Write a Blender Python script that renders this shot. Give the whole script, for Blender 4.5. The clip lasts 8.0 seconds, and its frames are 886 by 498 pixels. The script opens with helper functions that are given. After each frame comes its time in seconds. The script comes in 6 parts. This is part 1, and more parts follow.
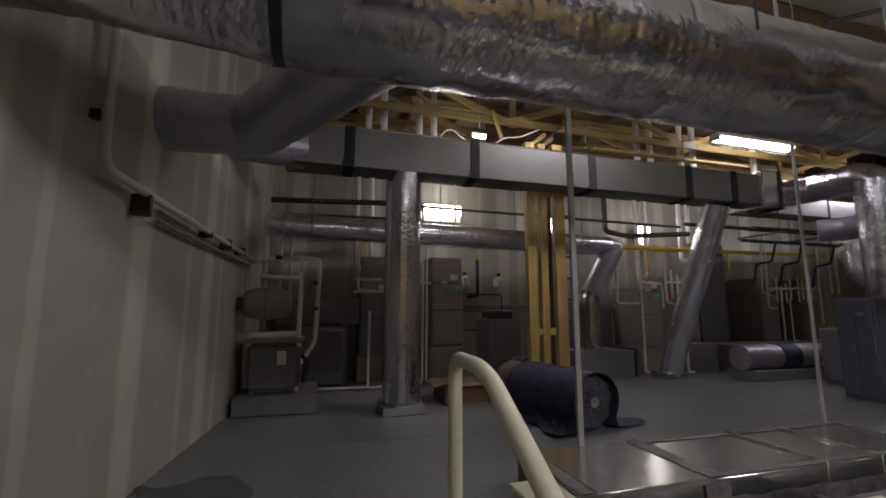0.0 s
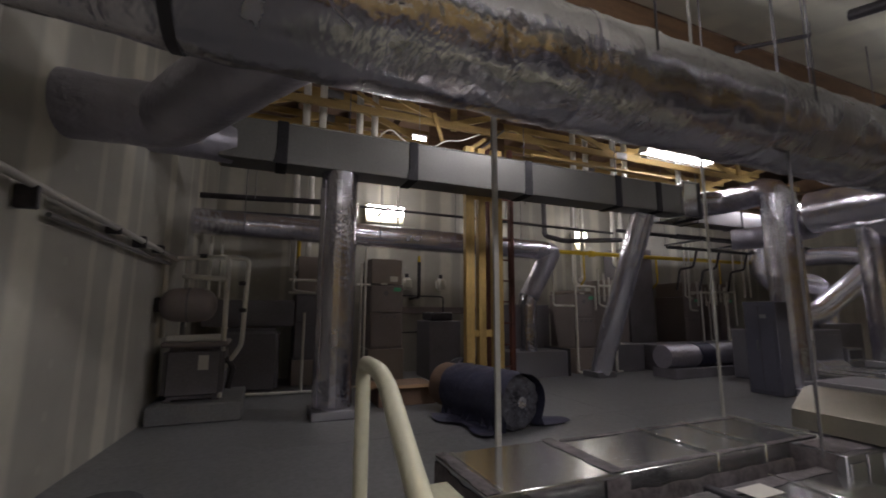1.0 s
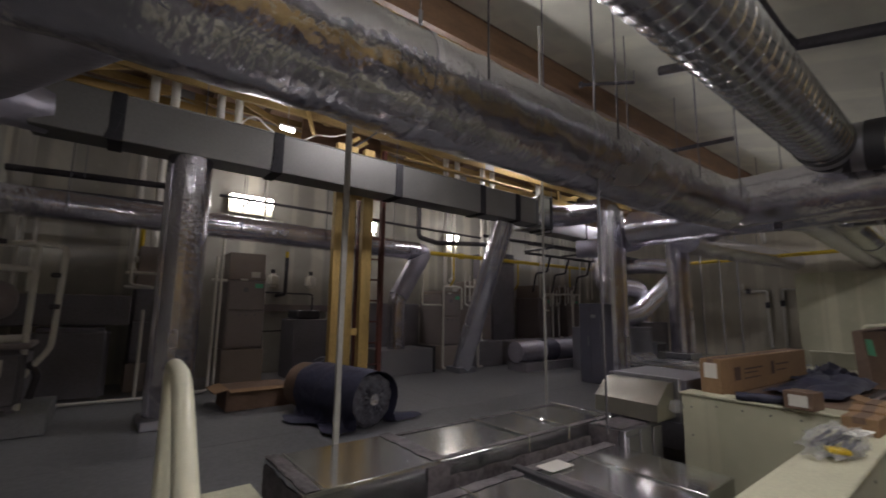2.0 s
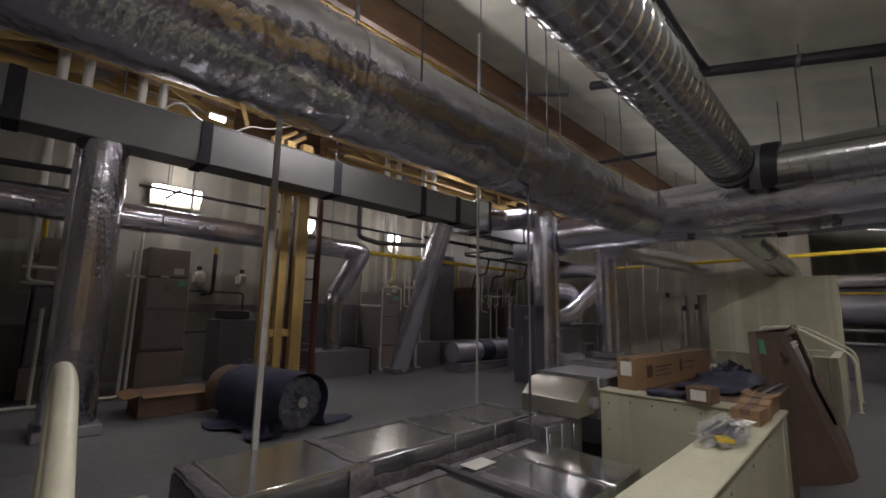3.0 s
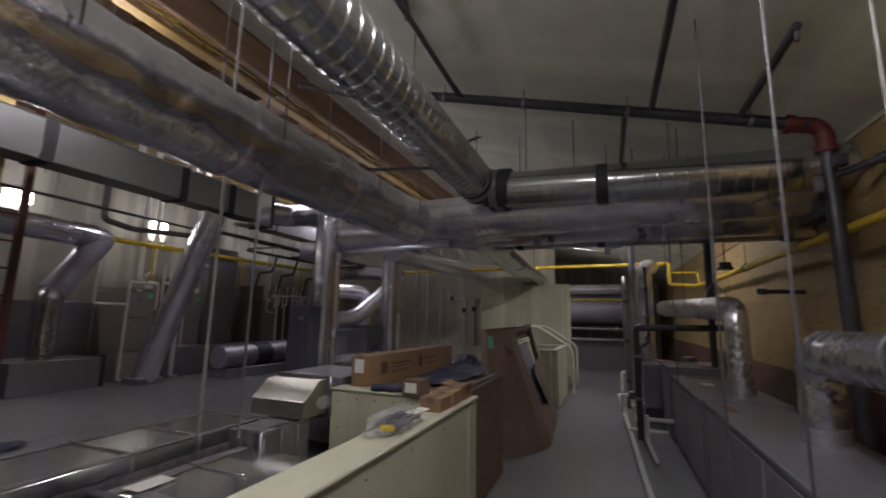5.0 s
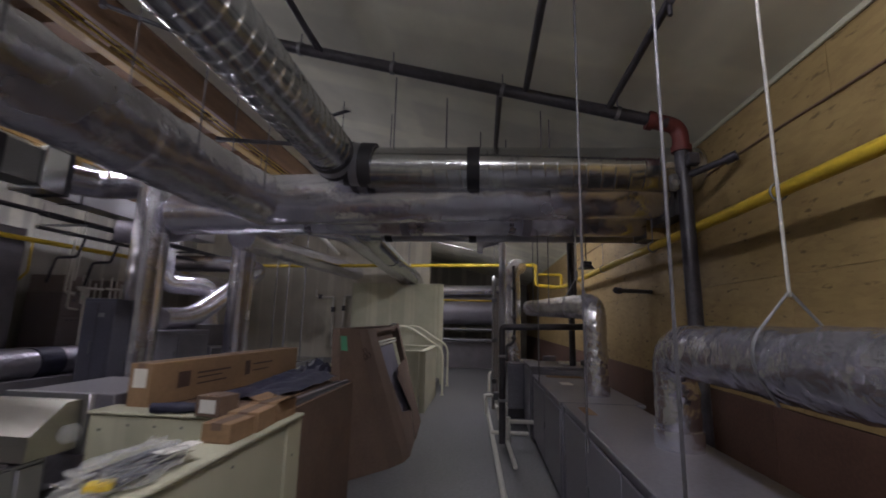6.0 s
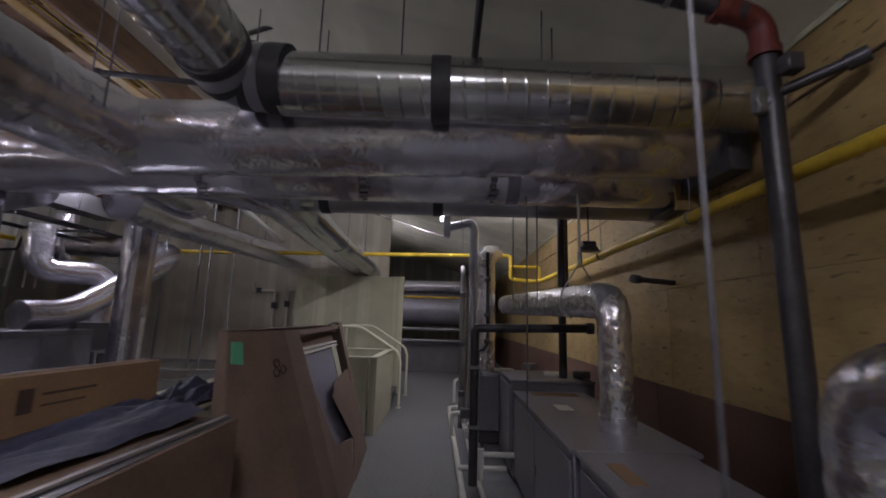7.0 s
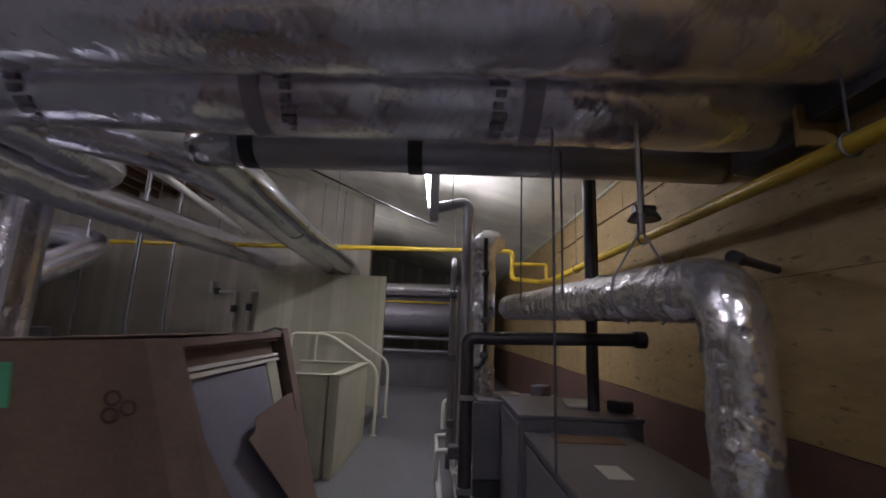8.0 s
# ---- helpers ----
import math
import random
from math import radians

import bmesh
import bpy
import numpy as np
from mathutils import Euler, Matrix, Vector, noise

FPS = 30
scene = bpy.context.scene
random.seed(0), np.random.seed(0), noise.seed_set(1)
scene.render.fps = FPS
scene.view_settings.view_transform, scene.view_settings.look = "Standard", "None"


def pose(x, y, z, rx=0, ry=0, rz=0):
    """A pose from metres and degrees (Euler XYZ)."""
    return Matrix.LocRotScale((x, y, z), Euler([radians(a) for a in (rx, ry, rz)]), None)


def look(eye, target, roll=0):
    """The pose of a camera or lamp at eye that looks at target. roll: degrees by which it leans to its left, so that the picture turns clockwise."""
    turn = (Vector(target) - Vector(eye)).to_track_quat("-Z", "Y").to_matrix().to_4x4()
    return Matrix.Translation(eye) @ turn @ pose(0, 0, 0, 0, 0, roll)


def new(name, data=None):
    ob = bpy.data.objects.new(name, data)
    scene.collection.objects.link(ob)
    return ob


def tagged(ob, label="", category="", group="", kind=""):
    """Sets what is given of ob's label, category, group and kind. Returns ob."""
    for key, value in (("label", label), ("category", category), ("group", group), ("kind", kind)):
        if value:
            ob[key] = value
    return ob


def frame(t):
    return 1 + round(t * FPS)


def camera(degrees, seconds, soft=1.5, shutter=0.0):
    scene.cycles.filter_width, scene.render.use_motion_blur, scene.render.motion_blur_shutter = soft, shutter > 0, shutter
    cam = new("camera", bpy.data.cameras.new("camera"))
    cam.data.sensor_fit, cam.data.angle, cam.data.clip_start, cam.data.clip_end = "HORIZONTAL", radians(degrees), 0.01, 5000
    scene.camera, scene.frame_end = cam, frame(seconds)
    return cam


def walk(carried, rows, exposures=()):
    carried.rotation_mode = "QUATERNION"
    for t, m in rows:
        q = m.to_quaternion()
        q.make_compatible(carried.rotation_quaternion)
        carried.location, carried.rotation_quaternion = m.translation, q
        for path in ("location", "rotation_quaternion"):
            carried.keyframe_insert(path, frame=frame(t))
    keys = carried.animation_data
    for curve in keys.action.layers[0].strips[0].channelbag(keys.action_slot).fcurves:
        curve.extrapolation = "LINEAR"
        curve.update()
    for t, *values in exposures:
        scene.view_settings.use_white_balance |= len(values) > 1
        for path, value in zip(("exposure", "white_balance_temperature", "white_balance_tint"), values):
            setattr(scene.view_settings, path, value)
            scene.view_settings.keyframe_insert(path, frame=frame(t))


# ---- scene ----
cam = camera(92.0, 8.0, soft=1.7, shutter=0.35)
PATH = [
    (0.0, (1.507, 2.361, 1.571), (2.061, 4.262, 1.851), 0.1),
    (0.5, (1.581, 2.356, 1.577), (2.183, 4.242, 1.861), 0.1),
    (1.0, (1.675, 2.315, 1.579), (2.439, 4.141, 1.866), 0.2),
    (1.5, (1.764, 2.233, 1.580), (2.741, 3.955, 1.864), 0.3),
    (2.0, (1.849, 2.124, 1.595), (3.065, 3.687, 1.876), 0.7),
    (2.2, (1.868, 2.100, 1.597), (3.160, 3.598, 1.878), 0.8),
    (3.5, (1.953, 2.028, 1.591), (3.405, 3.371, 1.890), 1.1),
    (4.0, (2.048, 1.929, 1.592), (3.617, 3.130, 1.900), 1.0),
    (4.5, (2.192, 1.756, 1.585), (3.920, 2.712, 1.899), 1.0),
    (5.0, (2.310, 1.559, 1.581), (4.154, 2.265, 1.896), 1.2),
    (5.2, (2.379, 1.506, 1.575), (4.260, 2.106, 1.893), 1.3),
    (6.3, (3.402, 1.464, 1.538), (5.373, 1.541, 1.865), 1.4),
    (6.5, (3.701, 1.465, 1.540), (5.675, 1.504, 1.862), 1.5),
    (7.0, (4.476, 1.485, 1.549), (6.448, 1.510, 1.882), 1.7),
    (7.5, (5.230, 1.480, 1.558), (7.200, 1.499, 1.904), 1.8),
    (8.0, (5.895, 1.379, 1.534), (7.860, 1.384, 1.907), 2.2),
]
walk(cam, [(t, look(eye, target, roll)) for t, eye, target, roll in PATH], exposures=[(0.0, 0.12, 6050, 18), (4.0, 0.07, 6000, 20), (5.2, 0.15, 5850, 21), (6.5, 0.28, 5650, 23), (8.0, 0.28, 5650, 25)])

# ---- world and lamps ----
world = bpy.data.worlds.new("world")
scene.world = world
world.use_nodes = True
world.node_tree.nodes["Background"].inputs[0].default_value = (0.5, 0.5, 0.55, 1)
world.node_tree.nodes["Background"].inputs[1].default_value = 0.02

TUBE_COLOR = (1.0, 0.955, 0.88)
TUBES = {"truss": 46, "duct": 70, "aisle": 112, "entry": 172, "beam": 118, "far": 108, "passage": 70}   # how bright each lamp's tubes are; beam and passage are added lamps

# ---- materials ----
MATS = {}


def node_mat(name):
    m = bpy.data.materials.new(name)
    m.use_nodes = True
    nt = m.node_tree
    return m, nt, nt.nodes, nt.links, nt.nodes["Principled BSDF"]


def surface(name, color, rough=0.6, metal=0.0, var=0.15, var_scale=3.0, grain=40.0, bump=0.15, rough_var=0.12, stretch=(1, 1, 1), dark=None, spread=0.0, bump_scale=None, distance=0.01):
    """A plain surface with large stains, fine grain, relief and a roughness that varies."""
    m, nt, nodes, links, bsdf = node_mat(name)
    tc = nodes.new("ShaderNodeTexCoord")
    mp = nodes.new("ShaderNodeMapping")
    mp.inputs["Scale"].default_value = stretch
    links.new(tc.outputs["Object"], mp.inputs["Vector"])
    big = nodes.new("ShaderNodeTexNoise")
    big.inputs["Scale"].default_value, big.inputs["Detail"].default_value = var_scale, 5
    fine = nodes.new("ShaderNodeTexNoise")
    fine.inputs["Scale"].default_value, fine.inputs["Detail"].default_value = grain, 6
    links.new(mp.outputs[0], big.inputs["Vector"])
    links.new(mp.outputs[0], fine.inputs["Vector"])
    mix = nodes.new("ShaderNodeMix")
    mix.data_type, mix.blend_type = "RGBA", "MIX"
    lo = dark or tuple(c * (1 - var * 1.6) for c in color)
    hi = tuple(min(1, c * (1 + var * 0.6)) for c in color)
    mix.inputs["A"].default_value, mix.inputs["B"].default_value = (*lo, 1), (*hi, 1)
    ramp = nodes.new("ShaderNodeMapRange")
    ramp.inputs["From Min"].default_value, ramp.inputs["From Max"].default_value = 0.3, 0.65
    both = nodes.new("ShaderNodeMath")
    both.operation = "MULTIPLY_ADD"
    both.inputs[1].default_value, both.inputs[2].default_value = 0.45, 0.0
    half = nodes.new("ShaderNodeMath")
    half.operation = "MULTIPLY_ADD"
    half.inputs[1].default_value = 0.6
    links.new(fine.outputs["Fac"], both.inputs[0])
    links.new(big.outputs["Fac"], half.inputs[0])
    links.new(both.outputs[0], half.inputs[2])
    links.new(half.outputs[0], ramp.inputs["Value"])
    links.new(ramp.outputs[0], mix.inputs["Factor"])
    last = mix.outputs["Result"]
    if spread:
        info = nodes.new("ShaderNodeObjectInfo")
        hsv = nodes.new("ShaderNodeHueSaturation")
        val = nodes.new("ShaderNodeMapRange")
        val.inputs["To Min"].default_value, val.inputs["To Max"].default_value = 1 - spread, 1 + spread
        links.new(info.outputs["Random"], val.inputs["Value"])
        links.new(val.outputs[0], hsv.inputs["Value"])
        links.new(last, hsv.inputs["Color"])
        last = hsv.outputs["Color"]
    links.new(last, bsdf.inputs["Base Color"])
    rr = nodes.new("ShaderNodeMapRange")
    rr.inputs["To Min"].default_value, rr.inputs["To Max"].default_value = max(0.03, rough - rough_var), min(1, rough + rough_var)
    links.new(big.outputs["Fac"], rr.inputs["Value"])
    links.new(rr.outputs[0], bsdf.inputs["Roughness"])
    bsdf.inputs["Metallic"].default_value = metal
    if bump:
        src = fine
        if bump_scale:
            src = nodes.new("ShaderNodeTexNoise")
            src.inputs["Scale"].default_value, src.inputs["Detail"].default_value = bump_scale, 4
            links.new(mp.outputs[0], src.inputs["Vector"])
        b = nodes.new("ShaderNodeBump")
        b.inputs["Strength"].default_value, b.inputs["Distance"].default_value = bump, distance
        links.new(src.outputs["Fac"], b.inputs["Height"])
        links.new(b.outputs[0], bsdf.inputs["Normal"])
    MATS[name] = m
    return m


def foil_mat(name, color, rough, crease, calm, size=1.0, swell=0.010, metal=0.9, stretch=(1, 1, 1)):
    """Aluminium foil facing: crossing creases that leave small flat facets, gathered in patches over soft swellings, with dust on it."""
    m, nt, nodes, links, bsdf = node_mat(name)
    tc = nodes.new("ShaderNodeTexCoord")

    def math_node(op, *vals):
        k = nodes.new("ShaderNodeMath")
        k.operation = op
        for i, val in enumerate(vals):
            if isinstance(val, (int, float)):
                k.inputs[i].default_value = val
            else:
                links.new(val, k.inputs[i])
        return k.outputs[0]

    def cloud(scale, detail, source):
        n = nodes.new("ShaderNodeTexNoise")
        n.inputs["Scale"].default_value, n.inputs["Detail"].default_value = scale, detail
        links.new(source, n.inputs["Vector"])
        return n

    def spread_to(value, lo, hi, to_lo, to_hi):
        r = nodes.new("ShaderNodeMapRange")
        r.inputs["From Min"].default_value, r.inputs["From Max"].default_value = lo, hi
        r.inputs["To Min"].default_value, r.inputs["To Max"].default_value = to_lo, to_hi
        links.new(value, r.inputs["Value"])
        return r.outputs[0]

    drawn = nodes.new("ShaderNodeMapping")
    drawn.inputs["Scale"].default_value = stretch
    links.new(tc.outputs["Object"], drawn.inputs["Vector"])
    warp = cloud(7.0 / size, 3, drawn.outputs[0])
    add = nodes.new("ShaderNodeVectorMath")
    add.operation = "MULTIPLY_ADD"
    add.inputs[1].default_value = (0.13 * size, 0.13 * size, 0.13 * size)
    links.new(warp.outputs["Color"], add.inputs[0])
    links.new(drawn.outputs[0], add.inputs[2])
    tot = None
    for way, period, slope in (((0.9, 0.35, 0.25), 0.050, 0.34), ((-0.3, 0.85, 0.45), 0.037, 0.30), ((0.2, -0.5, 0.84), 0.043, 0.30), ((0.7, 0.5, -0.5), 0.021, 0.22), ((-0.6, 0.2, 0.77), 0.017, 0.18)):
        d = nodes.new("ShaderNodeVectorMath")
        d.operation = "DOT_PRODUCT"
        d.inputs[1].default_value = way
        links.new(add.outputs[0], d.inputs[0])
        wave = math_node("MULTIPLY", math_node("PINGPONG", d.outputs["Value"], period * size), slope)
        tot = wave if tot is None else math_node("ADD", tot, wave)
    patch = cloud(2.6, 4, tc.outputs["Object"])
    tot = math_node("MULTIPLY", tot, spread_to(patch.outputs["Fac"], 0.44, 0.62, calm, crease))
    soft = cloud(5.0, 3, tc.outputs["Object"])
    tot = math_node("MULTIPLY_ADD", soft.outputs["Fac"], swell, tot)
    b = nodes.new("ShaderNodeBump")
    b.inputs["Strength"].default_value, b.inputs["Distance"].default_value = 1.0, 1.0
    links.new(tot, b.inputs["Height"])
    links.new(b.outputs[0], bsdf.inputs["Normal"])
    dust = cloud(1.7, 6, tc.outputs["Object"])
    mix = nodes.new("ShaderNodeMix")
    mix.data_type = "RGBA"
    mix.inputs["A"].default_value = (*[c * 0.88 for c in color], 1)
    mix.inputs["B"].default_value = (*color, 1)
    links.new(spread_to(dust.outputs["Fac"], 0.35, 0.6, 0, 1), mix.inputs["Factor"])
    links.new(mix.outputs["Result"], bsdf.inputs["Base Color"])
    links.new(spread_to(dust.outputs["Fac"], 0.3, 0.7, rough + 0.1, rough - 0.05), bsdf.inputs["Roughness"])
    bsdf.inputs["Metallic"].default_value = metal
    MATS[name] = m
    return m


def spangle_mat(name, color, rough):
    """Galvanised sheet: zinc spangle in the colour and the gloss, slight oil-canning."""
    m, nt, nodes, links, bsdf = node_mat(name)
    tc = nodes.new("ShaderNodeTexCoord")
    v = nodes.new("ShaderNodeTexVoronoi")
    v.inputs["Scale"].default_value = 110
    links.new(tc.outputs["Object"], v.inputs["Vector"])
    n = nodes.new("ShaderNodeTexNoise")
    n.inputs["Scale"].default_value, n.inputs["Detail"].default_value = 2.2, 4
    links.new(tc.outputs["Object"], n.inputs["Vector"])
    bw = nodes.new("ShaderNodeRGBToBW")
    links.new(v.outputs["Color"], bw.inputs[0])
    mix = nodes.new("ShaderNodeMix")
    mix.data_type = "RGBA"
    mix.inputs["A"].default_value = (*[c * 0.93 for c in color], 1)
    mix.inputs["B"].default_value = (*color, 1)
    links.new(bw.outputs[0], mix.inputs["Factor"])
    links.new(mix.outputs["Result"], bsdf.inputs["Base Color"])
    s = nodes.new("ShaderNodeMath")
    s.operation = "MULTIPLY_ADD"
    s.inputs[1].default_value, s.inputs[2].default_value = 0.035, rough - 0.06
    links.new(bw.outputs[0], s.inputs[0])
    s2 = nodes.new("ShaderNodeMath")
    s2.operation = "MULTIPLY_ADD"
    s2.inputs[1].default_value = 0.09
    links.new(n.outputs["Fac"], s2.inputs[0])
    links.new(s.outputs[0], s2.inputs[2])
    links.new(s2.outputs[0], bsdf.inputs["Roughness"])
    b = nodes.new("ShaderNodeBump")
    b.inputs["Strength"].default_value, b.inputs["Distance"].default_value = 0.06, 0.02
    links.new(n.outputs["Fac"], b.inputs["Height"])
    links.new(b.outputs[0], bsdf.inputs["Normal"])
    bsdf.inputs["Metallic"].default_value = 0.95
    MATS[name] = m
    return m


def drywall_mat(name, axis, paper, mud, sheet=1.22, width=0.16, shift=0.0, cross=False):
    """Unpainted gypsum board: grey paper with wide, pale, feathered bands of joint compound, and dabs over the screws."""
    m, nt, nodes, links, bsdf = node_mat(name)
    tc = nodes.new("ShaderNodeTexCoord")
    sep = nodes.new("ShaderNodeSeparateXYZ")
    links.new(tc.outputs["Object"], sep.inputs[0])
    wob = nodes.new("ShaderNodeTexNoise")
    wob.inputs["Scale"].default_value, wob.inputs["Detail"].default_value = 2.5, 5
    links.new(tc.outputs["Object"], wob.inputs["Vector"])

    def math_node(op, a=None, b=None, c=None):
        k = nodes.new("ShaderNodeMath")
        k.operation = op
        for i, val in enumerate((a, b, c)):
            if val is None:
                continue
            if isinstance(val, (int, float)):
                k.inputs[i].default_value = val
            else:
                links.new(val, k.inputs[i])
        return k.outputs[0]

    def band(coord, period, half):
        u = math_node("ADD", coord, shift)
        u = math_node("MULTIPLY_ADD", wob.outputs["Fac"], 0.07, u)
        u = math_node("PINGPONG", u, period / 2)
        r = nodes.new("ShaderNodeMapRange")
        r.interpolation_type = "SMOOTHSTEP"
        r.inputs["From Min"].default_value, r.inputs["From Max"].default_value = half, half * 0.45
        links.new(u, r.inputs["Value"])
        return r.outputs[0]

    a = band(sep.outputs[axis[0]], sheet, width)
    c = band(sep.outputs[axis[1]], sheet * 2, width)
    s1 = band(sep.outputs[axis[0]], sheet / 3, 0.035)
    s2 = band(sep.outputs[axis[1]], 0.3, 0.035)
    dabs = math_node("MULTIPLY", s1, s2)
    thin = math_node("MULTIPLY", band(math_node("ADD", sep.outputs[axis[0]], 0.42), sheet * 0.66, width * 0.38), 0.55)
    most = math_node("MAXIMUM", a, c) if cross else math_node("MAXIMUM", a, thin)
    most = math_node("MAXIMUM", most, math_node("MULTIPLY", dabs, 0.22))
    fine = nodes.new("ShaderNodeTexNoise")
    fine.inputs["Scale"].default_value, fine.inputs["Detail"].default_value = 9, 6
    links.new(tc.outputs["Object"], fine.inputs["Vector"])
    f = nodes.new("ShaderNodeMapRange")
    f.inputs["To Min"].default_value, f.inputs["To Max"].default_value = 0.55, 1.05
    links.new(fine.outputs["Fac"], f.inputs["Value"])
    mix = nodes.new("ShaderNodeMix")
    mix.data_type = "RGBA"
    mix.inputs["A"].default_value, mix.inputs["B"].default_value = (*paper, 1), (*mud, 1)
    links.new(math_node("MULTIPLY", most, f.outputs[0]), mix.inputs["Factor"])
    dirt = nodes.new("ShaderNodeMix")
    dirt.data_type, dirt.blend_type = "RGBA", "MULTIPLY"
    dirt.inputs["Factor"].default_value = 1
    dr = nodes.new("ShaderNodeMapRange")
    dr.inputs["From Min"].default_value, dr.inputs["From Max"].default_value = 0.3, 0.6
    dr.inputs["To Min"].default_value = 0.88
    links.new(wob.outputs["Fac"], dr.inputs["Value"])
    links.new(mix.outputs["Result"], dirt.inputs["A"])
    links.new(dr.outputs[0], dirt.inputs["B"])
    links.new(dirt.outputs["Result"], bsdf.inputs["Base Color"])
    bsdf.inputs["Roughness"].default_value = 0.85
    b = nodes.new("ShaderNodeBump")
    b.inputs["Strength"].default_value, b.inputs["Distance"].default_value = 0.15, 0.004
    links.new(fine.outputs["Fac"], b.inputs["Height"])
    links.new(b.outputs[0], bsdf.inputs["Normal"])
    MATS[name] = m
    return m


def strand_mat(name, light, dark):
    """Oriented strand board: pressed flakes lying every way, low in contrast, with scattered dark knots."""
    m, nt, nodes, links, bsdf = node_mat(name)
    tc = nodes.new("ShaderNodeTexCoord")
    info = nodes.new("ShaderNodeObjectInfo")
    comb = nodes.new("ShaderNodeCombineXYZ")
    for i in range(3):
        links.new(info.outputs["Random"], comb.inputs[i])
    off = nodes.new("ShaderNodeVectorMath")
    off.operation = "MULTIPLY_ADD"
    off.inputs[1].default_value = (7, 7, 7)
    links.new(comb.outputs[0], off.inputs[0])
    links.new(tc.outputs["Object"], off.inputs[2])

    def mix_in(a, c, factor):
        k = nodes.new("ShaderNodeMix")
        k.data_type = "FLOAT"
        k.inputs["Factor"].default_value = factor
        links.new(a, k.inputs["A"])
        links.new(c, k.inputs["B"])
        return k.outputs["Result"]

    tot = None
    for turn, scale in ((0.3, (9, 4, 30)), (-0.7, (10, 4, 34)), (1.25, (9, 4, 30))):
        mp = nodes.new("ShaderNodeMapping")
        mp.inputs["Rotation"].default_value = (0, turn, 0)
        mp.inputs["Scale"].default_value = scale
        links.new(off.outputs[0], mp.inputs["Vector"])
        v = nodes.new("ShaderNodeTexVoronoi")
        v.inputs["Scale"].default_value = 1.0
        links.new(mp.outputs[0], v.inputs["Vector"])
        bw = nodes.new("ShaderNodeRGBToBW")
        links.new(v.outputs["Color"], bw.inputs[0])
        tot = bw.outputs[0] if tot is None else mix_in(tot, bw.outputs[0], 0.45)
    big = nodes.new("ShaderNodeTexNoise")
    big.inputs["Scale"].default_value, big.inputs["Detail"].default_value = 3.5, 6
    links.new(off.outputs[0], big.inputs["Vector"])
    tone = mix_in(tot, big.outputs["Fac"], 0.55)
    r = nodes.new("ShaderNodeMapRange")
    r.inputs["From Min"].default_value, r.inputs["From Max"].default_value = 0.22, 0.66
    links.new(tone, r.inputs["Value"])
    mix = nodes.new("ShaderNodeMix")
    mix.data_type = "RGBA"
    mix.inputs["A"].default_value, mix.inputs["B"].default_value = (*dark, 1), (*light, 1)
    links.new(r.outputs[0], mix.inputs["Factor"])
    mp = nodes.new("ShaderNodeMapping")
    mp.inputs["Rotation"].default_value, mp.inputs["Scale"].default_value = (0, 0.35, 0), (8, 4, 22)
    links.new(off.outputs[0], mp.inputs["Vector"])
    spot = nodes.new("ShaderNodeTexNoise")
    spot.inputs["Scale"].default_value, spot.inputs["Detail"].default_value = 1.0, 3
    links.new(mp.outputs[0], spot.inputs["Vector"])
    sr = nodes.new("ShaderNodeMapRange")
    sr.inputs["From Min"].default_value, sr.inputs["From Max"].default_value = 0.62, 0.72
    links.new(spot.outputs["Fac"], sr.inputs["Value"])
    knot = nodes.new("ShaderNodeMix")
    knot.data_type = "RGBA"
    links.new(sr.outputs[0], knot.inputs["Factor"])
    links.new(mix.outputs["Result"], knot.inputs["A"])
    knot.inputs["B"].default_value = (*[k * 0.55 for k in dark], 1)
    links.new(knot.outputs["Result"], bsdf.inputs["Base Color"])
    bsdf.inputs["Roughness"].default_value = 0.68
    b = nodes.new("ShaderNodeBump")
    b.inputs["Strength"].default_value, b.inputs["Distance"].default_value = 0.25, 0.003
    links.new(tot, b.inputs["Height"])
    links.new(b.outputs[0], bsdf.inputs["Normal"])
    MATS[name] = m
    return m


def glow_mat(name, color, strength):
    m, nt, nodes, links, bsdf = node_mat(name)
    bsdf.inputs["Base Color"].default_value = (0.8, 0.8, 0.8, 1)
    bsdf.inputs["Emission Color"].default_value = (*color, 1)
    bsdf.inputs["Emission Strength"].default_value = strength
    MATS[name] = m
    return m


FOIL_MAIN = foil_mat("foil_of_the_main", (0.60, 0.59, 0.645), 0.20, 0.25, 0.06, 0.5, 0.014, 0.90, (1, 0.6, 0.6))
FOIL = foil_mat("crinkled_foil", (0.74, 0.73, 0.76), 0.15, 0.50, 0.16, 0.8, 0.010, 0.85)
FOIL_DROP = foil_mat("foil_of_the_drops", (0.50, 0.49, 0.55), 0.14, 0.34, 0.16, 0.4, 0.010, 0.93, (1, 1, 0.6))
FOIL_TIGHT = foil_mat("tight_foil", (0.80, 0.79, 0.88), 0.18, 0.15, 0.04, 0.6, 0.012, 0.86)
WRAP = foil_mat("dull_foil", (0.40, 0.385, 0.45), 0.34, 0.22, 0.06, 0.8, 0.012, 0.55)
ZINC = spangle_mat("galvanised_sheet", (0.62, 0.63, 0.64), 0.19)
FILM = foil_mat("smooth_film_over_foil", (0.58, 0.57, 0.63), 0.13, 0.36, 0.10, 0.8, 0.02, 0.88)
BRIGHT = spangle_mat("new_galvanised_sheet", (0.76, 0.77, 0.77), 0.13)
COVER = spangle_mat("bright_cover_sheet", (0.46, 0.445, 0.38), 0.33)
ZINC_DARK = spangle_mat("dull_galvanised_sheet", (0.42, 0.42, 0.46), 0.34)
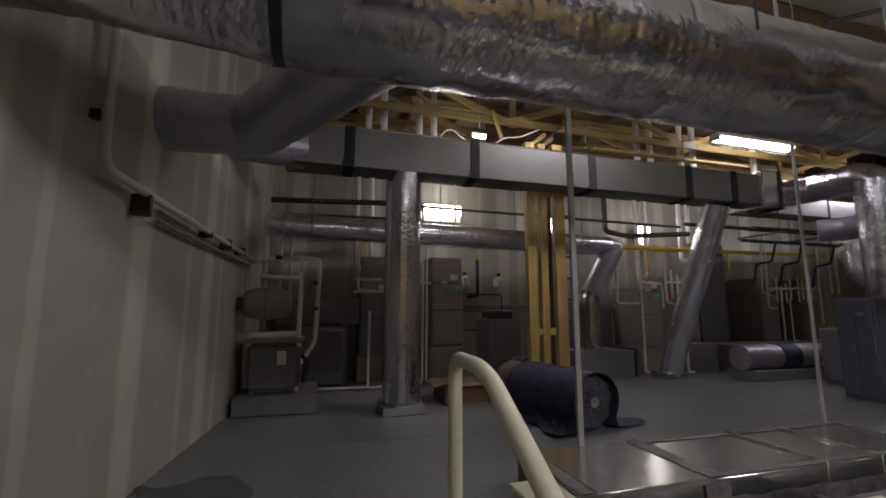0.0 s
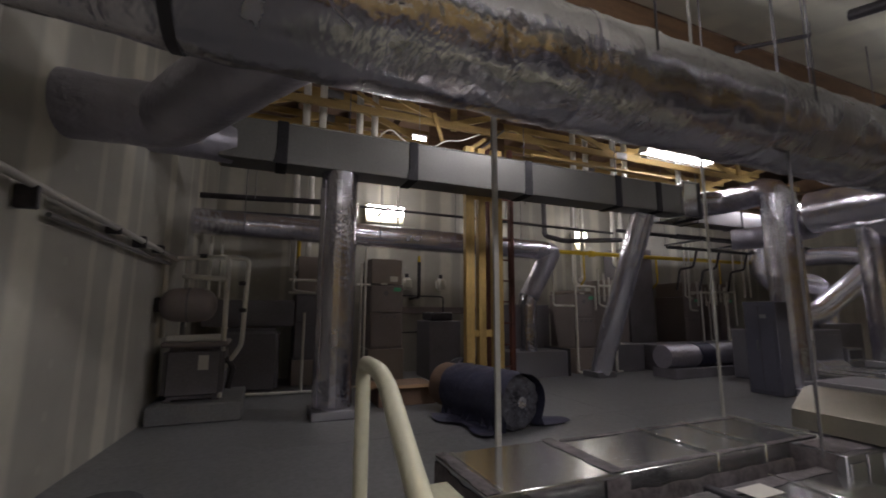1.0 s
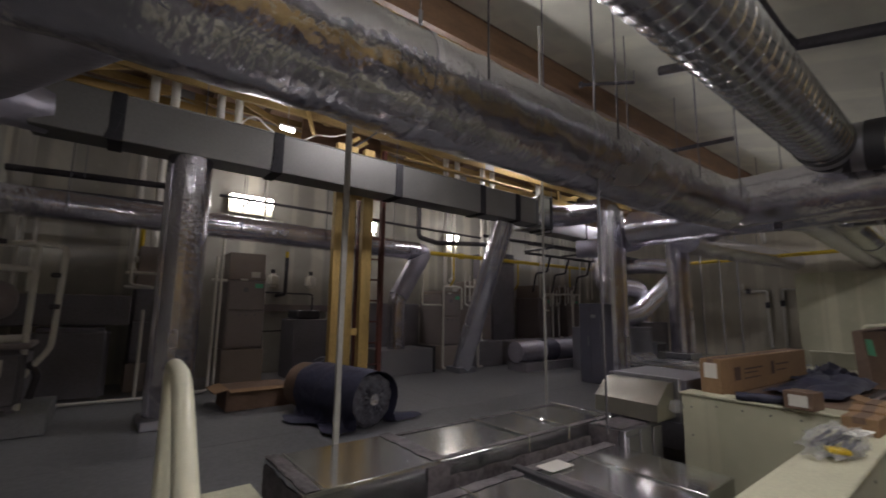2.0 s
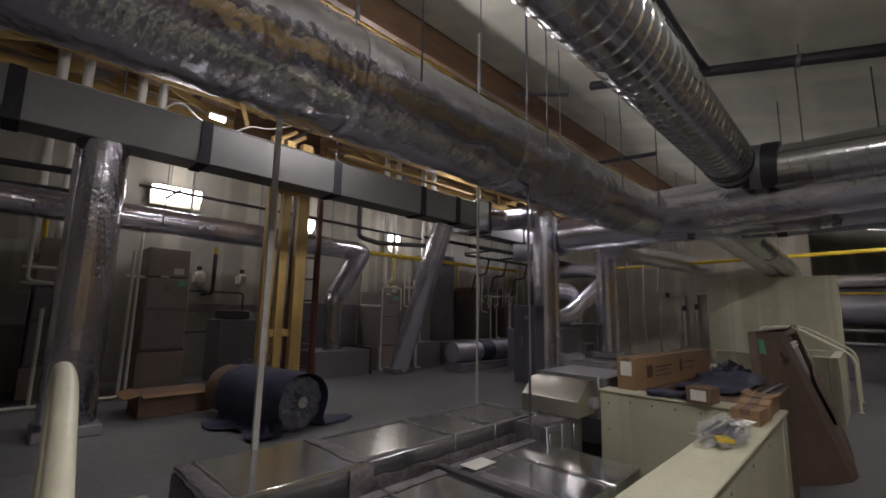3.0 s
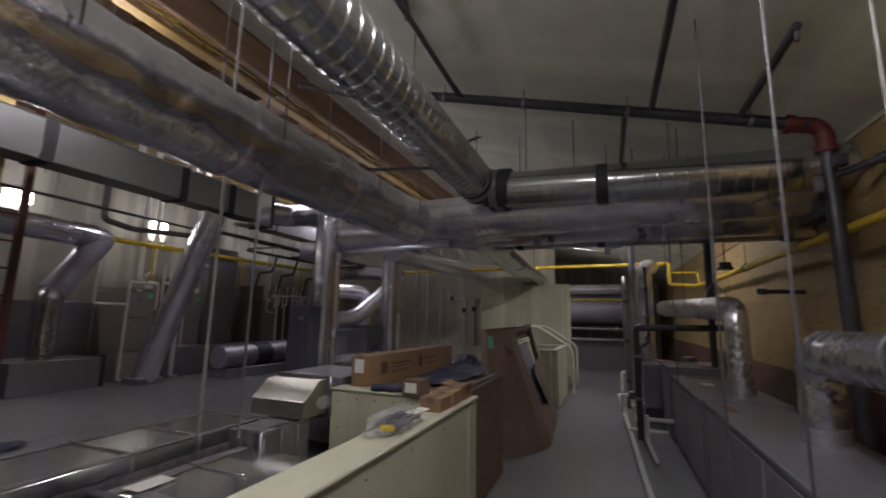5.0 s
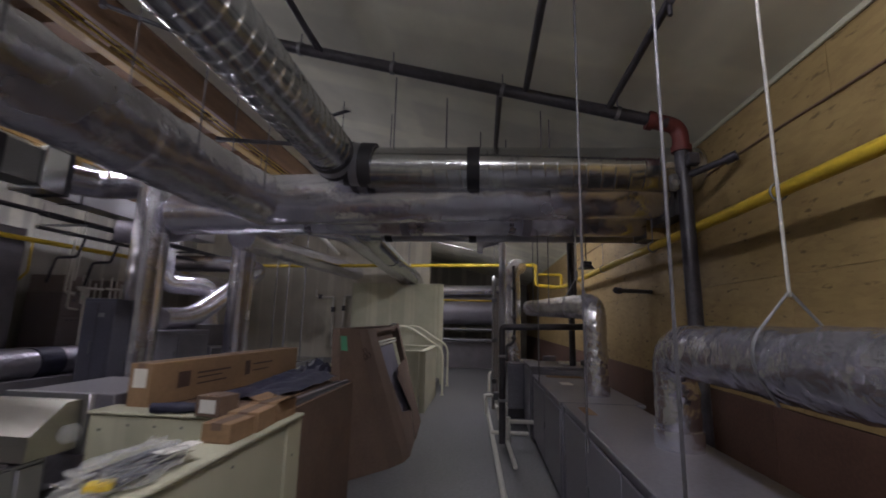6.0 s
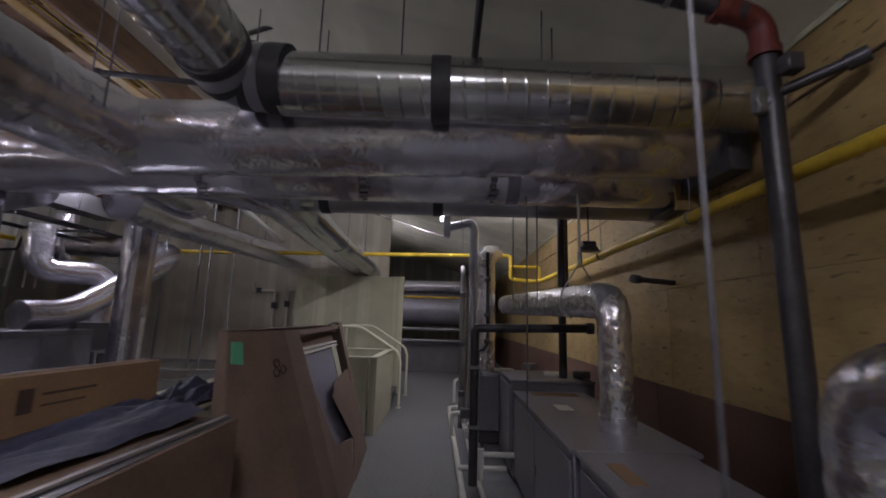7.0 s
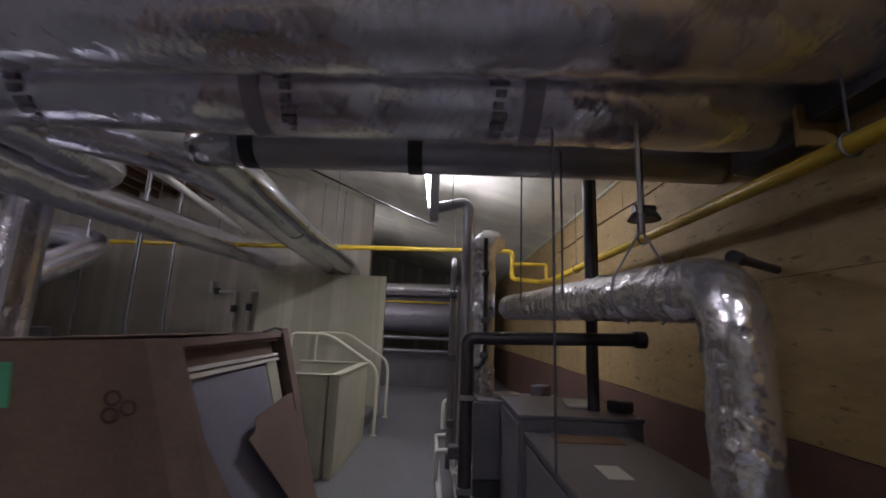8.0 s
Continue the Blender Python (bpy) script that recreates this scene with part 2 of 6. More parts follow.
TAPE = surface("dark_duct_tape", (0.036, 0.035, 0.042), 0.55, 0.0, bump_scale=30)
CABINET = surface("navy_cabinet_enamel", (0.085, 0.085, 0.115), 0.45, var=0.15, var_scale=2.5, bump=0.05)
BAND_BLACK = surface("black_cloth_tape", (0.016, 0.015, 0.019), 0.85, var=0.3, var_scale=6)
MASTIC = surface("brushed_duct_mastic", (0.135, 0.118, 0.125), 0.55, var=0.5, var_scale=9, grain=30, bump=0.4, bump_scale=45, distance=0.006)
BOARD = surface("duct_board_facing", (0.14, 0.137, 0.132), 0.5, 0.35, var=0.12, var_scale=2, bump=0.1)
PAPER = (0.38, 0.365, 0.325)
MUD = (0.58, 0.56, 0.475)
DRY_YZ = drywall_mat("drywall_along_y", "YZ", PAPER, MUD, sheet=1.15, width=0.15, shift=0.8)
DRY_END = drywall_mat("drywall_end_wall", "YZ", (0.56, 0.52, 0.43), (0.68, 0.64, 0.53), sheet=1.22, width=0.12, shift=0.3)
DRY_XZ = drywall_mat("drywall_along_x", "XZ", PAPER, MUD)
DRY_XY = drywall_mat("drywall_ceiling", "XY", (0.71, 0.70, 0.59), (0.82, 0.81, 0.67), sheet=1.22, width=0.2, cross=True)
DRY_HALF = drywall_mat("drywall_half_wall", "YZ", (0.46, 0.45, 0.325), (0.58, 0.565, 0.42), sheet=0.9, width=0.12)
CAP = surface("cream_primed_board", (0.50, 0.49, 0.36), 0.7, var=0.12, var_scale=4, grain=60)
OSB = strand_mat("strand_board", (0.36, 0.255, 0.10), (0.24, 0.16, 0.062))
OSB_LOW = surface("brown_hardboard", (0.12, 0.062, 0.042), 0.7, var=0.25, var_scale=3, spread=0.08)
WOOD = surface("fir_lumber", (0.36, 0.24, 0.080), 0.6, var=0.3, var_scale=2, grain=25, stretch=(1, 6, 6), spread=0.18)
WOOD_V = surface("fir_stud", (0.52, 0.36, 0.125), 0.6, var=0.3, var_scale=2, grain=25, stretch=(6, 6, 0.8), spread=0.15)
WOOD_DARK = surface("stained_beam", (0.17, 0.100, 0.055), 0.6, var=0.3, var_scale=2, grain=20, stretch=(1, 6, 6), spread=0.1)
DECK = surface("dark_roof_deck", (0.17, 0.105, 0.07), 0.8, var=0.3, spread=0.1)
FLOOR = surface("grey_floor_paint", (0.168, 0.168, 0.176), 0.45, var=0.26, var_scale=0.9, grain=30, bump=0.06, rough_var=0.14)
WHITE = surface("white_enamel", (0.72, 0.70, 0.54), 0.35, var=0.06, var_scale=5, bump=0.03)
PVC = surface("white_plastic_pipe", (0.72, 0.70, 0.64), 0.38, var=0.08, var_scale=6, bump=0.03)
PIPE_PAINT = surface("wall_coloured_pipe_paint", (0.52, 0.50, 0.47), 0.5, var=0.08, var_scale=6, bump=0.03)
YELLOW = surface("yellow_pipe_paint", (0.64, 0.45, 0.03), 0.35, var=0.14, var_scale=6, bump=0.05)
CABLE = surface("brown_cable_sheath", (0.16, 0.10, 0.04), 0.5, var=0.2, var_scale=6, bump=0.05)
IRON = surface("black_iron", (0.058, 0.054, 0.062), 0.40, 0.3, var=0.3, var_scale=6, bump=0.08)
RED = surface("red_fitting_paint", (0.13, 0.026, 0.02), 0.55, var=0.2, var_scale=10)
RUST = surface("red_oxide_steel", (0.11, 0.035, 0.025), 0.6, var=0.3, var_scale=5)
STEEL = surface("zinc_plated_rod", (0.28, 0.28, 0.29), 0.5, 0.85, var=0.15, var_scale=12)
STAMP = surface("faded_stamp_ink", (0.34, 0.32, 0.37), 0.45, 0.5, var=0.4, var_scale=30)
STEEL_DULL = surface("dull_threaded_rod", (0.17, 0.165, 0.18), 0.55, 0.7, var=0.2, var_scale=12)
STEEL_DARK = surface("dark_steel", (0.12, 0.12, 0.13), 0.45, 0.6, var=0.2)
STRUT = surface("pale_strut_steel", (0.40, 0.39, 0.36), 0.5, 0.25, var=0.12, var_scale=8)
CARD = surface("brown_cardboard", (0.27, 0.165, 0.085), 0.85, var=0.16, var_scale=3, grain=45, bump=0.08, spread=0.12)
# darker copy of the brown cardboard, shade put into its colour
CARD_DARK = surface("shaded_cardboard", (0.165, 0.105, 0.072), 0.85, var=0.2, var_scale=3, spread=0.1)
# cardboard for the leaning carton, its aisle-side shade put into the colour
CARD_SHADE = surface("greyish_shade_cardboard", (0.20, 0.138, 0.105), 0.85, var=0.16, var_scale=3, grain=45, bump=0.08, spread=0.10)
CARD_INK = surface("dark_print", (0.07, 0.04, 0.03), 0.8, bump=0)
LABEL = surface("white_paper_label", (0.70, 0.68, 0.62), 0.7, var=0.05, bump=0)
GREEN = surface("green_tape", (0.13, 0.52, 0.30), 0.5, var=0.05, bump=0)
PLASTIC = surface("black_plastic_sheet", (0.03, 0.03, 0.05), 0.5, var=0.3, var_scale=6, bump=0.5, bump_scale=9, distance=0.03)
BLUE = surface("navy_wrap", (0.033, 0.034, 0.066), 0.62, var=0.25, var_scale=4, bump=0.4, bump_scale=8, distance=0.03)
CLEAR = surface("crumpled_clear_bag", (0.72, 0.72, 0.70), 0.12, 0.0, var=0.2, var_scale=20, bump=0.9, bump_scale=40, distance=0.02)
bag_bsdf = CLEAR.node_tree.nodes["Principled BSDF"]
bag_bsdf.inputs["Alpha"].default_value = 0.26
CASE = surface("grey_casing_enamel", (0.25, 0.215, 0.215), 0.45, var=0.08, var_scale=3, bump=0.04)
CASE_BROWN = surface("taupe_casing_enamel", (0.30, 0.25, 0.225), 0.45, var=0.08, var_scale=3, bump=0.04)
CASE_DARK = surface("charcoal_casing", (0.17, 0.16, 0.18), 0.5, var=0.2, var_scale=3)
UNIT = surface("slate_unit_panel", (0.22, 0.215, 0.25), 0.42, 0.35, var=0.14, var_scale=2.5, bump=0.05)
INSUL = surface("grey_pipe_insulation", (0.22, 0.21, 0.21), 0.7, var=0.2, var_scale=5, bump_scale=12, distance=0.02)
PANEL_GLOW = glow_mat("lit_diffuser", (1.0, 0.94, 0.80), 22.0)
LAMP_BODY = surface("white_lamp_body", (0.45, 0.44, 0.42), 0.4, var=0.05, bump=0.02)

# ---- mesh helpers ----
ORIGIN = {}


def finish(ob, bm, material, base, sharp=38):
    me = ob.data
    bm.transform(Matrix.Translation(-Vector(base)))
    bmesh.ops.recalc_face_normals(bm, faces=bm.faces)
    bm.to_mesh(me)
    bm.free()
    me.materials.append(material)
    me.polygons.foreach_set("use_smooth", [True] * len(me.polygons))
    me.set_sharp_from_angle(angle=radians(sharp))
    return ob


def thing(name, base, label, category, group="", kind=""):
    ob = new(name)
    ob.empty_display_size = 0.1
    ob.location = base
    ORIGIN[ob.name] = Vector(base)
    return tagged(ob, label, category, group, kind)


def part(name, bm, material, parent, label=""):
    base = ORIGIN[parent.name]
    ob = new(name, bpy.data.meshes.new(name))
    finish(ob, bm, material, base)
    ob.parent = parent
    ORIGIN[ob.name] = base
    return tagged(ob, label)


def solo(name, bm, material, base, label, category="", group="", kind=""):
    ob = new(name, bpy.data.meshes.new(name))
    finish(ob, bm, material, base)
    ob.location = base
    ORIGIN[ob.name] = Vector(base)
    return tagged(ob, label, category, group, kind)


def B():
    return bmesh.new()


def box(bm, x0, x1, y0, y1, z0, z1, bev=0.0, turn=None, pivot=None, seg=1):
    got = bmesh.ops.create_cube(bm, size=1)
    vs = got["verts"]
    m = Matrix.Translation(((x0 + x1) / 2, (y0 + y1) / 2, (z0 + z1) / 2)) @ Matrix.Diagonal((abs(x1 - x0), abs(y1 - y0), abs(z1 - z0), 1))
    if turn is not None:
        p = Matrix.Translation(pivot if pivot is not None else m.translation)
        m = p @ turn @ p.inverted() @ m
    bmesh.ops.transform(bm, matrix=m, verts=vs)
    if bev:
        es = list({e for v in vs for e in v.link_edges})
        bmesh.ops.bevel(bm, geom=es, offset=bev, segments=seg, affect="EDGES", clamp_overlap=True)
    return bm


def route(points, fillet=0.0, step=None, cuts=6):
    """The points of a bent run: rounded corners, and stretches cut to steps."""
    pts = [Vector(p) for p in points]
    out = [pts[0]]
    for i in range(1, len(pts) - 1):
        a, p, c = pts[i - 1], pts[i], pts[i + 1]
        if fillet <= 0:
            out.append(p)
            continue
        u, w = (a - p), (c - p)
        d = min(fillet, u.length * 0.48, w.length * 0.48)
        s, e = p + u.normalized() * d, p + w.normalized() * d
        for k in range(cuts + 1):
            t = k / cuts
            out.append((1 - t) ** 2 * s + 2 * t * (1 - t) * p + t * t * e)
    out.append(pts[-1])
    if step:
        fine = [out[0]]
        for a, c in zip(out, out[1:]):
            n = max(1, int((c - a).length / step))
            fine += [a.lerp(c, (k + 1) / n) for k in range(n)]
        out = fine
    return out


def sweep(bm, pts, r, n=14, amp=0.0, freq=7.0, seam=0.0, pitch=0.12, caps=True):
    """A round run along the points; r is a number or a function of the length run. amp: soft dents; seam: a raised spiral seam."""
    pts = [p for i, p in enumerate(pts) if i == 0 or (p - pts[i - 1]).length > 1e-5]
    tang = []
    for i in range(len(pts)):
        a, c = pts[max(0, i - 1)], pts[min(len(pts) - 1, i + 1)]
        tang.append((c - a).normalized())
    up = Vector((0, 0, 1)) if abs(tang[0].z) < 0.9 else Vector((0, 1, 0))
    side = tang[0].cross(up).normalized()
    rings, run = [], 0.0
    for i, p in enumerate(pts):
        if i:
            run += (p - pts[i - 1]).length
            q = tang[i - 1].rotation_difference(tang[i])
            side = (q @ side).normalized()
        side = (side - tang[i] * side.dot(tang[i])).normalized()
        w = tang[i].cross(side)
        rad = r(run) if callable(r) else r
        ring = []
        for k in range(n):
            a = 2 * math.pi * k / n
            d = side * math.cos(a) + w * math.sin(a)
            rr = rad
            if amp:
                rr += amp * (noise.noise((p + d * rad) * freq) + 0.6 * noise.noise((p + d * rad) * freq * 2.7))
            if seam and ((run - a / (2 * math.pi) * pitch) % pitch) < pitch * 0.075:
                rr += seam
            ring.append(bm.verts.new(p + d * rr))
        rings.append(ring)
    for a, c in zip(rings, rings[1:]):
        for k in range(n):
            bm.faces.new((a[k], a[(k + 1) % n], c[(k + 1) % n], c[k]))
    if caps:
        bm.faces.new(rings[0])
        bm.faces.new(rings[-1][::-1])
    return bm


def rod(bm, a, c, r, n=10):
    return sweep(bm, [Vector(a), Vector(c)], r, n)


def pipe(bm, points, r, fillet=0.06, n=12):
    return sweep(bm, route(points, fillet), r, n)


def collar(bm, a, c, r, n=24):
    """A band round a run from a to c, a little proud."""
    return sweep(bm, [Vector(a), Vector(c)], r, n)


RX, RY, RZ = (lambda d: Matrix.Rotation(radians(d), 4, "X")), (lambda d: Matrix.Rotation(radians(d), 4, "Y")), (lambda d: Matrix.Rotation(radians(d), 4, "Z"))

# ---- the setting ----
UP = 0.52          # level of the raised floor
CEIL0, SLOPE = 3.27, 0.254   # sloped ceiling: height at the strand-board wall, rise per metre


def ceil_z(y):
    return CEIL0 + SLOPE * (y + 0.55)


solo("floor", box(B(), -2.2, 23.2, -0.8, 4.3, -0.15, 0.0), FLOOR, (0, 0, 0), "grey painted concrete floor of the lower aisle", "floor", kind="structure")
bm = box(B(), -0.4, 14.9, 4.0, 10.2, 0.0, UP)
box(bm, 12.3, 14.9, 3.02, 3.996, 0.0, UP)
solo("floor_raised", bm, FLOOR, (0, 4, 0), "grey painted raised floor, dusty and scuffed", "floor", kind="structure")
bm = B()
for i, yy in enumerate((3.44, 3.72)):
    box(bm, 0.45, 2.14, yy, 3.996, 0.173 * i + 0.001, 0.173 * (i + 1), 0.006)
solo("stair_near", bm, FLOOR, (1.2, 3.7, 0), "grey painted steps up to the raised floor", "stairs", kind="structure")
bm = B()
for i, yy in enumerate((2.50, 2.76)):
    box(bm, 12.42, 13.84, yy, 3.016, 0.173 * i + 0.001, 0.173 * (i + 1), 0.006)
solo("stair_far", bm, FLOOR, (13, 2.7, 0), "grey painted steps from the aisle to the raised floor", "stairs", kind="structure")

bm = B()
for x0, x1, y0, y1 in ((1.82, 1.824, 4.0, 9.7), (5.2, 5.204, 4.7, 8.2), (0.55, 8.3, 6.0, 6.004)):
    box(bm, x0, x1, y0, y1, UP, UP + 0.0012)
solo("floor_joint", bm, CASE_DARK, (1.82, 4, UP), "fine dark control joints in the raised floor", "joint", kind="structure")

bm = box(B(), -0.2, 0.0, -6.5, 5.0, 0.0, 4.95, turn=None)
solo("wall_left", bm, DRY_YZ, (0, 0, 0), "unpainted taped drywall side wall", "wall", kind="structure")
wl = bpy.data.objects["wall_left"]
wl.matrix_world = Matrix.Translation((0.69, 7.21, 0)) @ RZ(-5.3)
solo("wall_back", box(B(), -0.6, 15.0, 9.75, 9.95, 0.3, 4.95), DRY_XZ, (0, 9.8, 0), "unpainted taped drywall back wall", "wall", kind="structure")
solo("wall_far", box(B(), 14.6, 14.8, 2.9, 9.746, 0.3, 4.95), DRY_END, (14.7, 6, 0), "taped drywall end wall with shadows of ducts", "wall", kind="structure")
solo("wall_behind", box(B(), -2.3, -2.1, -0.9, 10.0, 0.0, 4.95), DRY_YZ, (-2.2, 4, 0), "plain drywall wall", "wall", kind="structure")
solo("wall_end", box(B(), 23.0, 23.2, -0.9, 4.6, 0.0, 4.95), DRY_YZ, (23.1, 2, 0), "dim drywall wall closing the aisle", "wall", kind="structure")
solo("wall_passage", box(B(), 14.804, 23.0, 4.2, 4.4, 0.0, 4.95), DRY_XZ, (18, 4.3, 0), "dim drywall passage wall", "wall", kind="structure")

# sloped gypsum ceiling and the high deck beyond the beam
bm = B()
y0, y1 = -0.75, 5.25
vs = [bm.verts.new(v) for v in ((-2.3, y0, ceil_z(y0)), (23.2, y0, ceil_z(y0)), (23.2, y1, ceil_z(y1)), (-2.3, y1, ceil_z(y1)))]
f = bm.faces.new(vs)
up = bmesh.ops.extrude_face_region(bm, geom=[f])
bmesh.ops.translate(bm, verts=[v for v in up["geom"] if isinstance(v, bmesh.types.BMVert)], vec=(0, 0, 0.12))
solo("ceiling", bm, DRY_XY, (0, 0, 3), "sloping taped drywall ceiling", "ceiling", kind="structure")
solo("ceiling_deck", box(B(), -2.3, 15.1, 5.254, 10.0, 4.86, 4.96), DECK, (0, 7, 4.9), "dark board deck over the roof trusses", "ceiling", kind="structure")

# strand-board wall, sheet by sheet, on a dark backing
wall_osb = solo("wall_strand_board", box(B(), -2.3, 23.2, -0.78, -0.575, 0.0, 3.4), DECK, (0, -0.7, 0), "wall sheathed in strand board sheets", "wall", kind="structure")
i = 0
xx = -1.3
while xx < 22.5:
    part("sheet", box(B(), xx + 0.002, xx + 2.4385, -0.573, -0.555, 1.025, 1.9025, 0.0015), OSB, wall_osb)
    part("sheet", box(B(), xx - 1.2, xx + 1.2385, -0.573, -0.555, 1.904, 2.895, 0.002), OSB, wall_osb)
    part("sheet", box(B(), xx - 0.5, xx + 1.934, -0.573, -0.556, 2.903, 3.26, 0.002), OSB, wall_osb)
    part("sheet", box(B(), xx + 0.3, xx + 2.734, -0.573, -0.55, 0.0, 1.02, 0.002), OSB_LOW, wall_osb)
    xx += 2.44
solo("wall_cable", sweep(B(), [Vector((-1.5 + 0.5 * k, -0.547 + 0.003 * math.sin(k * 1.9), 2.90 + 0.012 * math.sin(k * 1.3))) for k in range(30)], 0.008, 6), DECK, (0, -0.55, 2.9), "thin black cable stapled along the strand board", "cable")
solo("trim_ceiling_edge", box(B(), -2.2, 23.0, -0.553, -0.535, 3.235, 3.29, 0.003), MATS["cream_primed_board"], (0, -0.54, 3.25), "pale strip of paper tape along the ceiling edge", "trim", kind="structure")

# beam along the edge of the gypsum ceiling, and the trusses over the raised floor
beam = thing("edge_beam", (0, 5.3, 4.4), "reddish brown timber beam carrying bundled yellow cables", "beam", kind="structure")
part("beam_face", box(B(), -0.4, 14.5, 5.26, 5.31, 4.42, 4.73, 0.004), WOOD_DARK, beam)
part("bottom_chord", box(B(), -0.4, 14.5, 5.24, 5.31, 4.36, 4.416, 0.004), WOOD_DARK, beam)
part("rear_chord", box(B(), -0.4, 14.5, 5.60, 5.74, 4.40, 4.445, 0.004), WOOD, beam)
for k in range(9):
    x = 0.5 + k * 1.62
    part("strut", box(B(), x, x + 0.09, 5.30, 5.62, 4.447, 4.49, 0.003), WOOD, beam)
for k in range(9):
    pts = [Vector((-0.2 + 0.5 * j, 5.335 + 0.029 * k + 0.012 * noise.noise(Vector((j * 0.6, k * 3.1, 0.0))), 4.44 + 0.02 * (k % 3) + 0.016 * noise.noise(Vector((j * 0.7, k * 2.3, 4.0))))) for j in range(29)]
    part("cable", sweep(B(), pts, 0.009 + 0.002 * (k % 3), 6), CABLE if k % 3 else YELLOW, beam, "yellow sheathed cable" if k % 3 == 0 else "brown sheathed cable")


def truss(y, x0, x1, zb, zt, deep=0.09, step=1.22):
    t = thing("floor_truss", (x0, y, zb), "open-web truss of yellow fir lumber with steel nail plates", "truss", "trusses over the raised floor", "structure")
    part("bottom_chord", box(B(), x0, x1, y - 0.02, y + 0.02, zb, zb + deep, 0.003), WOOD, t)
    part("top_chord", box(B(), x0, x1, y - 0.02, y + 0.02, zt, zt + deep, 0.003), WOOD, t)
    n = int((x1 - x0) / step)
    for k in range(n):
        xa = x0 + 0.05 + k * step
        lo_z, hi_z = zb + deep * 0.7, zt + deep * 0.3
        a, c = (Vector((xa, y, lo_z)), Vector((xa + step * 0.9, y, hi_z))) if k % 2 == 0 else (Vector((xa, y, hi_z)), Vector((xa + step * 0.9, y, lo_z)))
        d = c - a
        mid = (a + c) / 2
        part("web", box(B(), mid.x - d.length / 2, mid.x + d.length / 2, y - 0.017, y + 0.017, mid.z - 0.043, mid.z + 0.043, 0.002, RY(-math.degrees(math.atan2(d.z, d.x)))), WOOD, t)
        if k % 3 == 1:
            part("nail_plate", box(B(), xa - 0.1, xa + 0.12, y - 0.024, y - 0.021, zt - 0.02 if k % 2 else zb, zt + deep if k % 2 else zb + deep + 0.02), STEEL, t)
        if k % 4 == 2:
            part("upright", box(B(), xa - 0.02, xa + 0.07, y + 0.022, y + 0.06, zb, zt + deep, 0.002), WOOD, t)
    return t


for yy in (7.40, 8.15, 8.95):
    truss(yy, 0.9, 11.8, 4.04, 4.56, 0.10, 1.5)
solo("truss_ledge", box(B(), 5.15, 7.95, 7.26, 7.36, 3.80, 3.835, 0.003), WOOD, (5.2, 7.3, 3.8), "flat fir board lying along the top of the duct", "board", kind="structure")
solo("header_panel", box(B(), 3.85, 5.15, 8.06, 8.10, 4.0, 4.62, 0.004), WOOD_DARK, (4.5, 8.08, 4.0), "brown plywood header over the stud post", "panel", kind="structure")
for k in range(14):
    solo("roof_joist", box(B(), 1.2 + 0.8 * k, 1.24 + 0.8 * k, 5.4, 9.7, 4.665, 4.855, 0.003), WOOD_DARK, (1.2 + 0.8 * k, 7.5, 4.7), "dark roof joist crossing over the trusses", "joist", "roof joists", "structure")
for xx in (2.05, 2.25, 2.72, 2.92, 6.2, 6.45, 7.05, 7.3, 8.6):
    solo("vent_stub", rod(B(), (xx, 7.66, 3.6), (xx, 7.66, 4.87), 0.045, 14), PVC, (xx, 7.66, 3.6), "white plastic vent pipe passing up through the truss", "pipe", "plastic vent pipes")
for xx, yy, zz, ang in ((3.50, 7.12, 3.98, 72), (4.05, 7.12, 3.80, -38), (4.17, 7.12, 3.76, -38), (2.6, 7.2, 4.2, 28)):
    solo("loose_board", box(B(), xx, xx + 0.40, yy + 0.2, yy + 0.225, zz, zz + 0.05, 0.003, RY(ang)), WOOD, (xx, yy, zz), "yellow fir brace nailed between the trusses", "board", "braces", "structure")
solo("diagonal_brace", rod(B(), (4.22, 7.34, 3.69), (4.72, 7.34, 4.14), 0.012, 8), STEEL_DARK, (4.2, 7.3, 3.7), "dark steel brace slanting up to the truss", "brace")
solo("white_cable", sweep(B(), route([(2.82, 7.08, 3.482), (2.85, 7.15, 3.66), (3.0, 7.15, 3.80), (3.2, 7.2, 3.66), (3.55, 7.3, 3.64), (3.80, 7.3, 3.825), (4.0, 7.3, 3.84), (4.30, 7.3, 3.99)], 0.12, 0.03), 0.009, 8), PVC, (2.85, 7.2, 3.62), "loose white cable draped over the rectangular duct", "cable")

soffit = solo("ceiling_soffit", box(B(), 11.85, 14.596, 5.4, 9.6, 4.22, 4.27), DECK, (13, 7, 4.2), "brown board soffit on joists near the end wall", "ceiling", kind="structure")
for k in range(11):
    part("joist", box(B(), 11.86, 14.59, 5.45 + 0.4 * k, 5.49 + 0.4 * k, 4.03, 4.217, 0.003), WOOD_DARK, soffit)
part("edge_joist", box(B(), 11.805, 11.848, 5.4, 9.6, 4.02, 4.28, 0.003), WOOD_DARK, soffit)
solo("trim_ledger", box(B(), 0.7, 14.5, 9.66, 9.746, 3.86, 4.0, 0.004), WOOD_DARK, (1, 9.7, 3.9), "brown timber ledger along the back wall", "trim", kind="structure")

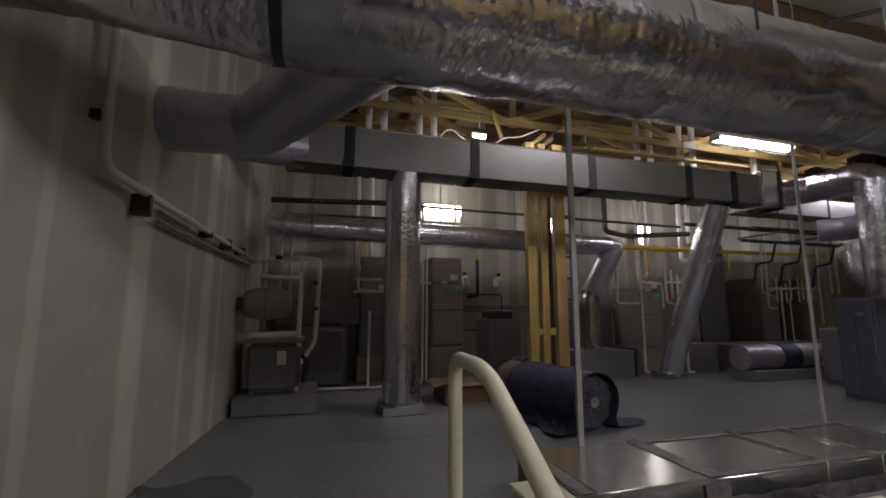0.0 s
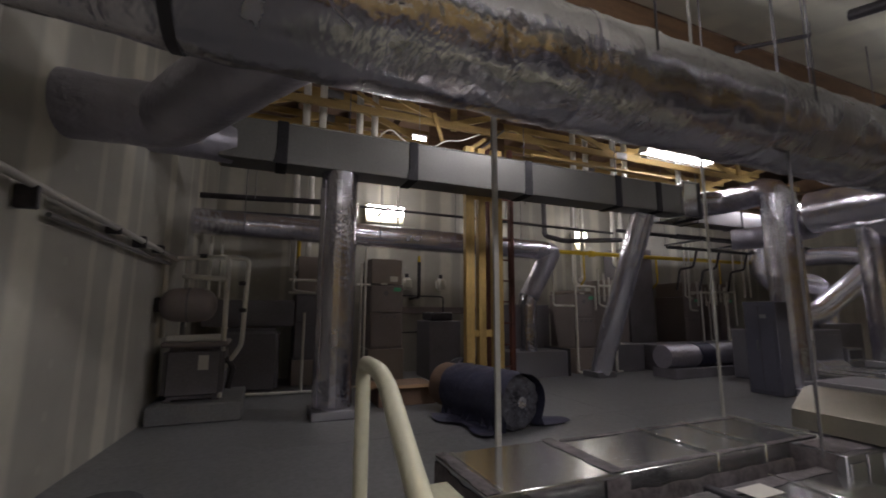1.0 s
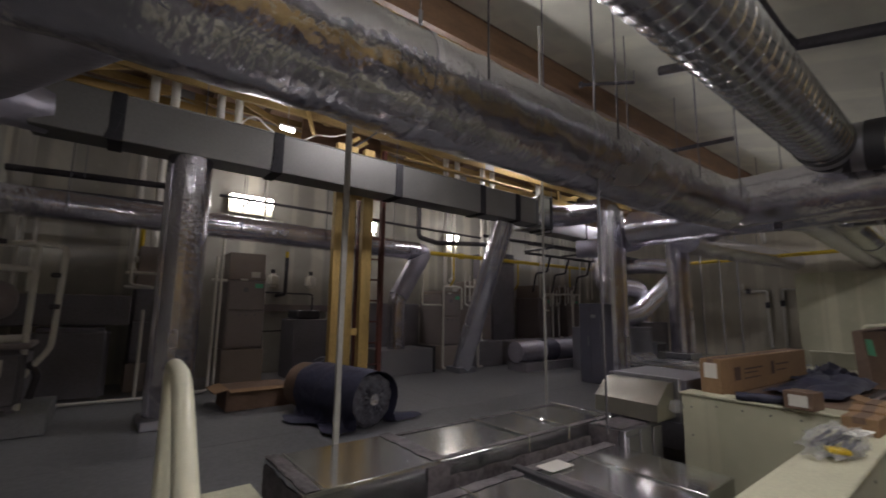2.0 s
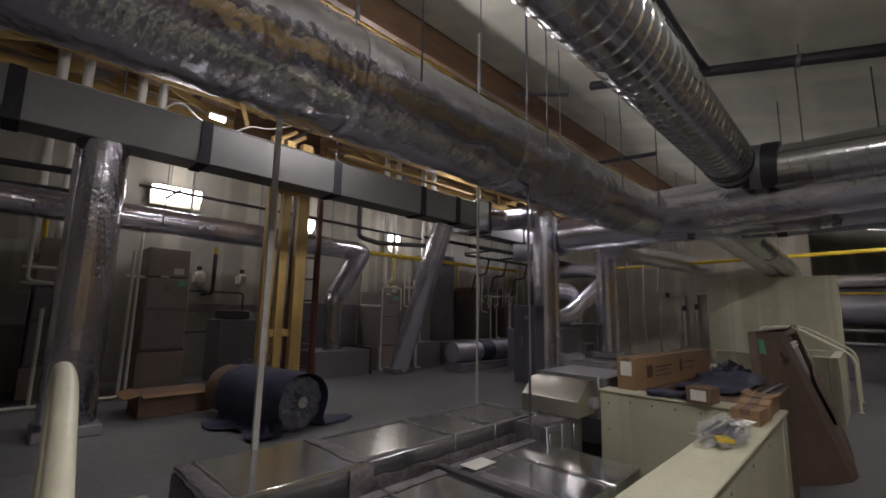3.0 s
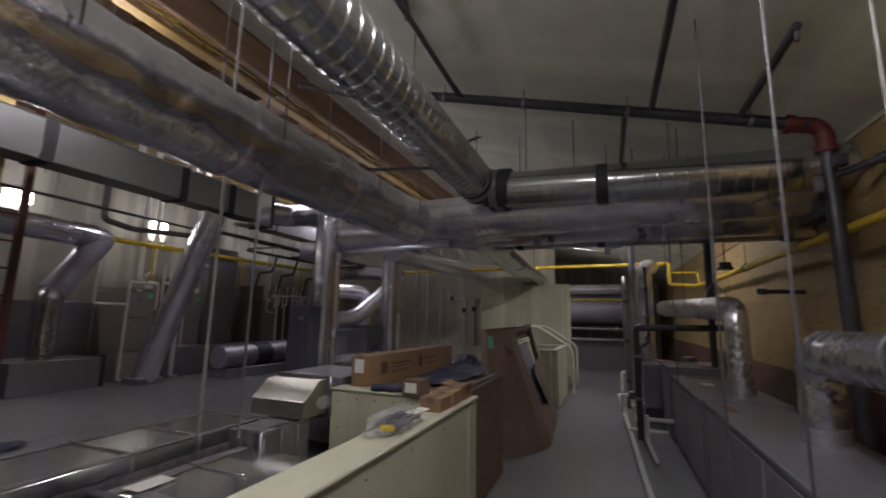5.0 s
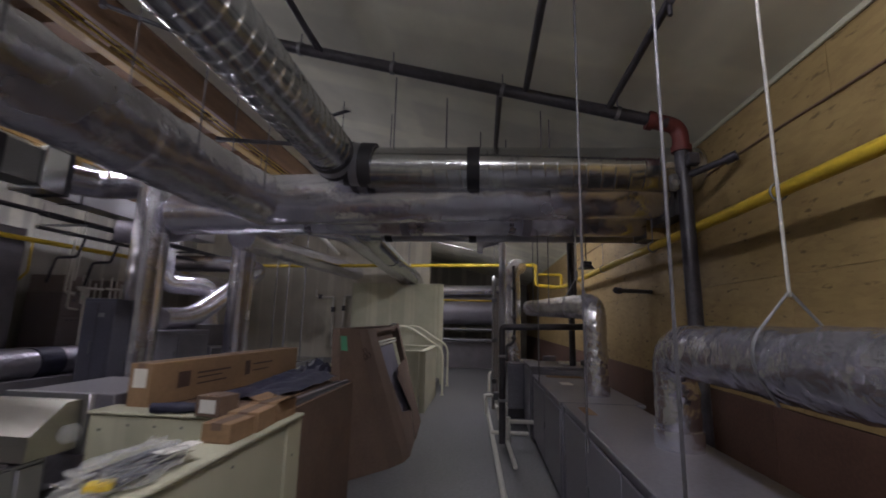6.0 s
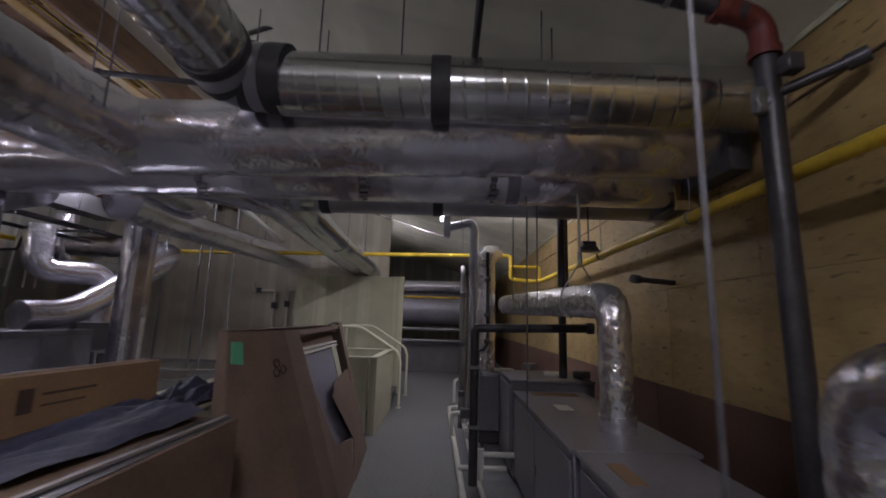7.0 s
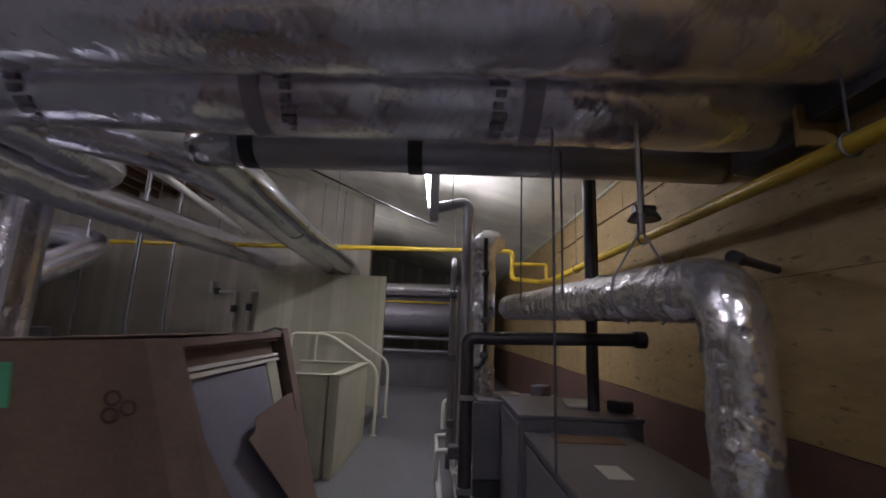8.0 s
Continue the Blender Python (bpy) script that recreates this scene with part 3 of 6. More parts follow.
# ---- half walls round the duct opening and the shaft ----


def half_wall(name, runs, top, label):
    t = thing(name, (runs[0][0], runs[0][2], 0), label, "half wall", "half walls", "structure")
    for x0, x1, y0, y1 in runs:
        w = part("board", box(B(), x0 + 0.012, x1 - 0.012, y0 + 0.012, y1 - 0.012, 0.0, top - 0.02, 0.004), DRY_HALF, t)
        part("cap", box(B(), x0, x1, y0, y1, top - 0.018, top, 0.006), CAP, t, "cream primed cap board")
    return t


half_wall("half_wall", [(2.14, 2.30, 2.726, 3.76), (2.14, 5.35, 2.49, 2.72), (5.354, 5.56, 2.49, 3.68)], 1.0, "cream drywall half wall with a scuffed cap board")
hw = bpy.data.objects["half_wall"]
for yy, zz in [(2.80, z) for z in (0.15, 0.4, 0.65, 0.9)] + [(3.6, z) for z in (0.2, 0.45, 0.7, 0.9)] + [(2.95 + 0.16 * k, 0.93) for k in range(4)]:
    part("screw_head", rod(B(), (5.3675, yy, zz), (5.3635, yy, zz), 0.007, 10), STEEL_DARK, hw)
for xx, zz in [(5.44, z) for z in (0.2, 0.5, 0.8)] + [(2.6 + 0.45 * k, 0.92) for k in range(6)]:
    part("screw_head", rod(B(), (xx, 2.5035, zz), (xx, 2.4995, zz), 0.007, 10), STEEL_DARK, hw)
half_wall("half_wall", [(10.58, 12.40, 2.42, 2.54), (10.58, 10.70, 2.544, 4.0), (12.28, 12.40, 2.544, 3.4)], 1.03, "cream drywall half wall boxing in a shaft beside the aisle")
solo("partition", box(B(), 14.0, 14.14, 2.46, 4.85, 0.0, 2.5, 0.005), DRY_HALF, (14.0, 2.5, 0), "free-standing taped drywall partition", "wall", kind="structure")

# ---- lamps: those of the place, and unseen added ones ----
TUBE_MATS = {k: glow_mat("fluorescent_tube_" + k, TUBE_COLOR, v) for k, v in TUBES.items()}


def strip_light(x0, x1, y, z, glow, label, wire=False, rise=0.45, tubes=(-0.062, 0.062), half=0.04, lips=False):
    t = thing("strip_light", (x0, y, z), label, "lamp", "strip lights")
    part("housing", box(B(), x0, x1, y - half, y + half, z + 0.035, z + 0.085, 0.006), LAMP_BODY, t)
    for dy in tubes:
        part("tube", rod(B(), (x0 + 0.03, y + dy, z), (x1 - 0.03, y + dy, z), 0.0125, 10), TUBE_MATS[glow], t, "lit fluorescent tube")
    for xx in (x0, x1 - 0.02):
        part("lamp_holder", box(B(), xx, xx + 0.02, y - 0.085, y + 0.085, z - 0.02, z + 0.034, 0.003), LAMP_BODY, t)
    # reflector added to keep this lamp's light off the trusses
    if lips:
        part("reflector_side", box(B(), x0, x1, y + 0.098, y + 0.104, z - 0.006, z + 0.06, 0.001), LAMP_BODY, t, "white reflector side")
        part("reflector_top", box(B(), x0, x1, y - 0.02, y + 0.104, z + 0.086, z + 0.091, 0.001), LAMP_BODY, t, "white reflector top")
    if wire:
        n = int((x1 - x0) / 0.07)
        for k in range(n + 1):
            xx = x0 + 0.02 + k * (x1 - x0 - 0.04) / n
            part("guard_wire", pipe(B(), [(xx, y - 0.08, z + 0.04), (xx, y - 0.07, z - 0.06), (xx, y + 0.07, z - 0.06), (xx, y + 0.08, z + 0.04)], 0.0025, 0.02, 5), STEEL, t)
        for dy in (-0.07, 0.0, 0.07):
            part("guard_wire", rod(B(), (x0, y + dy, z - 0.06), (x1, y + dy, z - 0.06), 0.0025, 5), STEEL, t)
    for xx in (x0 + 0.15, x1 - 0.15):
        part("hanger", rod(B(), (xx, y, z + 0.08), (xx, y, z + rise), 0.004, 6), STEEL, t)
    return t


strip_light(6.95, 8.45, 6.95, 4.03, "truss", "lit twin-tube strip light with a wire guard under the truss", True, 0.84, half=0.075)
t = thing("bulb_light", (3.35, 7.08, 3.7), "short lit tube lamp hung over the rectangular duct", "lamp")
part("tube", rod(B(), (3.27, 7.08, 3.694), (3.42, 7.08, 3.686), 0.018, 12), TUBE_MATS["duct"], t, "lit fluorescent tube")
part("housing", box(B(), 3.25, 3.44, 7.06, 7.10, 3.715, 3.74, 0.004), LAMP_BODY, t)
for xx in (3.25, 3.425):
    part("lamp_holder", box(B(), xx, xx + 0.014, 7.065, 7.095, 3.675, 3.7145, 0.003), LAMP_BODY, t)
part("hanger", rod(B(), (3.35, 7.08, 3.74), (3.35, 7.08, 4.86), 0.004, 6), STEEL, t)
strip_light(10.7, 12.1, 1.56, 3.36, "aisle", "lit strip light under the sloping ceiling over the aisle", False, 0.5)
strip_light(2.7, 4.0, 1.56, 3.60, "entry", "lit strip light under the sloping ceiling over the near aisle", False, 0.21)
# added lamp, hidden by the main duct, to brighten raised floor and back wall
strip_light(3.7, 4.9, 6.1, 4.05, "beam", "unseen strip light with an added reflector between the trusses", False, 0.7, lips=True)
strip_light(10.0, 11.3, 7.12, 3.6, "far", "lit strip light with a wire guard near the end wall", True, 0.5, half=0.075)
# added lamp, out of sight, to brighten the dark passage
strip_light(15.3, 16.5, 3.75, 2.66, "passage", "unseen strip light added behind the partition to brighten the passage", False, 1.7)


def wall_light(x0, x1, z0, z1, label):
    t = thing("wall_light", (x0, 9.5, z0), label, "lamp", "wall lights")
    # plate and tall glowing diffuser also stand for the lit wall patch
    part("housing", box(B(), x0 - 0.015, x1 + 0.015, 9.56, 9.60, z0 - 0.015, z1 + 0.015, 0.006), WHITE, t, "white plate for the lit wall below the lamp")
    part("diffuser", box(B(), x0, x1, 9.47, 9.555, z1 - 0.62 * (z1 - z0), z1, 0.02), PANEL_GLOW, t, "glowing diffuser for the lamp and the lit wall round it")
    for xx in (x0 + 0.06, x1 - 0.06):
        part("arm", box(B(), xx - 0.015, xx + 0.015, 9.60, 9.748, z1 - 0.05, z1 - 0.02, 0.003), STEEL, t)
    return t


wall_light(3.26, 3.92, 3.13, 3.41, "lit white wall light behind the foil duct")
wall_light(5.59, 5.90, 2.97, 3.28, "lit white wall light behind the studs")
wall_light(7.72, 8.02, 2.90, 3.26, "lit white wall light behind the vent pipes")

# ---- large ducts ----


def hang_rod(parent, x, y, z0, z1, r=0.006, clip=0.0):
    ob = part("hanger_rod", rod(B(), (x, y, z0), (x, y, z1), r, 8), STEEL_DULL, parent)
    if clip:
        part("coupling", rod(B(), (x, y, clip - 0.05), (x, y, clip + 0.05), r * 2.6, 8), STEEL, parent)
    return ob


# the large wrapped main under the beam
def mitred(points, r, n=44, amp=0.01, freq=6):
    """A run of straight pieces that meet in sharp mitres."""
    pts = [Vector(p) for p in points]
    out = B()
    for i in range(len(pts) - 1):
        a, c = pts[i], pts[i + 1]
        d = (c - a).normalized()
        s = a - d * r * 1.4 if i else a
        e = c + d * r * 1.4 if i < len(pts) - 2 else c
        bm = sweep(B(), route([s, e], 0, 0.045), r, n, amp, freq)
        for p, q in ((i, -1), (i + 1, 1)):
            if 0 < p < len(pts) - 1:
                cut = ((pts[p] - pts[p - 1]).normalized() + (pts[p + 1] - pts[p]).normalized()).normalized() * q
                bmesh.ops.bisect_plane(bm, geom=bm.verts[:] + bm.edges[:] + bm.faces[:], plane_co=pts[p], plane_no=cut, clear_outer=True)
        me = bpy.data.meshes.new("piece")
        bm.to_mesh(me)
        bm.free()
        out.from_mesh(me)
        bpy.data.meshes.remove(me)
    return out


def mitre_seam(p, a, c, r):
    """A puckered strip of foil tape round a mitre."""
    p, u, w = Vector(p), Vector(a).normalized(), Vector(c).normalized()
    n = (u + w).normalized()
    side = u.cross(w).normalized()
    long = n.cross(side).normalized()
    k = r / max(0.2, abs(long.dot(u.cross(side).normalized())))
    return sweep(B(), [p + side * r * 1.005 * math.cos(x) + long * k * 1.005 * math.sin(x) + n * 0.008 * math.sin(x * 23) for x in [j * math.pi / 48 for j in range(97)]], lambda s: 0.011 + 0.005 * math.sin(s * 70), 8)


main = thing("wrapped_main_duct", (2.0, 3.94, 2.5), "large round main duct wrapped in crinkled silver foil", "duct")
bm = sweep(B(), route([(-0.6, 3.94, 2.74), (0.75, 3.94, 2.76), (1.35, 3.94, 2.78), (6.6, 3.94, 2.80)], 0, 0.045), lambda s: 0.2 + 0.085 * min(1, max(0, (s - 1.25) / 0.75)), 44, 0.012, 6)
part("wrapped_run", bm, FOIL_MAIN, main)
part("wrapped_elbow", mitred([(6.6, 3.94, 2.80), (7.54, 3.94, 2.86), (7.54, -0.41, 2.95)], 0.282), FOIL_TIGHT, main)
part("mitre_seam", mitre_seam((7.54, 3.94, 2.86), (0.94, 0, 0.06), (0, -4.35, 0.09), 0.282), FOIL, main, "puckered foil tape round the mitre")
part("wrapped_branch", sweep(B(), route([(1.95, 3.75, 2.78), (1.78, 4.08, 2.78), (1.05, 5.4, 2.80), (0.2, 5.4, 2.80)], 0.12, 0.045), 0.2, 36, 0.008, 6), WRAP, main, "dull foil-wrapped branch turning to the wall")
for xx in (1.33, 3.02, 4.35, 5.6):
    part("band", collar(B(), (xx - 0.02, 3.94, 2.785), (xx + 0.02, 3.94, 2.785), 0.291, 40), FOIL_TIGHT if xx > 2 else TAPE, main, "foil tape band")
# dark box stands for the shaded gap where the duct enters the wall
part("wall_gap_block", box(B(), 7.24, 7.86, -0.549, -0.40, 2.62, 3.22, 0.004), STEEL_DARK, main, "dark block for the shaded gap round the duct")
for xx, yy in ((3.3, 3.62), (3.3, 4.26), (4.55, 3.62), (4.55, 4.26), (5.9, 3.62), (5.9, 4.26), (6.9, 3.62), (7.9, 2.6), (7.9, 1.2), (7.2, 0.8)):
    hang_rod(main, xx, yy, 2.78, ceil_z(yy) + 0.01, clip=3.5 if xx < 4 else 0)

# second wrapped main just beyond the first
second = thing("wrapped_cross_duct", (8.1, 3, 2.5), "round cross duct wrapped in stamped silver foil", "duct")
part("wrapped_run", sweep(B(), route([(8.1, 5.42, 2.84), (8.1, -0.41, 2.84)], 0, 0.05), 0.262, 40, 0.008, 6), FOIL_TIGHT, second)
# again a dark box in place of the shaded wall gap
part("wall_gap_block", box(B(), 7.90, 8.42, -0.549, -0.40, 2.55, 3.12, 0.004), STEEL_DARK, second, "dark block for the shaded gap round the duct")
part("sleeve_board", box(B(), 7.866, 7.896, -0.549, -0.36, 2.5, 3.2, 0.003), WOOD, second, "fir board beside the shaded gap")
for yy in (0.95, 2.4):
    part("band", collar(B(), (8.1, yy - 0.05, 2.84), (8.1, yy + 0.05, 2.84), 0.27, 40), WRAP, second, "stamped tape band")
part("branch_stub", sweep(B(), route([(8.12, 5.3, 2.82), (8.75, 5.75, 2.78), (9.1, 6.7, 2.78), (8.9, 7.0, 2.78)], 0.2, 0.06), 0.17, 26, 0.006, 7), WRAP, second, "dull wrapped branch")
for yy in (1.13, 2.22, 3.6):
    for j in range(9):
        a = radians(160 + j * 12)
        c = Vector((8.1 + 0.2785 * math.cos(a), yy, 2.84 + 0.2785 * math.sin(a)))
        w = 0.05 - 0.012 * (j % 3)
        part("stamp", box(B(), c.x - 0.003, c.x + 0.003, yy - w, yy + w * (0.5 + 0.5 * (j % 2)), c.z - 0.019, c.z + 0.019, 0, RY(180 - math.degrees(a))), STAMP, second)
for yy in (0.6, 1.5, 3.2, 4.6):
    hang_rod(second, 7.84, yy, 2.84, ceil_z(yy) + 0.01)

# bare spiral duct that runs with the main and turns to the board wall
spiral = thing("spiral_duct", (5, 2.95, 2.9), "bare galvanised spiral duct with a taped elbow", "duct")
part("spiral_run", sweep(B(), route([(-0.5, 2.93, 3.14), (6.85, 2.93, 3.14)], 0, 0.006), 0.212, 48, seam=0.0075, pitch=0.12), ZINC, spiral)
bend = route([(6.75, 2.93, 3.13), (7.06, 2.93, 3.11), (7.06, 2.55, 3.08)], 0.22, 0.03, 8)
part("elbow", sweep(B(), bend, 0.217, 40), ZINC_DARK, spiral, "gored sheet-metal elbow")
for lo, hi in ((0, 2), (6, 8), (11, 13), (len(bend) - 5, len(bend) - 1)):
    part("seam_band", sweep(B(), bend[lo:hi + 1], 0.2235, 40), TAPE, spiral, "black tape and mastic over the seam")
part("spiral_cross", sweep(B(), route([(7.07, 2.6, 3.06), (7.07, -0.54, 3.01)], 0, 0.007), 0.205, 44, seam=0.0025, pitch=0.13), ZINC, spiral)
part("band", collar(B(), (7.07, 1.50, 3.04), (7.07, 1.62, 3.04), 0.214, 40), TAPE, spiral, "black coupling band")
for xx, yy in ((1.8, 3.14), (4.0, 3.14), (5.6, 3.14), (7.0, 2.36), (7.07, 0.9), (7.2, 1.85)):
    hang_rod(spiral, xx, yy, 3.14, ceil_z(yy) + 0.01)

third = thing("spiral_cross_duct", (8.75, 2, 2.6), "small dark spiral duct crossing the aisle", "duct")
part("spiral_run", sweep(B(), route([(8.75, 2.9, 2.78), (8.75, -0.54, 2.78)], 0, 0.02), 0.16, 30, seam=0.004, pitch=0.13), ZINC_DARK, third)
part("wrapped_elbow", sweep(B(), route([(8.75, 2.85, 2.78), (8.75, 3.1, 2.78), (9.6, 3.25, 2.86), (11.4, 3.2, 2.7)], 0.25, 0.06), 0.165, 30, 0.005, 7), ZINC, third)
for yy in (1.6, 2.75):
    part("band", collar(B(), (8.75, yy - 0.05, 2.78), (8.75, yy + 0.05, 2.78), 0.17, 30), TAPE, third, "black coupling band")
hang_rod(third, 8.6, 1.2, 2.78, ceil_z(1.2) + 0.01)

# rectangular duct hung over the raised floor
flat = thing("rectangular_duct", (1.8, 6.76, 3.05), "long rectangular sheet-metal duct with dark joint bands", "duct")
part("duct_casing", box(B(), 1.2, 7.45, 6.76, 7.10, 3.05, 3.48, 0.008), BOARD, flat)
part("edge_hem", box(B(), 1.85, 7.44, 6.7525, 6.772, 3.468, 3.4865, 0.0065), BRIGHT, flat, "bright folded edge")
for xx in (1.77, 3.17, 4.72, 6.22, 7.0):
    part("joint_band", box(B(), xx - 0.055, xx + 0.055, 6.748, 7.112, 3.038, 3.492, 0.006), BAND_BLACK, flat, "black joint band")
bm = box(B(), 7.454, 7.75, 6.70, 7.16, 3.0, 3.53, 0.01)
part("transition", bm, ZINC, flat)
for yy, zz in ((6.69, 3.53), (6.69, 2.99), (7.15, 3.53)):
    part("corner_strip", box(B(), 7.45, 7.76, yy, yy + 0.022, zz, zz + 0.022, 0.003), BRIGHT, flat, "bright corner angle")
part("joint_band", box(B(), 7.754, 7.80, 6.68, 7.18, 2.98, 3.55, 0.006), TAPE, flat)
part("wrapped_tail", sweep(B(), route([(7.78, 6.93, 3.26), (8.25, 6.7, 3.28), (8.25, 5.9, 3.3), (8.25, 5.88, 2.9)], 0.2, 0.06), 0.19, 30, 0.006), FOIL_DROP, flat)
part("wrapped_start", sweep(B(), route([(1.3, 6.93, 3.24), (0.55, 6.7, 3.2)], 0, 0.06), 0.2, 30, 0.008), WRAP, flat)
for xx in (2.5, 4.9, 6.55):
    hang_rod(flat, xx, 7.13, 3.02, 4.86, 0.006)
for xx in (1.77, 3.17, 4.72, 6.22, 7.0):
    part("joint_band", box(B(), xx - 0.05, xx + 0.01, 6.742, 6.747, 3.036, 3.30, 0.002, RY(14)), BAND_BLACK, flat, "loose tail of dark tape")


def drop(name, pts, r, label, material=FOIL_DROP, foot=True, fillet=0.15):
    base = Vector(pts[-1])
    t = thing(name, base, label, "duct", "wrapped drops")
    part("wrapped_run", sweep(B(), route(pts, fillet, 0.05), r, 32, 0.007, 8), material, t)
    top = Vector(pts[0])
    if abs(top.x - base.x) + abs(top.y - base.y) < 0.01:
        # brighter strips added where highlights run down the upright ducts
        for turn in (-62, -8):
            part("seam_tape", box(B(), base.x - 0.032, base.x + 0.032, base.y - r - 0.009, base.y - r + 0.012, base.z + 0.12, top.z - 0.1, 0.003, RZ(turn), Vector((base.x, base.y, 0))), FOIL_TIGHT, t, "bright foil strip added for a vertical highlight")
    if foot:
        part("foot_plate", box(B(), base.x - r - 0.02, base.x + r + 0.02, base.y - r - 0.02, base.y + r + 0.02, base.z, base.z + 0.09, 0.008), ZINC_DARK, t, "sheet-metal floor boot")
    return t


drop("wrapped_drop_duct", [(2.385, 6.95, 3.05), (2.385, 6.95, UP)], 0.198, "upright foil-wrapped drop duct under the rectangular duct")
drop("wrapped_drop_duct", [(6.89, 6.96, 3.06), (6.89, 7.95, 0.8), (6.89, 8.05, UP)], 0.17, "slanting foil-wrapped drop duct reaching the floor", FOIL_TIGHT)
drop("wrapped_drop_duct", [(8.25, 5.88, 3.2), (8.25, 5.88, UP)], 0.215, "upright foil-wrapped riser with strips for its highlights")
d3 = drop("wrapped_drop_duct", [(10.2, 5.7, 3.05), (10.2, 5.7, 0.784)], 0.2, "upright foil-wrapped riser further along")
part("wrapped_top", sweep(B(), route([(10.2, 5.7, 2.95), (10.2, 4.9, 3.05), (8.3, 4.6, 2.95)], 0.3, 0.06), 0.2, 30, 0.006), FOIL_TIGHT, d3)

# foil duct along the back wall
back = thing("back_wall_duct", (0.8, 8.5, 2.5), "foil-wrapped duct slung along the back wall with an elbow down", "duct")
part("wrapped_run", sweep(B(), route([(0.6, 8.5, 2.72), (6.15, 8.5, 2.64), (6.2, 8.5, 2.63)], 0, 0.05), 0.165, 32, 0.006, 8), FOIL_TIGHT, back)
part("wrapped_elbow", sweep(B(), route([(5.98, 8.5, 2.64), (6.34, 8.5, 2.62), (5.80, 8.45, 1.80)], 0.08, 0.04), 0.165, 28, 0.005, 8), WRAP, back, "dull elbow slanting down")
part("wrapped_drop", sweep(B(), route([(5.84, 8.45, 1.86), (5.78, 8.45, 1.70), (5.78, 8.45, 0.93)], 0.06, 0.04), 0.15, 28, 0.006, 8), FOIL_DROP, back)
part("band", collar(B(), (2.6, 8.5, 2.69), (2.66, 8.5, 2.69), 0.172, 32), WRAP, back)
for xx in (1.4, 3.2, 4.4, 5.6):
    hang_rod(back, xx, 8.32, 2.6, 3.96)

# two flat trunk ducts at the opening, with the sloped transition box
def smear(corner, u, v, rise, seed, nu=40, nv=8, ragged=0.25):
    """A brushed strip of duct mastic: it covers the span of u and v from the corner, with ragged long edges and brush ridges standing up along rise."""
    bm = B()
    c, u, v, n = Vector(corner), Vector(u), Vector(v), Vector(rise).normalized()
    rows = []
    for i in range(nu + 1):
        f = i / nu
        lo = ragged * (0.5 + noise.noise(Vector((f * u.length * 9, seed, 0.3)))) * 0.5
        hi = 1 - ragged * (0.5 + noise.noise(Vector((f * u.length * 8, seed, 5.1)))) * 0.5
        row = []
        for j in range(nv + 1):
            g = lo + (hi - lo) * j / nv
            p = c + u * f + v * g
            edge = 0.0 if j in (0, nv) else 1.0
            row.append(bm.verts.new(p + n * (0.0015 + edge * (0.004 + 0.004 * noise.noise(Vector((f * u.length * 14, j * 0.9, seed)))))))
        rows.append(row)
    for p, q in zip(rows, rows[1:]):
        for j in range(nv):
            bm.faces.new((p[j], p[j + 1], q[j + 1], q[j]))
    return bm


trunk = thing("floor_trunk_duct", (2.6, 4.3, 0.52), "low galvanised trunk duct with brushed grey mastic beside the opening", "duct")
part("casing", box(B(), 2.60, 3.34, 4.05, 4.63, 0.53, 0.795, 0.005), ZINC, trunk)
part("casing", box(B(), 3.345, 5.1, 4.06, 4.63, 0.53, 0.785, 0.005), ZINC, trunk)
part("bright_hem", box(B(), 2.61, 3.34, 4.040, 4.049, 0.772, 0.798, 0.003), BRIGHT, trunk, "bright folded hem")
for xx in (2.70, 4.08, 4.50, 5.02):
    part("standing_seam", box(B(), xx - 0.010, xx + 0.010, 4.052, 4.64, 0.525, 0.799, 0.004), BRIGHT, trunk)
for k, (corner, u, v, rise) in enumerate((
    ((3.29, 4.045, 0.797), (0, 0.59, 0), (0.11, 0, 0), (0, 0, 1)),
    ((2.60, 4.045, 0.796), (0, 0.59, 0), (0.085, 0, 0), (0, 0, 1)),
    ((3.40, 4.060, 0.787), (1.68, 0, 0), (0, 0.045, 0), (0, 0, 1)),
    ((3.30, 4.048, 0.54), (1.78, 0, 0), (0, 0, 0.17), (0, -1, 0)),
    ((3.26, 4.047, 0.54), (0.15, 0, 0), (0, 0, 0.25), (0, -1, 0)),
    ((2.62, 4.046, 0.53), (0.66, 0, 0), (0, 0, 0.09), (0, -1, 0)),
    ((2.597, 4.06, 0.54), (0, 0.56, 0), (0, 0, 0.24), (-1, 0, 0)),
    ((3.42, 4.585, 0.787), (1.6, 0, 0), (0, 0.04, 0), (0, 0, 1)),
)):
    part("mastic", smear(corner, u, v, rise, 1.7 * k), MASTIC, trunk, "brushed grey mastic")
part("strut", box(B(), 3.0, 3.038, 4.652, 4.674, UP, 4.43, 0.004), STRUT, trunk, "pale steel strut")
part("strut", box(B(), 4.995, 5.02, 4.652, 4.67, UP, 4.43, 0.004), STRUT, trunk, "pale steel strut")
hang_rod(trunk, 4.56, 3.8, 0.79, ceil_z(3.8), 0.009)
trunk2 = thing("floor_trunk_duct", (3.2, 3.6, 0.3), "second galvanised trunk duct lower in the opening", "duct")
part("casing", box(B(), 2.9, 3.775, 3.12, 3.92, 0.34, 0.69, 0.006), BRIGHT, trunk2)
part("casing", box(B(), 3.835, 4.7, 3.12, 3.92, 0.34, 0.69, 0.006), BRIGHT, trunk2)
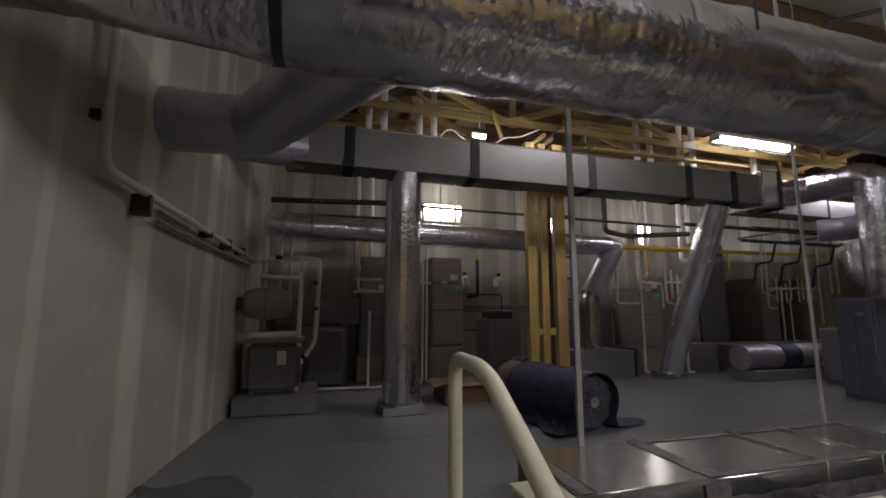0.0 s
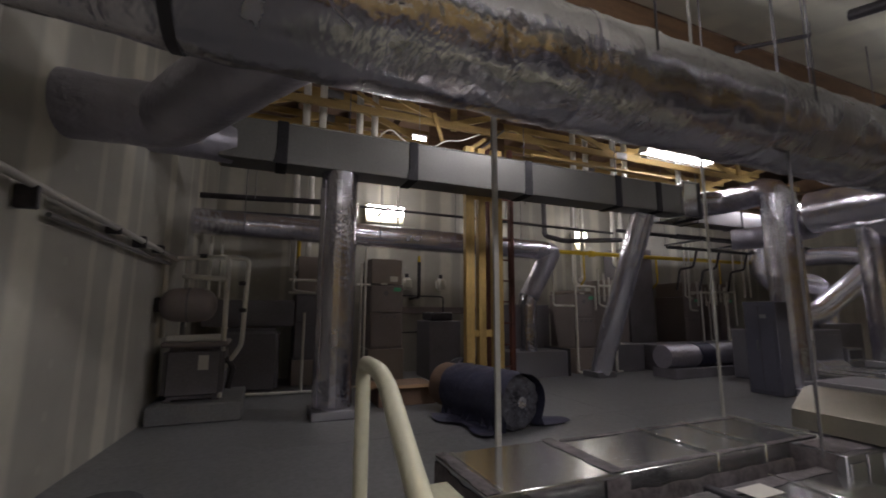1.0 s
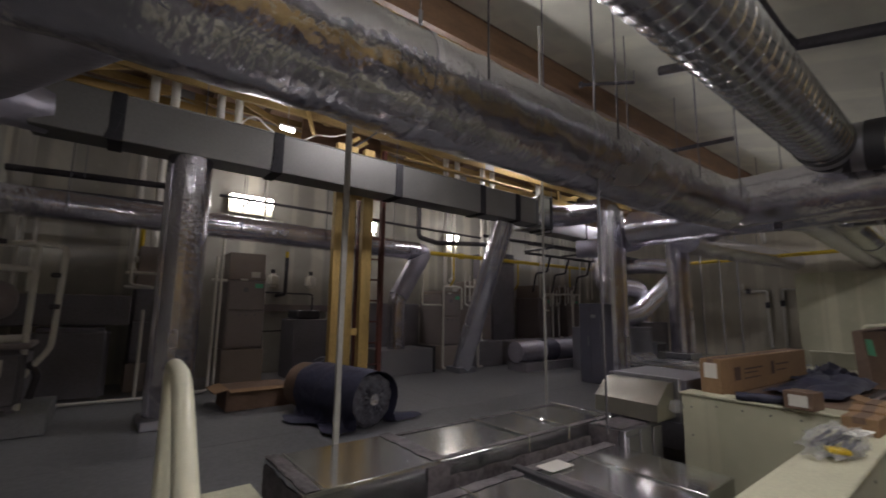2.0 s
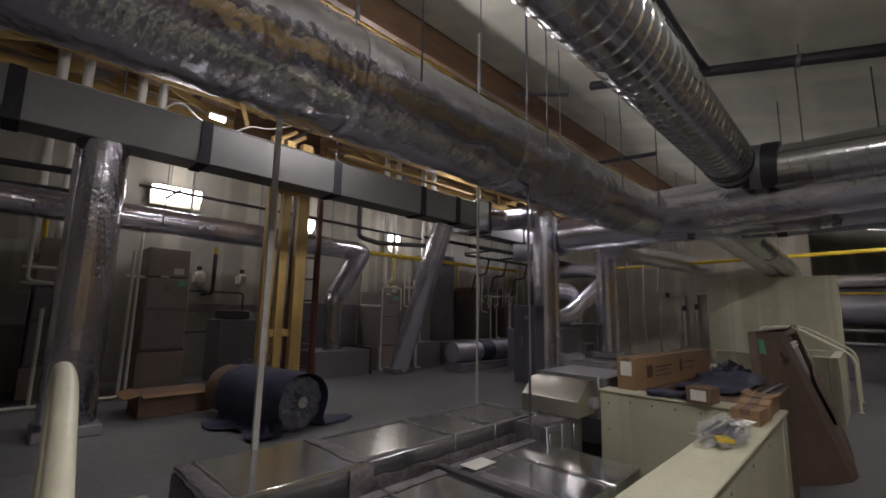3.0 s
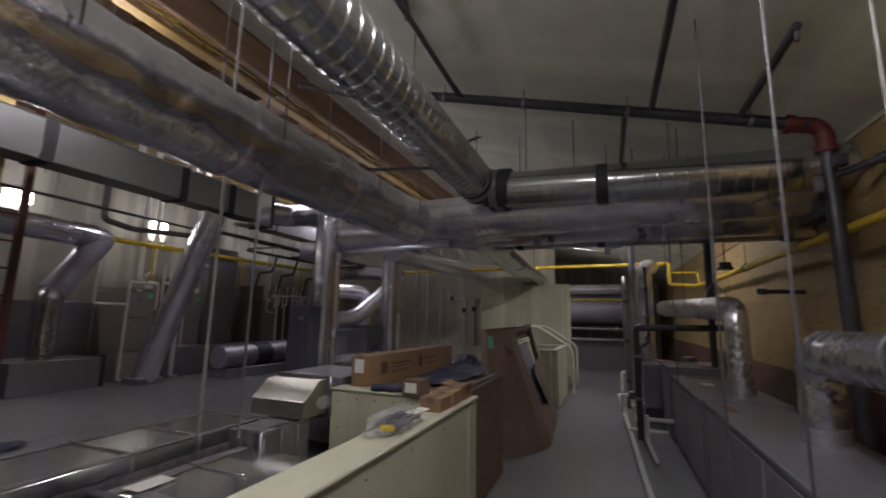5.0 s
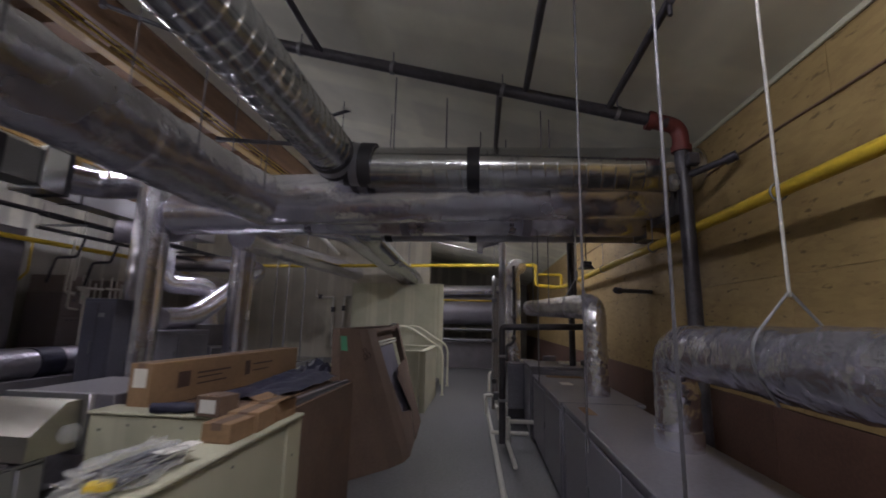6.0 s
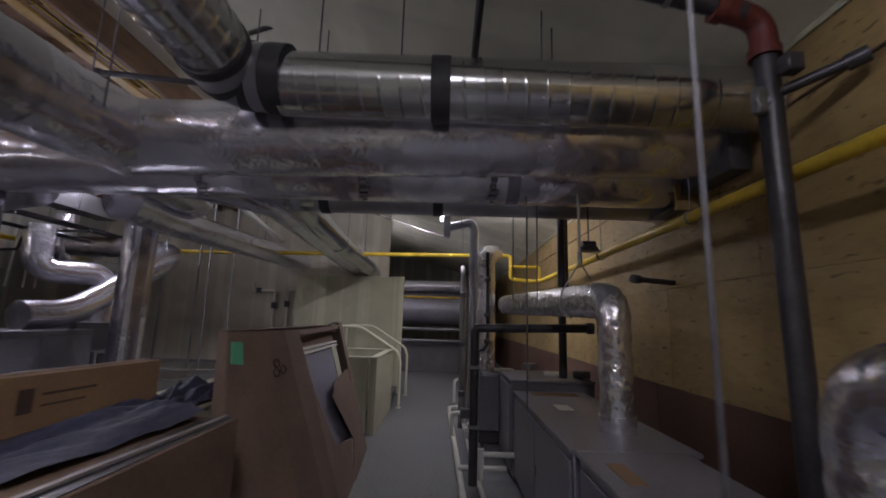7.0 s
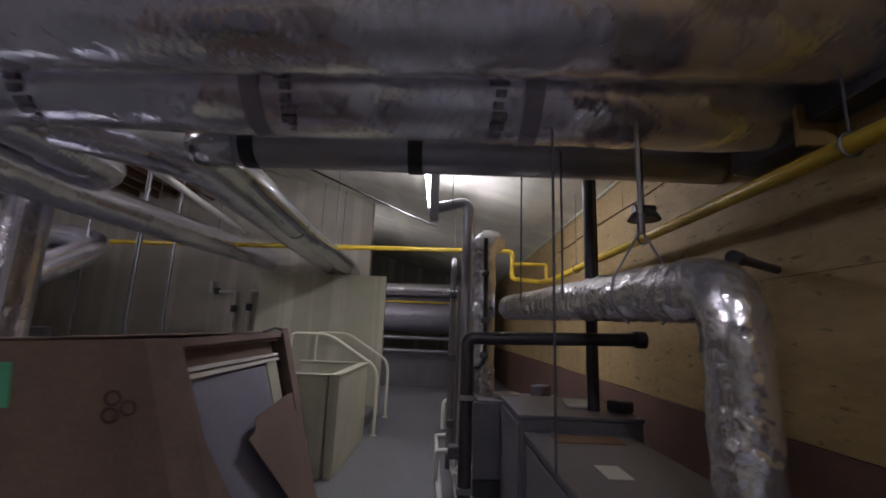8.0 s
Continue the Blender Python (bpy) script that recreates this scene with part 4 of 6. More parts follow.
part("standing_seam", box(B(), 3.778, 3.832, 3.10, 3.94, 0.335, 0.712, 0.006), TAPE, trunk2, "black taped joint")
for xx in (3.36, 4.3):
    part("standing_seam", box(B(), xx - 0.01, xx + 0.01, 3.10, 3.94, 0.335, 0.70, 0.003), BRIGHT, trunk2)
for k, (corner, u, v, rise) in enumerate((
    ((2.92, 3.83, 0.692), (0.85, 0, 0), (0, 0.09, 0), (0, 0, 1)),
    ((3.85, 3.82, 0.692), (0.84, 0, 0), (0, 0.10, 0), (0, 0, 1)),
    ((2.90, 3.923, 0.36), (1.8, 0, 0), (0, 0, 0.32), (0, 1, 0)),
    ((3.85, 3.13, 0.692), (0, 0.6, 0), (0.10, 0, 0), (0, 0, 1)),
)):
    part("mastic", smear(corner, u, v, rise, 20 + 1.3 * k), MASTIC, trunk2, "brushed grey mastic")
part("paper_label", box(B(), 3.90, 4.10, 3.74, 3.86, 0.702, 0.704), LABEL, trunk2)
part("support", box(B(), 3.0, 3.1, 3.2, 3.85, 0.0, 0.338), STEEL_DARK, trunk2)
part("support", box(B(), 4.4, 4.5, 3.2, 3.85, 0.0, 0.338), STEEL_DARK, trunk2)
hood = thing("transition_box", (5.1, 4.0, 0.0), "galvanised transition box with a bright sloping top", "duct")
part("casing", box(B(), 4.74, 5.26, 3.78, 4.055, 0.0, 0.782, 0.006), ZINC_DARK, hood)
bm = B()
vs = [bm.verts.new(p) for p in ((5.09, 3.72, 0.92), (5.11, 4.24, 0.92), (5.27, 4.24, 1.05), (5.27, 3.72, 1.06), (5.36, 3.72, 0.80), (5.36, 4.24, 0.80), (5.36, 4.24, 1.06), (5.36, 3.72, 1.06), (5.08, 3.72, 0.80), (5.10, 4.24, 0.80))]
for f in ((0, 1, 2, 3), (3, 2, 6, 7), (4, 5, 9, 8), (7, 6, 5, 4), (8, 9, 1, 0), (8, 0, 3, 7, 4), (9, 5, 6, 2, 1)):
    bm.faces.new([vs[k] for k in f])
part("sloping_cover", bm, COVER, hood, "bright sloping cover")
for x0, x1, z1 in ((4.76, 4.90, 0.74), (4.93, 5.08, 0.77), (5.11, 5.24, 0.76)):
    part("side_plate", box(B(), x0, x1, 3.768, 3.778, 0.05, z1, 0.003), ZINC_DARK, hood)
part("mastic", smear((4.735, 3.80, 0.30), (0, 0, 0.48), (0, 0.34, 0), (-1, 0, 0), 31.0), MASTIC, hood, "brushed grey mastic")
part("rating_plate", box(B(), 5.235, 5.237, 3.80, 3.87, 0.975, 1.045, 0, RY(45)), STEEL_DARK, hood, "small dark rating plate")
part("mastic", smear((4.74, 3.785, 0.784), (0.34, 0, 0), (0, 0.26, 0), (0, 0, 1), 33.0), MASTIC, hood, "brushed grey mastic")
part("flange", box(B(), 5.364, 5.40, 3.68, 4.22, 0.76, 1.09, 0.004), ZINC_DARK, hood)
part("rear_plenum", box(B(), 5.58, 6.3, 3.72, 4.40, 0.5, 1.05, 0.006), CASE_DARK, hood)
part("torn_film", box(B(), 5.2, 5.3, 3.62, 3.70, 0.86, 0.95, 0.02, RX(25)), CLEAR, hood)

# ---- rails ----


def handrail(name, runs, r, label):
    t = thing(name, runs[0][-1], label, "handrail", "handrails")
    for k, pts in enumerate(runs):
        part("rail" if k == 0 else "post", pipe(B(), pts, r, 0.14 if k == 0 else 0.02, 18), WHITE, t)
        if k:
            p = Vector(pts[0])
            part("floor_flange", rod(B(), p, p + Vector((0, 0, 0.012)), r * 2.0, 20), WHITE, t)
    return t


handrail("handrail", [[(2.08, 4.14, 1.18), (2.08, 4.14, 1.37), (2.062, 3.74, 1.372), (2.016, 3.0, 0.997), (2.012, 2.93, 0.9)], [(2.08, 4.14, UP), (2.08, 4.14, 1.182)], [(2.012, 2.93, 0.0), (2.012, 2.93, 0.902)]], 0.03, "white enamelled pipe handrail beside the near steps")
for xx in (12.46, 13.80):
    handrail("handrail", [[(xx, 3.62, 1.2), (xx, 3.62, 1.41), (xx, 3.05, 1.41), (xx, 2.34, 0.97), (xx, 2.30, 0.8)], [(xx, 3.62, UP), (xx, 3.62, 1.202)], [(xx, 2.30, 0.0), (xx, 2.30, 0.802)]], 0.024, "white enamelled pipe handrail beside the far steps")

# ---- timber post and steel post ----
post = thing("stud_post", (4.35, 7.3, UP), "built-up post of three yellow fir studs with blocking", "post")
for x0, x1, d in ((4.075, 4.20, 0.0), (4.27, 4.375, 0.02), (4.47, 4.62, -0.01)):
    part("stud", box(B(), x0, x1, 7.27 + d, 7.36 + d, UP, 3.785, 0.004), WOOD_V, post)
for zz in (1.25, 3.06):
    part("blocking", box(B(), 4.203, 4.267, 7.30, 7.335, zz, zz + 0.09, 0.003), WOOD_V, post)
    part("blocking", box(B(), 4.378, 4.467, 7.30, 7.335, zz, zz + 0.09, 0.003), WOOD_V, post)
lad = thing("fixed_ladder", (4.9, 7.76, UP), "red oxide painted steel ladder fixed behind the studs", "ladder")
for x0, x1 in ((4.64, 4.69), (5.02, 5.085)):
    part("rail", box(B(), x0, x1, 7.72, 7.80, UP, 4.03, 0.006), RUST, lad)
for k in range(11):
    part("rung", rod(B(), (4.69, 7.76, 0.80 + 0.305 * k), (5.02, 7.76, 0.80 + 0.305 * k), 0.013, 10), RUST, lad)

# ---- fire sprinkler mains under the sloping ceiling ----
spr = thing("sprinkler_main", (6.56, -0.2, 3.2), "black iron sprinkler main with a red grooved elbow", "pipe")
part("rising_main", rod(B(), (6.62, -0.24, 0.0), (6.60, -0.2, 3.08), 0.058, 20), IRON, spr)
part("sloping_main", rod(B(), (6.56, -0.08, 3.24), (6.56, 4.2, 3.24 + 4.28 * 0.251), 0.052, 18), IRON, spr)
part("red_elbow", sweep(B(), route([(6.60, -0.2, 3.0), (6.60, -0.2, 3.23), (6.56, 0.06, 3.27)], 0.12, 0.03), 0.066, 20), RED, spr, "red painted grooved elbow")
for p, q in (((6.60, -0.2, 3.0), (6.60, -0.2, 3.05)), ((6.56, 0.03, 3.262), (6.56, 0.08, 3.275))):
    part("coupling", rod(B(), p, q, 0.08, 18), RED, spr)
part("side_branch", rod(B(), (6.60, -0.2, 2.78), (6.36, -0.47, 2.86), 0.028, 12), IRON, spr)
part("side_cap", rod(B(), (6.40, -0.43, 2.845), (6.34, -0.49, 2.868), 0.042, 12), IRON, spr)
part("drain_valve", box(B(), 6.50, 6.56, -0.12, -0.06, 2.64, 2.78, 0.012), STEEL, spr, "chromed drain valve")
part("valve_ring", sweep(B(), [Vector((6.5, -0.09 + 0.03 * math.cos(a), 2.7 + 0.03 * math.sin(a))) for a in [k * math.pi / 8 for k in range(17)]], 0.008, 6), STEEL, spr)
part("tamper_switch", box(B(), 6.42, 6.5, -0.26, -0.17, 2.83, 2.93, 0.01), IRON, spr)
for x0, x1, yy in ((4.2, 6.5, 1.10), (5.3, 6.5, 0.40), (6.62, 8.9, 1.32), (4.6, 6.5, 3.02)):
    zz = 3.30 + yy * 0.251
    part("branch_pipe", rod(B(), (x0, yy, zz), (x1, yy, zz - 0.02), 0.028, 12), IRON, spr)
    part("sprinkler_head", rod(B(), (x0 + 0.02, yy, zz - 0.09), (x0 + 0.02, yy, zz), 0.014, 8), IRON, spr)
part("sway_brace", rod(B(), (6.53, 2.97, 4.00), (5.72, 3.13, 4.20), 0.018, 10), IRON, spr)
for yy in (0.32, 1.3, 2.3, 3.2):
    zz = 3.26 + yy * 0.251
    part("clevis", rod(B(), (6.56, yy - 0.015, zz - 0.004), (6.56, yy + 0.015, zz + 0.004), 0.062, 14), STEEL, spr)
    part("clevis_rod", rod(B(), (6.56, yy, zz + 0.05), (6.56, yy, ceil_z(yy) + 0.01), 0.006, 6), STEEL, spr)
for x0, y0, z0, x1, y1, z1, r in ((6.3, 5.05, 4.42, 6.75, 4.6, 4.42, 0.022), (9.0, 5.6, 4.28, 9.1, 4.3, 4.22, 0.035), (8.06, 3.08, 4.26, 8.17, 3.54, 4.19, 0.024), (5.05, 3.0, 4.16, 5.35, 3.1, 4.16, 0.03)):
    t = thing("sprinkler_branch", (x0, y0, z0), "short black sprinkler pipe with a head", "pipe", "sprinkler branches")
    part("branch_pipe", rod(B(), (x0, y0, z0), (x1, y1, z1), r, 12), IRON, t)
    part("sprinkler_head", rod(B(), (x0, y0, z0 - 0.03), (x0, y0, z0 + 0.03), r * 1.5, 10), IRON, t)
    part("hanger_rod", rod(B(), (x1, y1, z1), (x1, y1, min(4.87, ceil_z(y1) + 0.01)), 0.006, 6), STEEL, t)
solo("ceiling_drop_pipe", rod(B(), (9.3, 0.2, 0.9), (9.3, 0.2, ceil_z(0.2)), 0.045, 16), IRON, (9.3, 0.2, 0.9), "black iron pipe rising past the foil duct", "pipe")

# ---- yellow gas pipes ----
gas = thing("gas_pipe", (2.0, -0.29, 2.354), "yellow painted gas main hung along the strand board wall", "pipe", "gas pipes")
part("main", pipe(B(), [(-1.8, -0.29, 2.354), (12.5, -0.29, 2.354), (12.84, -0.20, 2.36), (12.86, 0.25, 2.40), (12.86, 0.25, 2.86), (12.86, 8.90, 2.74), (6.6, 8.95, 2.71)], 0.040, 0.07, 16), YELLOW, gas)
part("bypass", pipe(B(), [(12.80, -0.30, 2.40), (12.80, -0.30, 2.64), (12.80, 0.25, 2.64)], 0.03, 0.05, 12), YELLOW, gas)
for xx in (1.9, 3.75, 5.64, 7.55, 9.4, 11.2):
    part("clevis", sweep(B(), [Vector((xx, -0.29 + 0.048 * math.cos(a), 2.354 + 0.052 * math.sin(a))) for a in [k * math.pi / 8 for k in range(17)]], 0.007, 6), STEEL, gas)
    part("hanger_rod", rod(B(), (xx, -0.29, 2.40), (xx, -0.29, ceil_z(-0.29) + 0.01), 0.005, 8), STEEL_DULL, gas)
for yy in (1.2, 3.2, 6.2):
    part("hanger_rod", rod(B(), (12.86, yy, 2.85), (12.86, yy, min(4.87, ceil_z(yy) + 0.01)), 0.006, 6), STEEL, gas)
for xx in (7.45, 9.4, 11.4):
    part("dropper", pipe(B(), [(xx, 8.95, 2.71), (xx, 8.95, 2.2), (xx, 9.1, 2.05)], 0.018, 0.04, 10), YELLOW, gas)
part("union", rod(B(), (7.6, 8.945, 2.712), (7.7, 8.945, 2.712), 0.062, 14), YELLOW, gas)

# ---- wrapped ducts by the board wall ----


def stand_duct(pts, r, label, rods=(), low=None, skin=FOIL):
    t = thing("wrapped_bend_duct", pts[-1], label, "duct", "wrapped ducts by the board wall")
    flat_run = (Vector(pts[1]) - Vector(pts[0])).length
    low = low or r
    part("wrapped_run", sweep(B(), route(pts, 0.17, 0.03), lambda s: r + (low - r) * min(1, max(0, (s - flat_run + 0.2) / 0.3)), 40, 0.009, 11), skin, t)
    b = Vector(pts[-1])
    part("tape_collar", collar(B(), b, b + Vector((0, 0, 0.1)), low + 0.012, 32), FOIL_TIGHT, t)
    for x, y, z in rods:
        hang_rod(t, x, y, z, ceil_z(y) + 0.01, 0.007)
    return t


stand_duct([(10.7, 0.62, 1.81), (7.40, 0.36, 1.725), (7.40, 0.36, 0.88)], 0.130, "foil-wrapped duct rising from the unit and running along the wall", ((8.6, 0.62, 1.75), (9.6, 0.7, 1.78), (8.0, 0.83, 0.89)), 0.106)
stand_duct([(1.6, 0.36, 1.425), (5.66, 0.36, 1.415), (5.66, 0.36, 0.88)], 0.137, "plump foil-wrapped duct bending down to the unit", ((5.40, 0.92, 0.90), (4.54, 0.82, 0.90)), 0.115, FILM)
clv = thing("clevis_hanger", (4.67, 0.36, 1.42), "zinc-plated strut and strap hanger holding the plump foil duct", "hanger")
part("strut", rod(B(), (4.67, 0.36, 1.66), (4.67, 0.36, ceil_z(0.36) + 0.01), 0.007, 10), STRUT, clv)
for dy in (-0.145, 0.145):
    part("strap", pipe(B(), [(4.67, 0.36, 1.68), (4.67, 0.36 + dy, 1.50), (4.67, 0.36 + dy, 1.40), (4.67, 0.36 + dy * 0.5, 1.278)], 0.006, 0.05, 8), STEEL, clv)
clv = thing("clevis_hanger", (7.95, 0.41, 1.72), "zinc-plated rod and wire hanger holding the foil duct", "hanger")
part("rod", rod(B(), (7.95, 0.41, 2.10), (7.95, 0.41, ceil_z(0.41) + 0.01), 0.012, 10), STRUT, clv)
part("coupling", rod(B(), (7.95, 0.41, 2.04), (7.95, 0.41, 2.14), 0.02, 10), STEEL, clv)
for dy in (-0.155, 0.155):
    part("wire", pipe(B(), [(7.95, 0.41, 2.06), (7.95, 0.41 + dy, 1.80), (7.95, 0.41 + dy, 1.68), (7.95, 0.41 + dy * 0.5, 1.598)], 0.006, 0.05, 8), STEEL, clv)
bm = sweep(B(), route([(10.5, 0.94, 0.9), (10.5, 0.94, 2.52), (10.75, 0.80, 2.55)], 0.13, 0.04), 0.13, 28, 0.009, 9)
solo("wrapped_riser", bm, FOIL, (10.5, 0.94, 0.9), "slim foil-wrapped riser shining at the top", "duct")
t = thing("metal_riser", (10.69, 1.11, 0.0), "grey sheet-metal riser with a rounded elbow at the top", "duct")
part("casing", sweep(B(), route([(10.69, 1.11, 0.0), (10.69, 1.11, 3.02), (10.69, 1.50, 2.92)], 0.13, 0.06), 0.062, 20), ZINC_DARK, t)
part("coupling", rod(B(), (10.69, 1.11, 1.7), (10.69, 1.11, 1.76), 0.07, 20), ZINC_DARK, t)
part("upper_duct", box(B(), 10.62, 10.76, 1.46, 1.56, 2.78, ceil_z(1.46), 0.006), ZINC_DARK, t)
hang_rod(t, 10.6, 1.3, 2.95, ceil_z(1.3) + 0.01)

# ---- low air units along the aisle ----


def air_unit(x0, x1, y0, y1, top, label, ledge=True):
    t = thing("air_unit", ((x0 + x1) / 2, y0, 0.0), label, "air unit", "low air units along the aisle")
    part("body", box(B(), x0, x1, y0, y1, 0.06, top - 0.03, 0.008), UNIT, t)
    part("lid", box(B(), x0 - 0.012, x1 + 0.012, y0 - 0.01, y1 + 0.02, top - 0.028, top, 0.006), UNIT, t)
    part("plinth", box(B(), x0 + 0.03, x1 - 0.03, y0 + 0.03, y1 - 0.03, 0.0, 0.058), CASE_DARK, t)
    n = max(1, int((x1 - x0) / 0.75))
    for k in range(n):
        a = x0 + 0.03 + k * (x1 - x0 - 0.06) / n
        c = a + (x1 - x0 - 0.06) / n - 0.02
        pn = part("front_panel", box(B(), a, c, y1 + 0.001, y1 + 0.016, 0.1, top - 0.07, 0.004), UNIT, t)
        part("latch", box(B(), c - 0.06, c - 0.03, y1 + 0.017, y1 + 0.03, top * 0.5, top * 0.5 + 0.07, 0.004), STEEL, pn, "steel latch")
    return t


air_unit(2.6, 4.55, -0.45, 0.72, 0.88, "low slate-grey air unit against the board wall")
air_unit(4.62, 6.93, 0.17, 0.75, 0.88, "low slate-grey air unit under a foil duct")
air_unit(6.97, 8.98, 0.08, 0.77, 0.88, "low slate-grey air unit with a foil duct on its lid")
air_unit(9.03, 9.95, -0.05, 0.80, 0.98, "taller slate-grey air unit with a bare lid")
air_unit(10.0, 10.55, 0.20, 1.00, 0.92, "narrow slate-grey unit with pipes beside it")
boot = thing("duct_boot", (9.97, 0.95, 0.0), "grey sheet-metal boot with a black box for its shaded mouth", "duct")
part("casing", box(B(), 9.955, 9.995, 0.82, 1.06, 0.26, 0.90, 0.004), UNIT, boot)
# solid black box in place of the dark inside of the mouth
part("mouth", box(B(), 9.93, 9.995, 0.72, 1.06, 0.12, 0.255, 0.012), IRON, boot, "black box for the shade in the mouth")
part("leg", box(B(), 9.955, 9.99, 1.0, 1.04, 0.0, 0.118, 0.003), STEEL_DARK, boot)
for x0, y0, w, d, z in ((8.70, 0.20, 0.19, 0.44, 0.881), (6.45, 0.60, 0.28, 0.085, 0.881), (8.05, 0.45, 0.2, 0.12, 0.881), (10.05, 0.30, 0.3, 0.3, 0.921)):
    solo("paper_sheet", box(B(), x0, x0 + w, y0, y0 + d, z, z + 0.004), MATS["brown_cardboard"] if y0 in (0.20, 0.60) else LABEL, (x0, y0, z), "loose sheet lying on the unit lid", "paper", "sheets on the units")

t = thing("iron_pipe_stand", (8.78, 1.22, 0.0), "black iron pipe rising and crossing to the board wall", "pipe")
part("upright", pipe(B(), [(8.78, 1.20, 0.05), (8.78, 1.20, 1.49), (8.74, 0.06, 1.52)], 0.042, 0.05, 16), IRON, t)
part("end_cap", rod(B(), (8.74, 0.12, 1.52), (8.74, 0.05, 1.52), 0.056, 14), IRON, t)
for zz in (0.55, 1.1):
    part("clamp", box(B(), 8.73, 8.84, 1.15, 1.25, zz, zz + 0.035, 0.004), STEEL, t)
t = thing("iron_pipe_stub", (8.1, -0.2, 1.93), "black iron pipe stub from the board wall", "pipe")
part("stub", rod(B(), (8.34, -0.55, 1.95), (7.95, -0.06, 1.93), 0.024, 12), IRON, t)
part("cap", rod(B(), (7.96, -0.07, 1.93), (7.91, -0.005, 1.93), 0.036, 12), IRON, t)
t = thing("horn_speaker", (8.35, 0.2, 2.22), "dark horn hung on a rod beside the board wall", "speaker")
part("bracket", pipe(B(), [(8.35, 0.2, ceil_z(0.2)), (8.35, 0.2, 2.28)], 0.007, 0.03, 8), IRON, t)
part("driver", rod(B(), (8.35, 0.14, 2.28), (8.35, 0.26, 2.28), 0.035, 14), IRON, t)
part("bell", sweep(B(), [Vector((8.35, 0.2, 2.28 - 0.015 * k)) for k in range(5)], lambda s: 0.04 + 0.055 * math.sqrt(s / 0.06), 22), IRON, t)

# slack black line, paired iron pipe, and fittings on the far units
solo("slack_cable", sweep(B(), [Vector((9.2 + 2.8 * k / 10, 2.53 - 1.04 * k / 10, 2.80 + 0.022 * k - 0.012 * math.sin(math.pi * k / 10))) for k in range(11)], 0.009, 6), IRON, (10, 2, 2.9), "thin black cable strung under the ceiling", "cable")
solo("ceiling_drop_pipe", rod(B(), (9.42, 0.12, 1.95), (9.42, 0.12, ceil_z(0.12)), 0.03, 14), IRON, (9.42, 0.12, 1.95), "slim black iron pipe beside the larger one", "pipe")
t = thing("riser_hose", (10.28, 0.94, 0.93), "black hose with valves hanging beside the foil riser", "hose")
part("hose", pipe(B(), [(10.3, 0.94, 2.50), (10.3, 0.93, 1.28), (10.28, 0.98, 1.2), (10.28, 1.06, 1.18)], 0.022, 0.05, 10), IRON, t)
for zz in (1.28, 1.62, 2.1):
    part("valve", box(B(), 10.26, 10.34, 0.90, 0.98, zz, zz + 0.06, 0.012), STEEL_DARK, t)
part("elbow", pipe(B(), [(10.28, 1.06, 1.18), (10.28, 1.06, 0.93)], 0.03, 0.03, 10), STEEL_DARK, t)
for k, (xx, yy, w, h, m, lab) in enumerate(((10.2, 0.72, 0.16, 0.05, LABEL, "folded white paper lying on the unit lid"), (10.36, 0.36, 0.14, 0.11, CASE_DARK, "small dark motor standing on the unit lid"), (9.5, 0.25, 0.22, 0.03, LABEL, "pale offcut lying on the unit lid"), (9.3, 0.0, 0.12, 0.08, STEEL_DARK, "dark fitting lying on the unit lid"))):
    zz = 0.921 if xx > 10 else 0.981
    solo("lid_clutter", box(B(), xx - w / 2, xx + w / 2, yy - w * 0.7, yy + w * 0.7, zz, zz + h, 0.012, RZ(20 + 31 * k)), m, (xx, yy, zz), lab, "clutter", "things on the far units")

# white drain pipes on the aisle floor
t = thing("drain_pipes", (10.0, 1.3, 0.0), "white plastic drain pipes along the aisle floor", "pipe", "plastic pipes")
part("long_run", pipe(B(), [(6.3, 1.24, 0.05), (12.4, 1.40, 0.05), (12.5, 1.2, 0.05)], 0.03, 0.05), PVC, t)
part("second_run", pipe(B(), [(7.9, 1.10, 0.05), (10.3, 1.18, 0.05), (10.3, 1.18, 0.26), (10.3, 1.0, 0.26)], 0.026, 0.05), PVC, t)
part("cross_run", pipe(B(), [(9.1, 1.33, 0.10), (9.1, 0.84, 0.10)], 0.026, 0.04), PVC, t)
part("riser", pipe(B(), [(8.86, 1.12, 0.03), (8.86, 1.12, 0.35)], 0.03), PVC, t)
part("cross_run", pipe(B(), [(8.86, 1.12, 0.3), (8.86, 0.8, 0.3)], 0.026), PVC, t)
part("loop", pipe(B(), [(10.5, 1.38, 0.05), (10.5, 1.38, 0.34), (10.45, 1.22, 0.36), (10.45, 1.22, 0.2), (10.2, 1.2, 0.2)], 0.026, 0.05), PVC, t)
part("pump", box(B(), 10.36, 10.5, 1.14, 1.27, 0.3, 0.42, 0.015), STEEL_DARK, t, "small dark condensate pump")
part("loop", pipe(B(), [(12.9, 1.30, 0.04), (12.9, 1.30, 0.45), (13.0, 1.12, 0.48), (13.3, 1.12, 0.48), (13.3, 1.12, 0.05)], 0.03, 0.06), PVC, t)
for zz in (0.5, 1.2, 1.9):
    part("valve", box(B(), 10.8, 10.87, 1.2, 1.29, zz, zz + 0.08, 0.012), STEEL_DARK, t)
part("grey_riser", pipe(B(), [(10.95, 1.25, 0.05), (10.95, 1.25, 2.3), (11.2, 1.25, 2.4)], 0.035, 0.06), INSUL, t)
part("grey_riser", pipe(B(), [(11.4, 1.2, 0.05), (11.4, 1.2, 2.1)], 0.05, 0.06), INSUL, t)

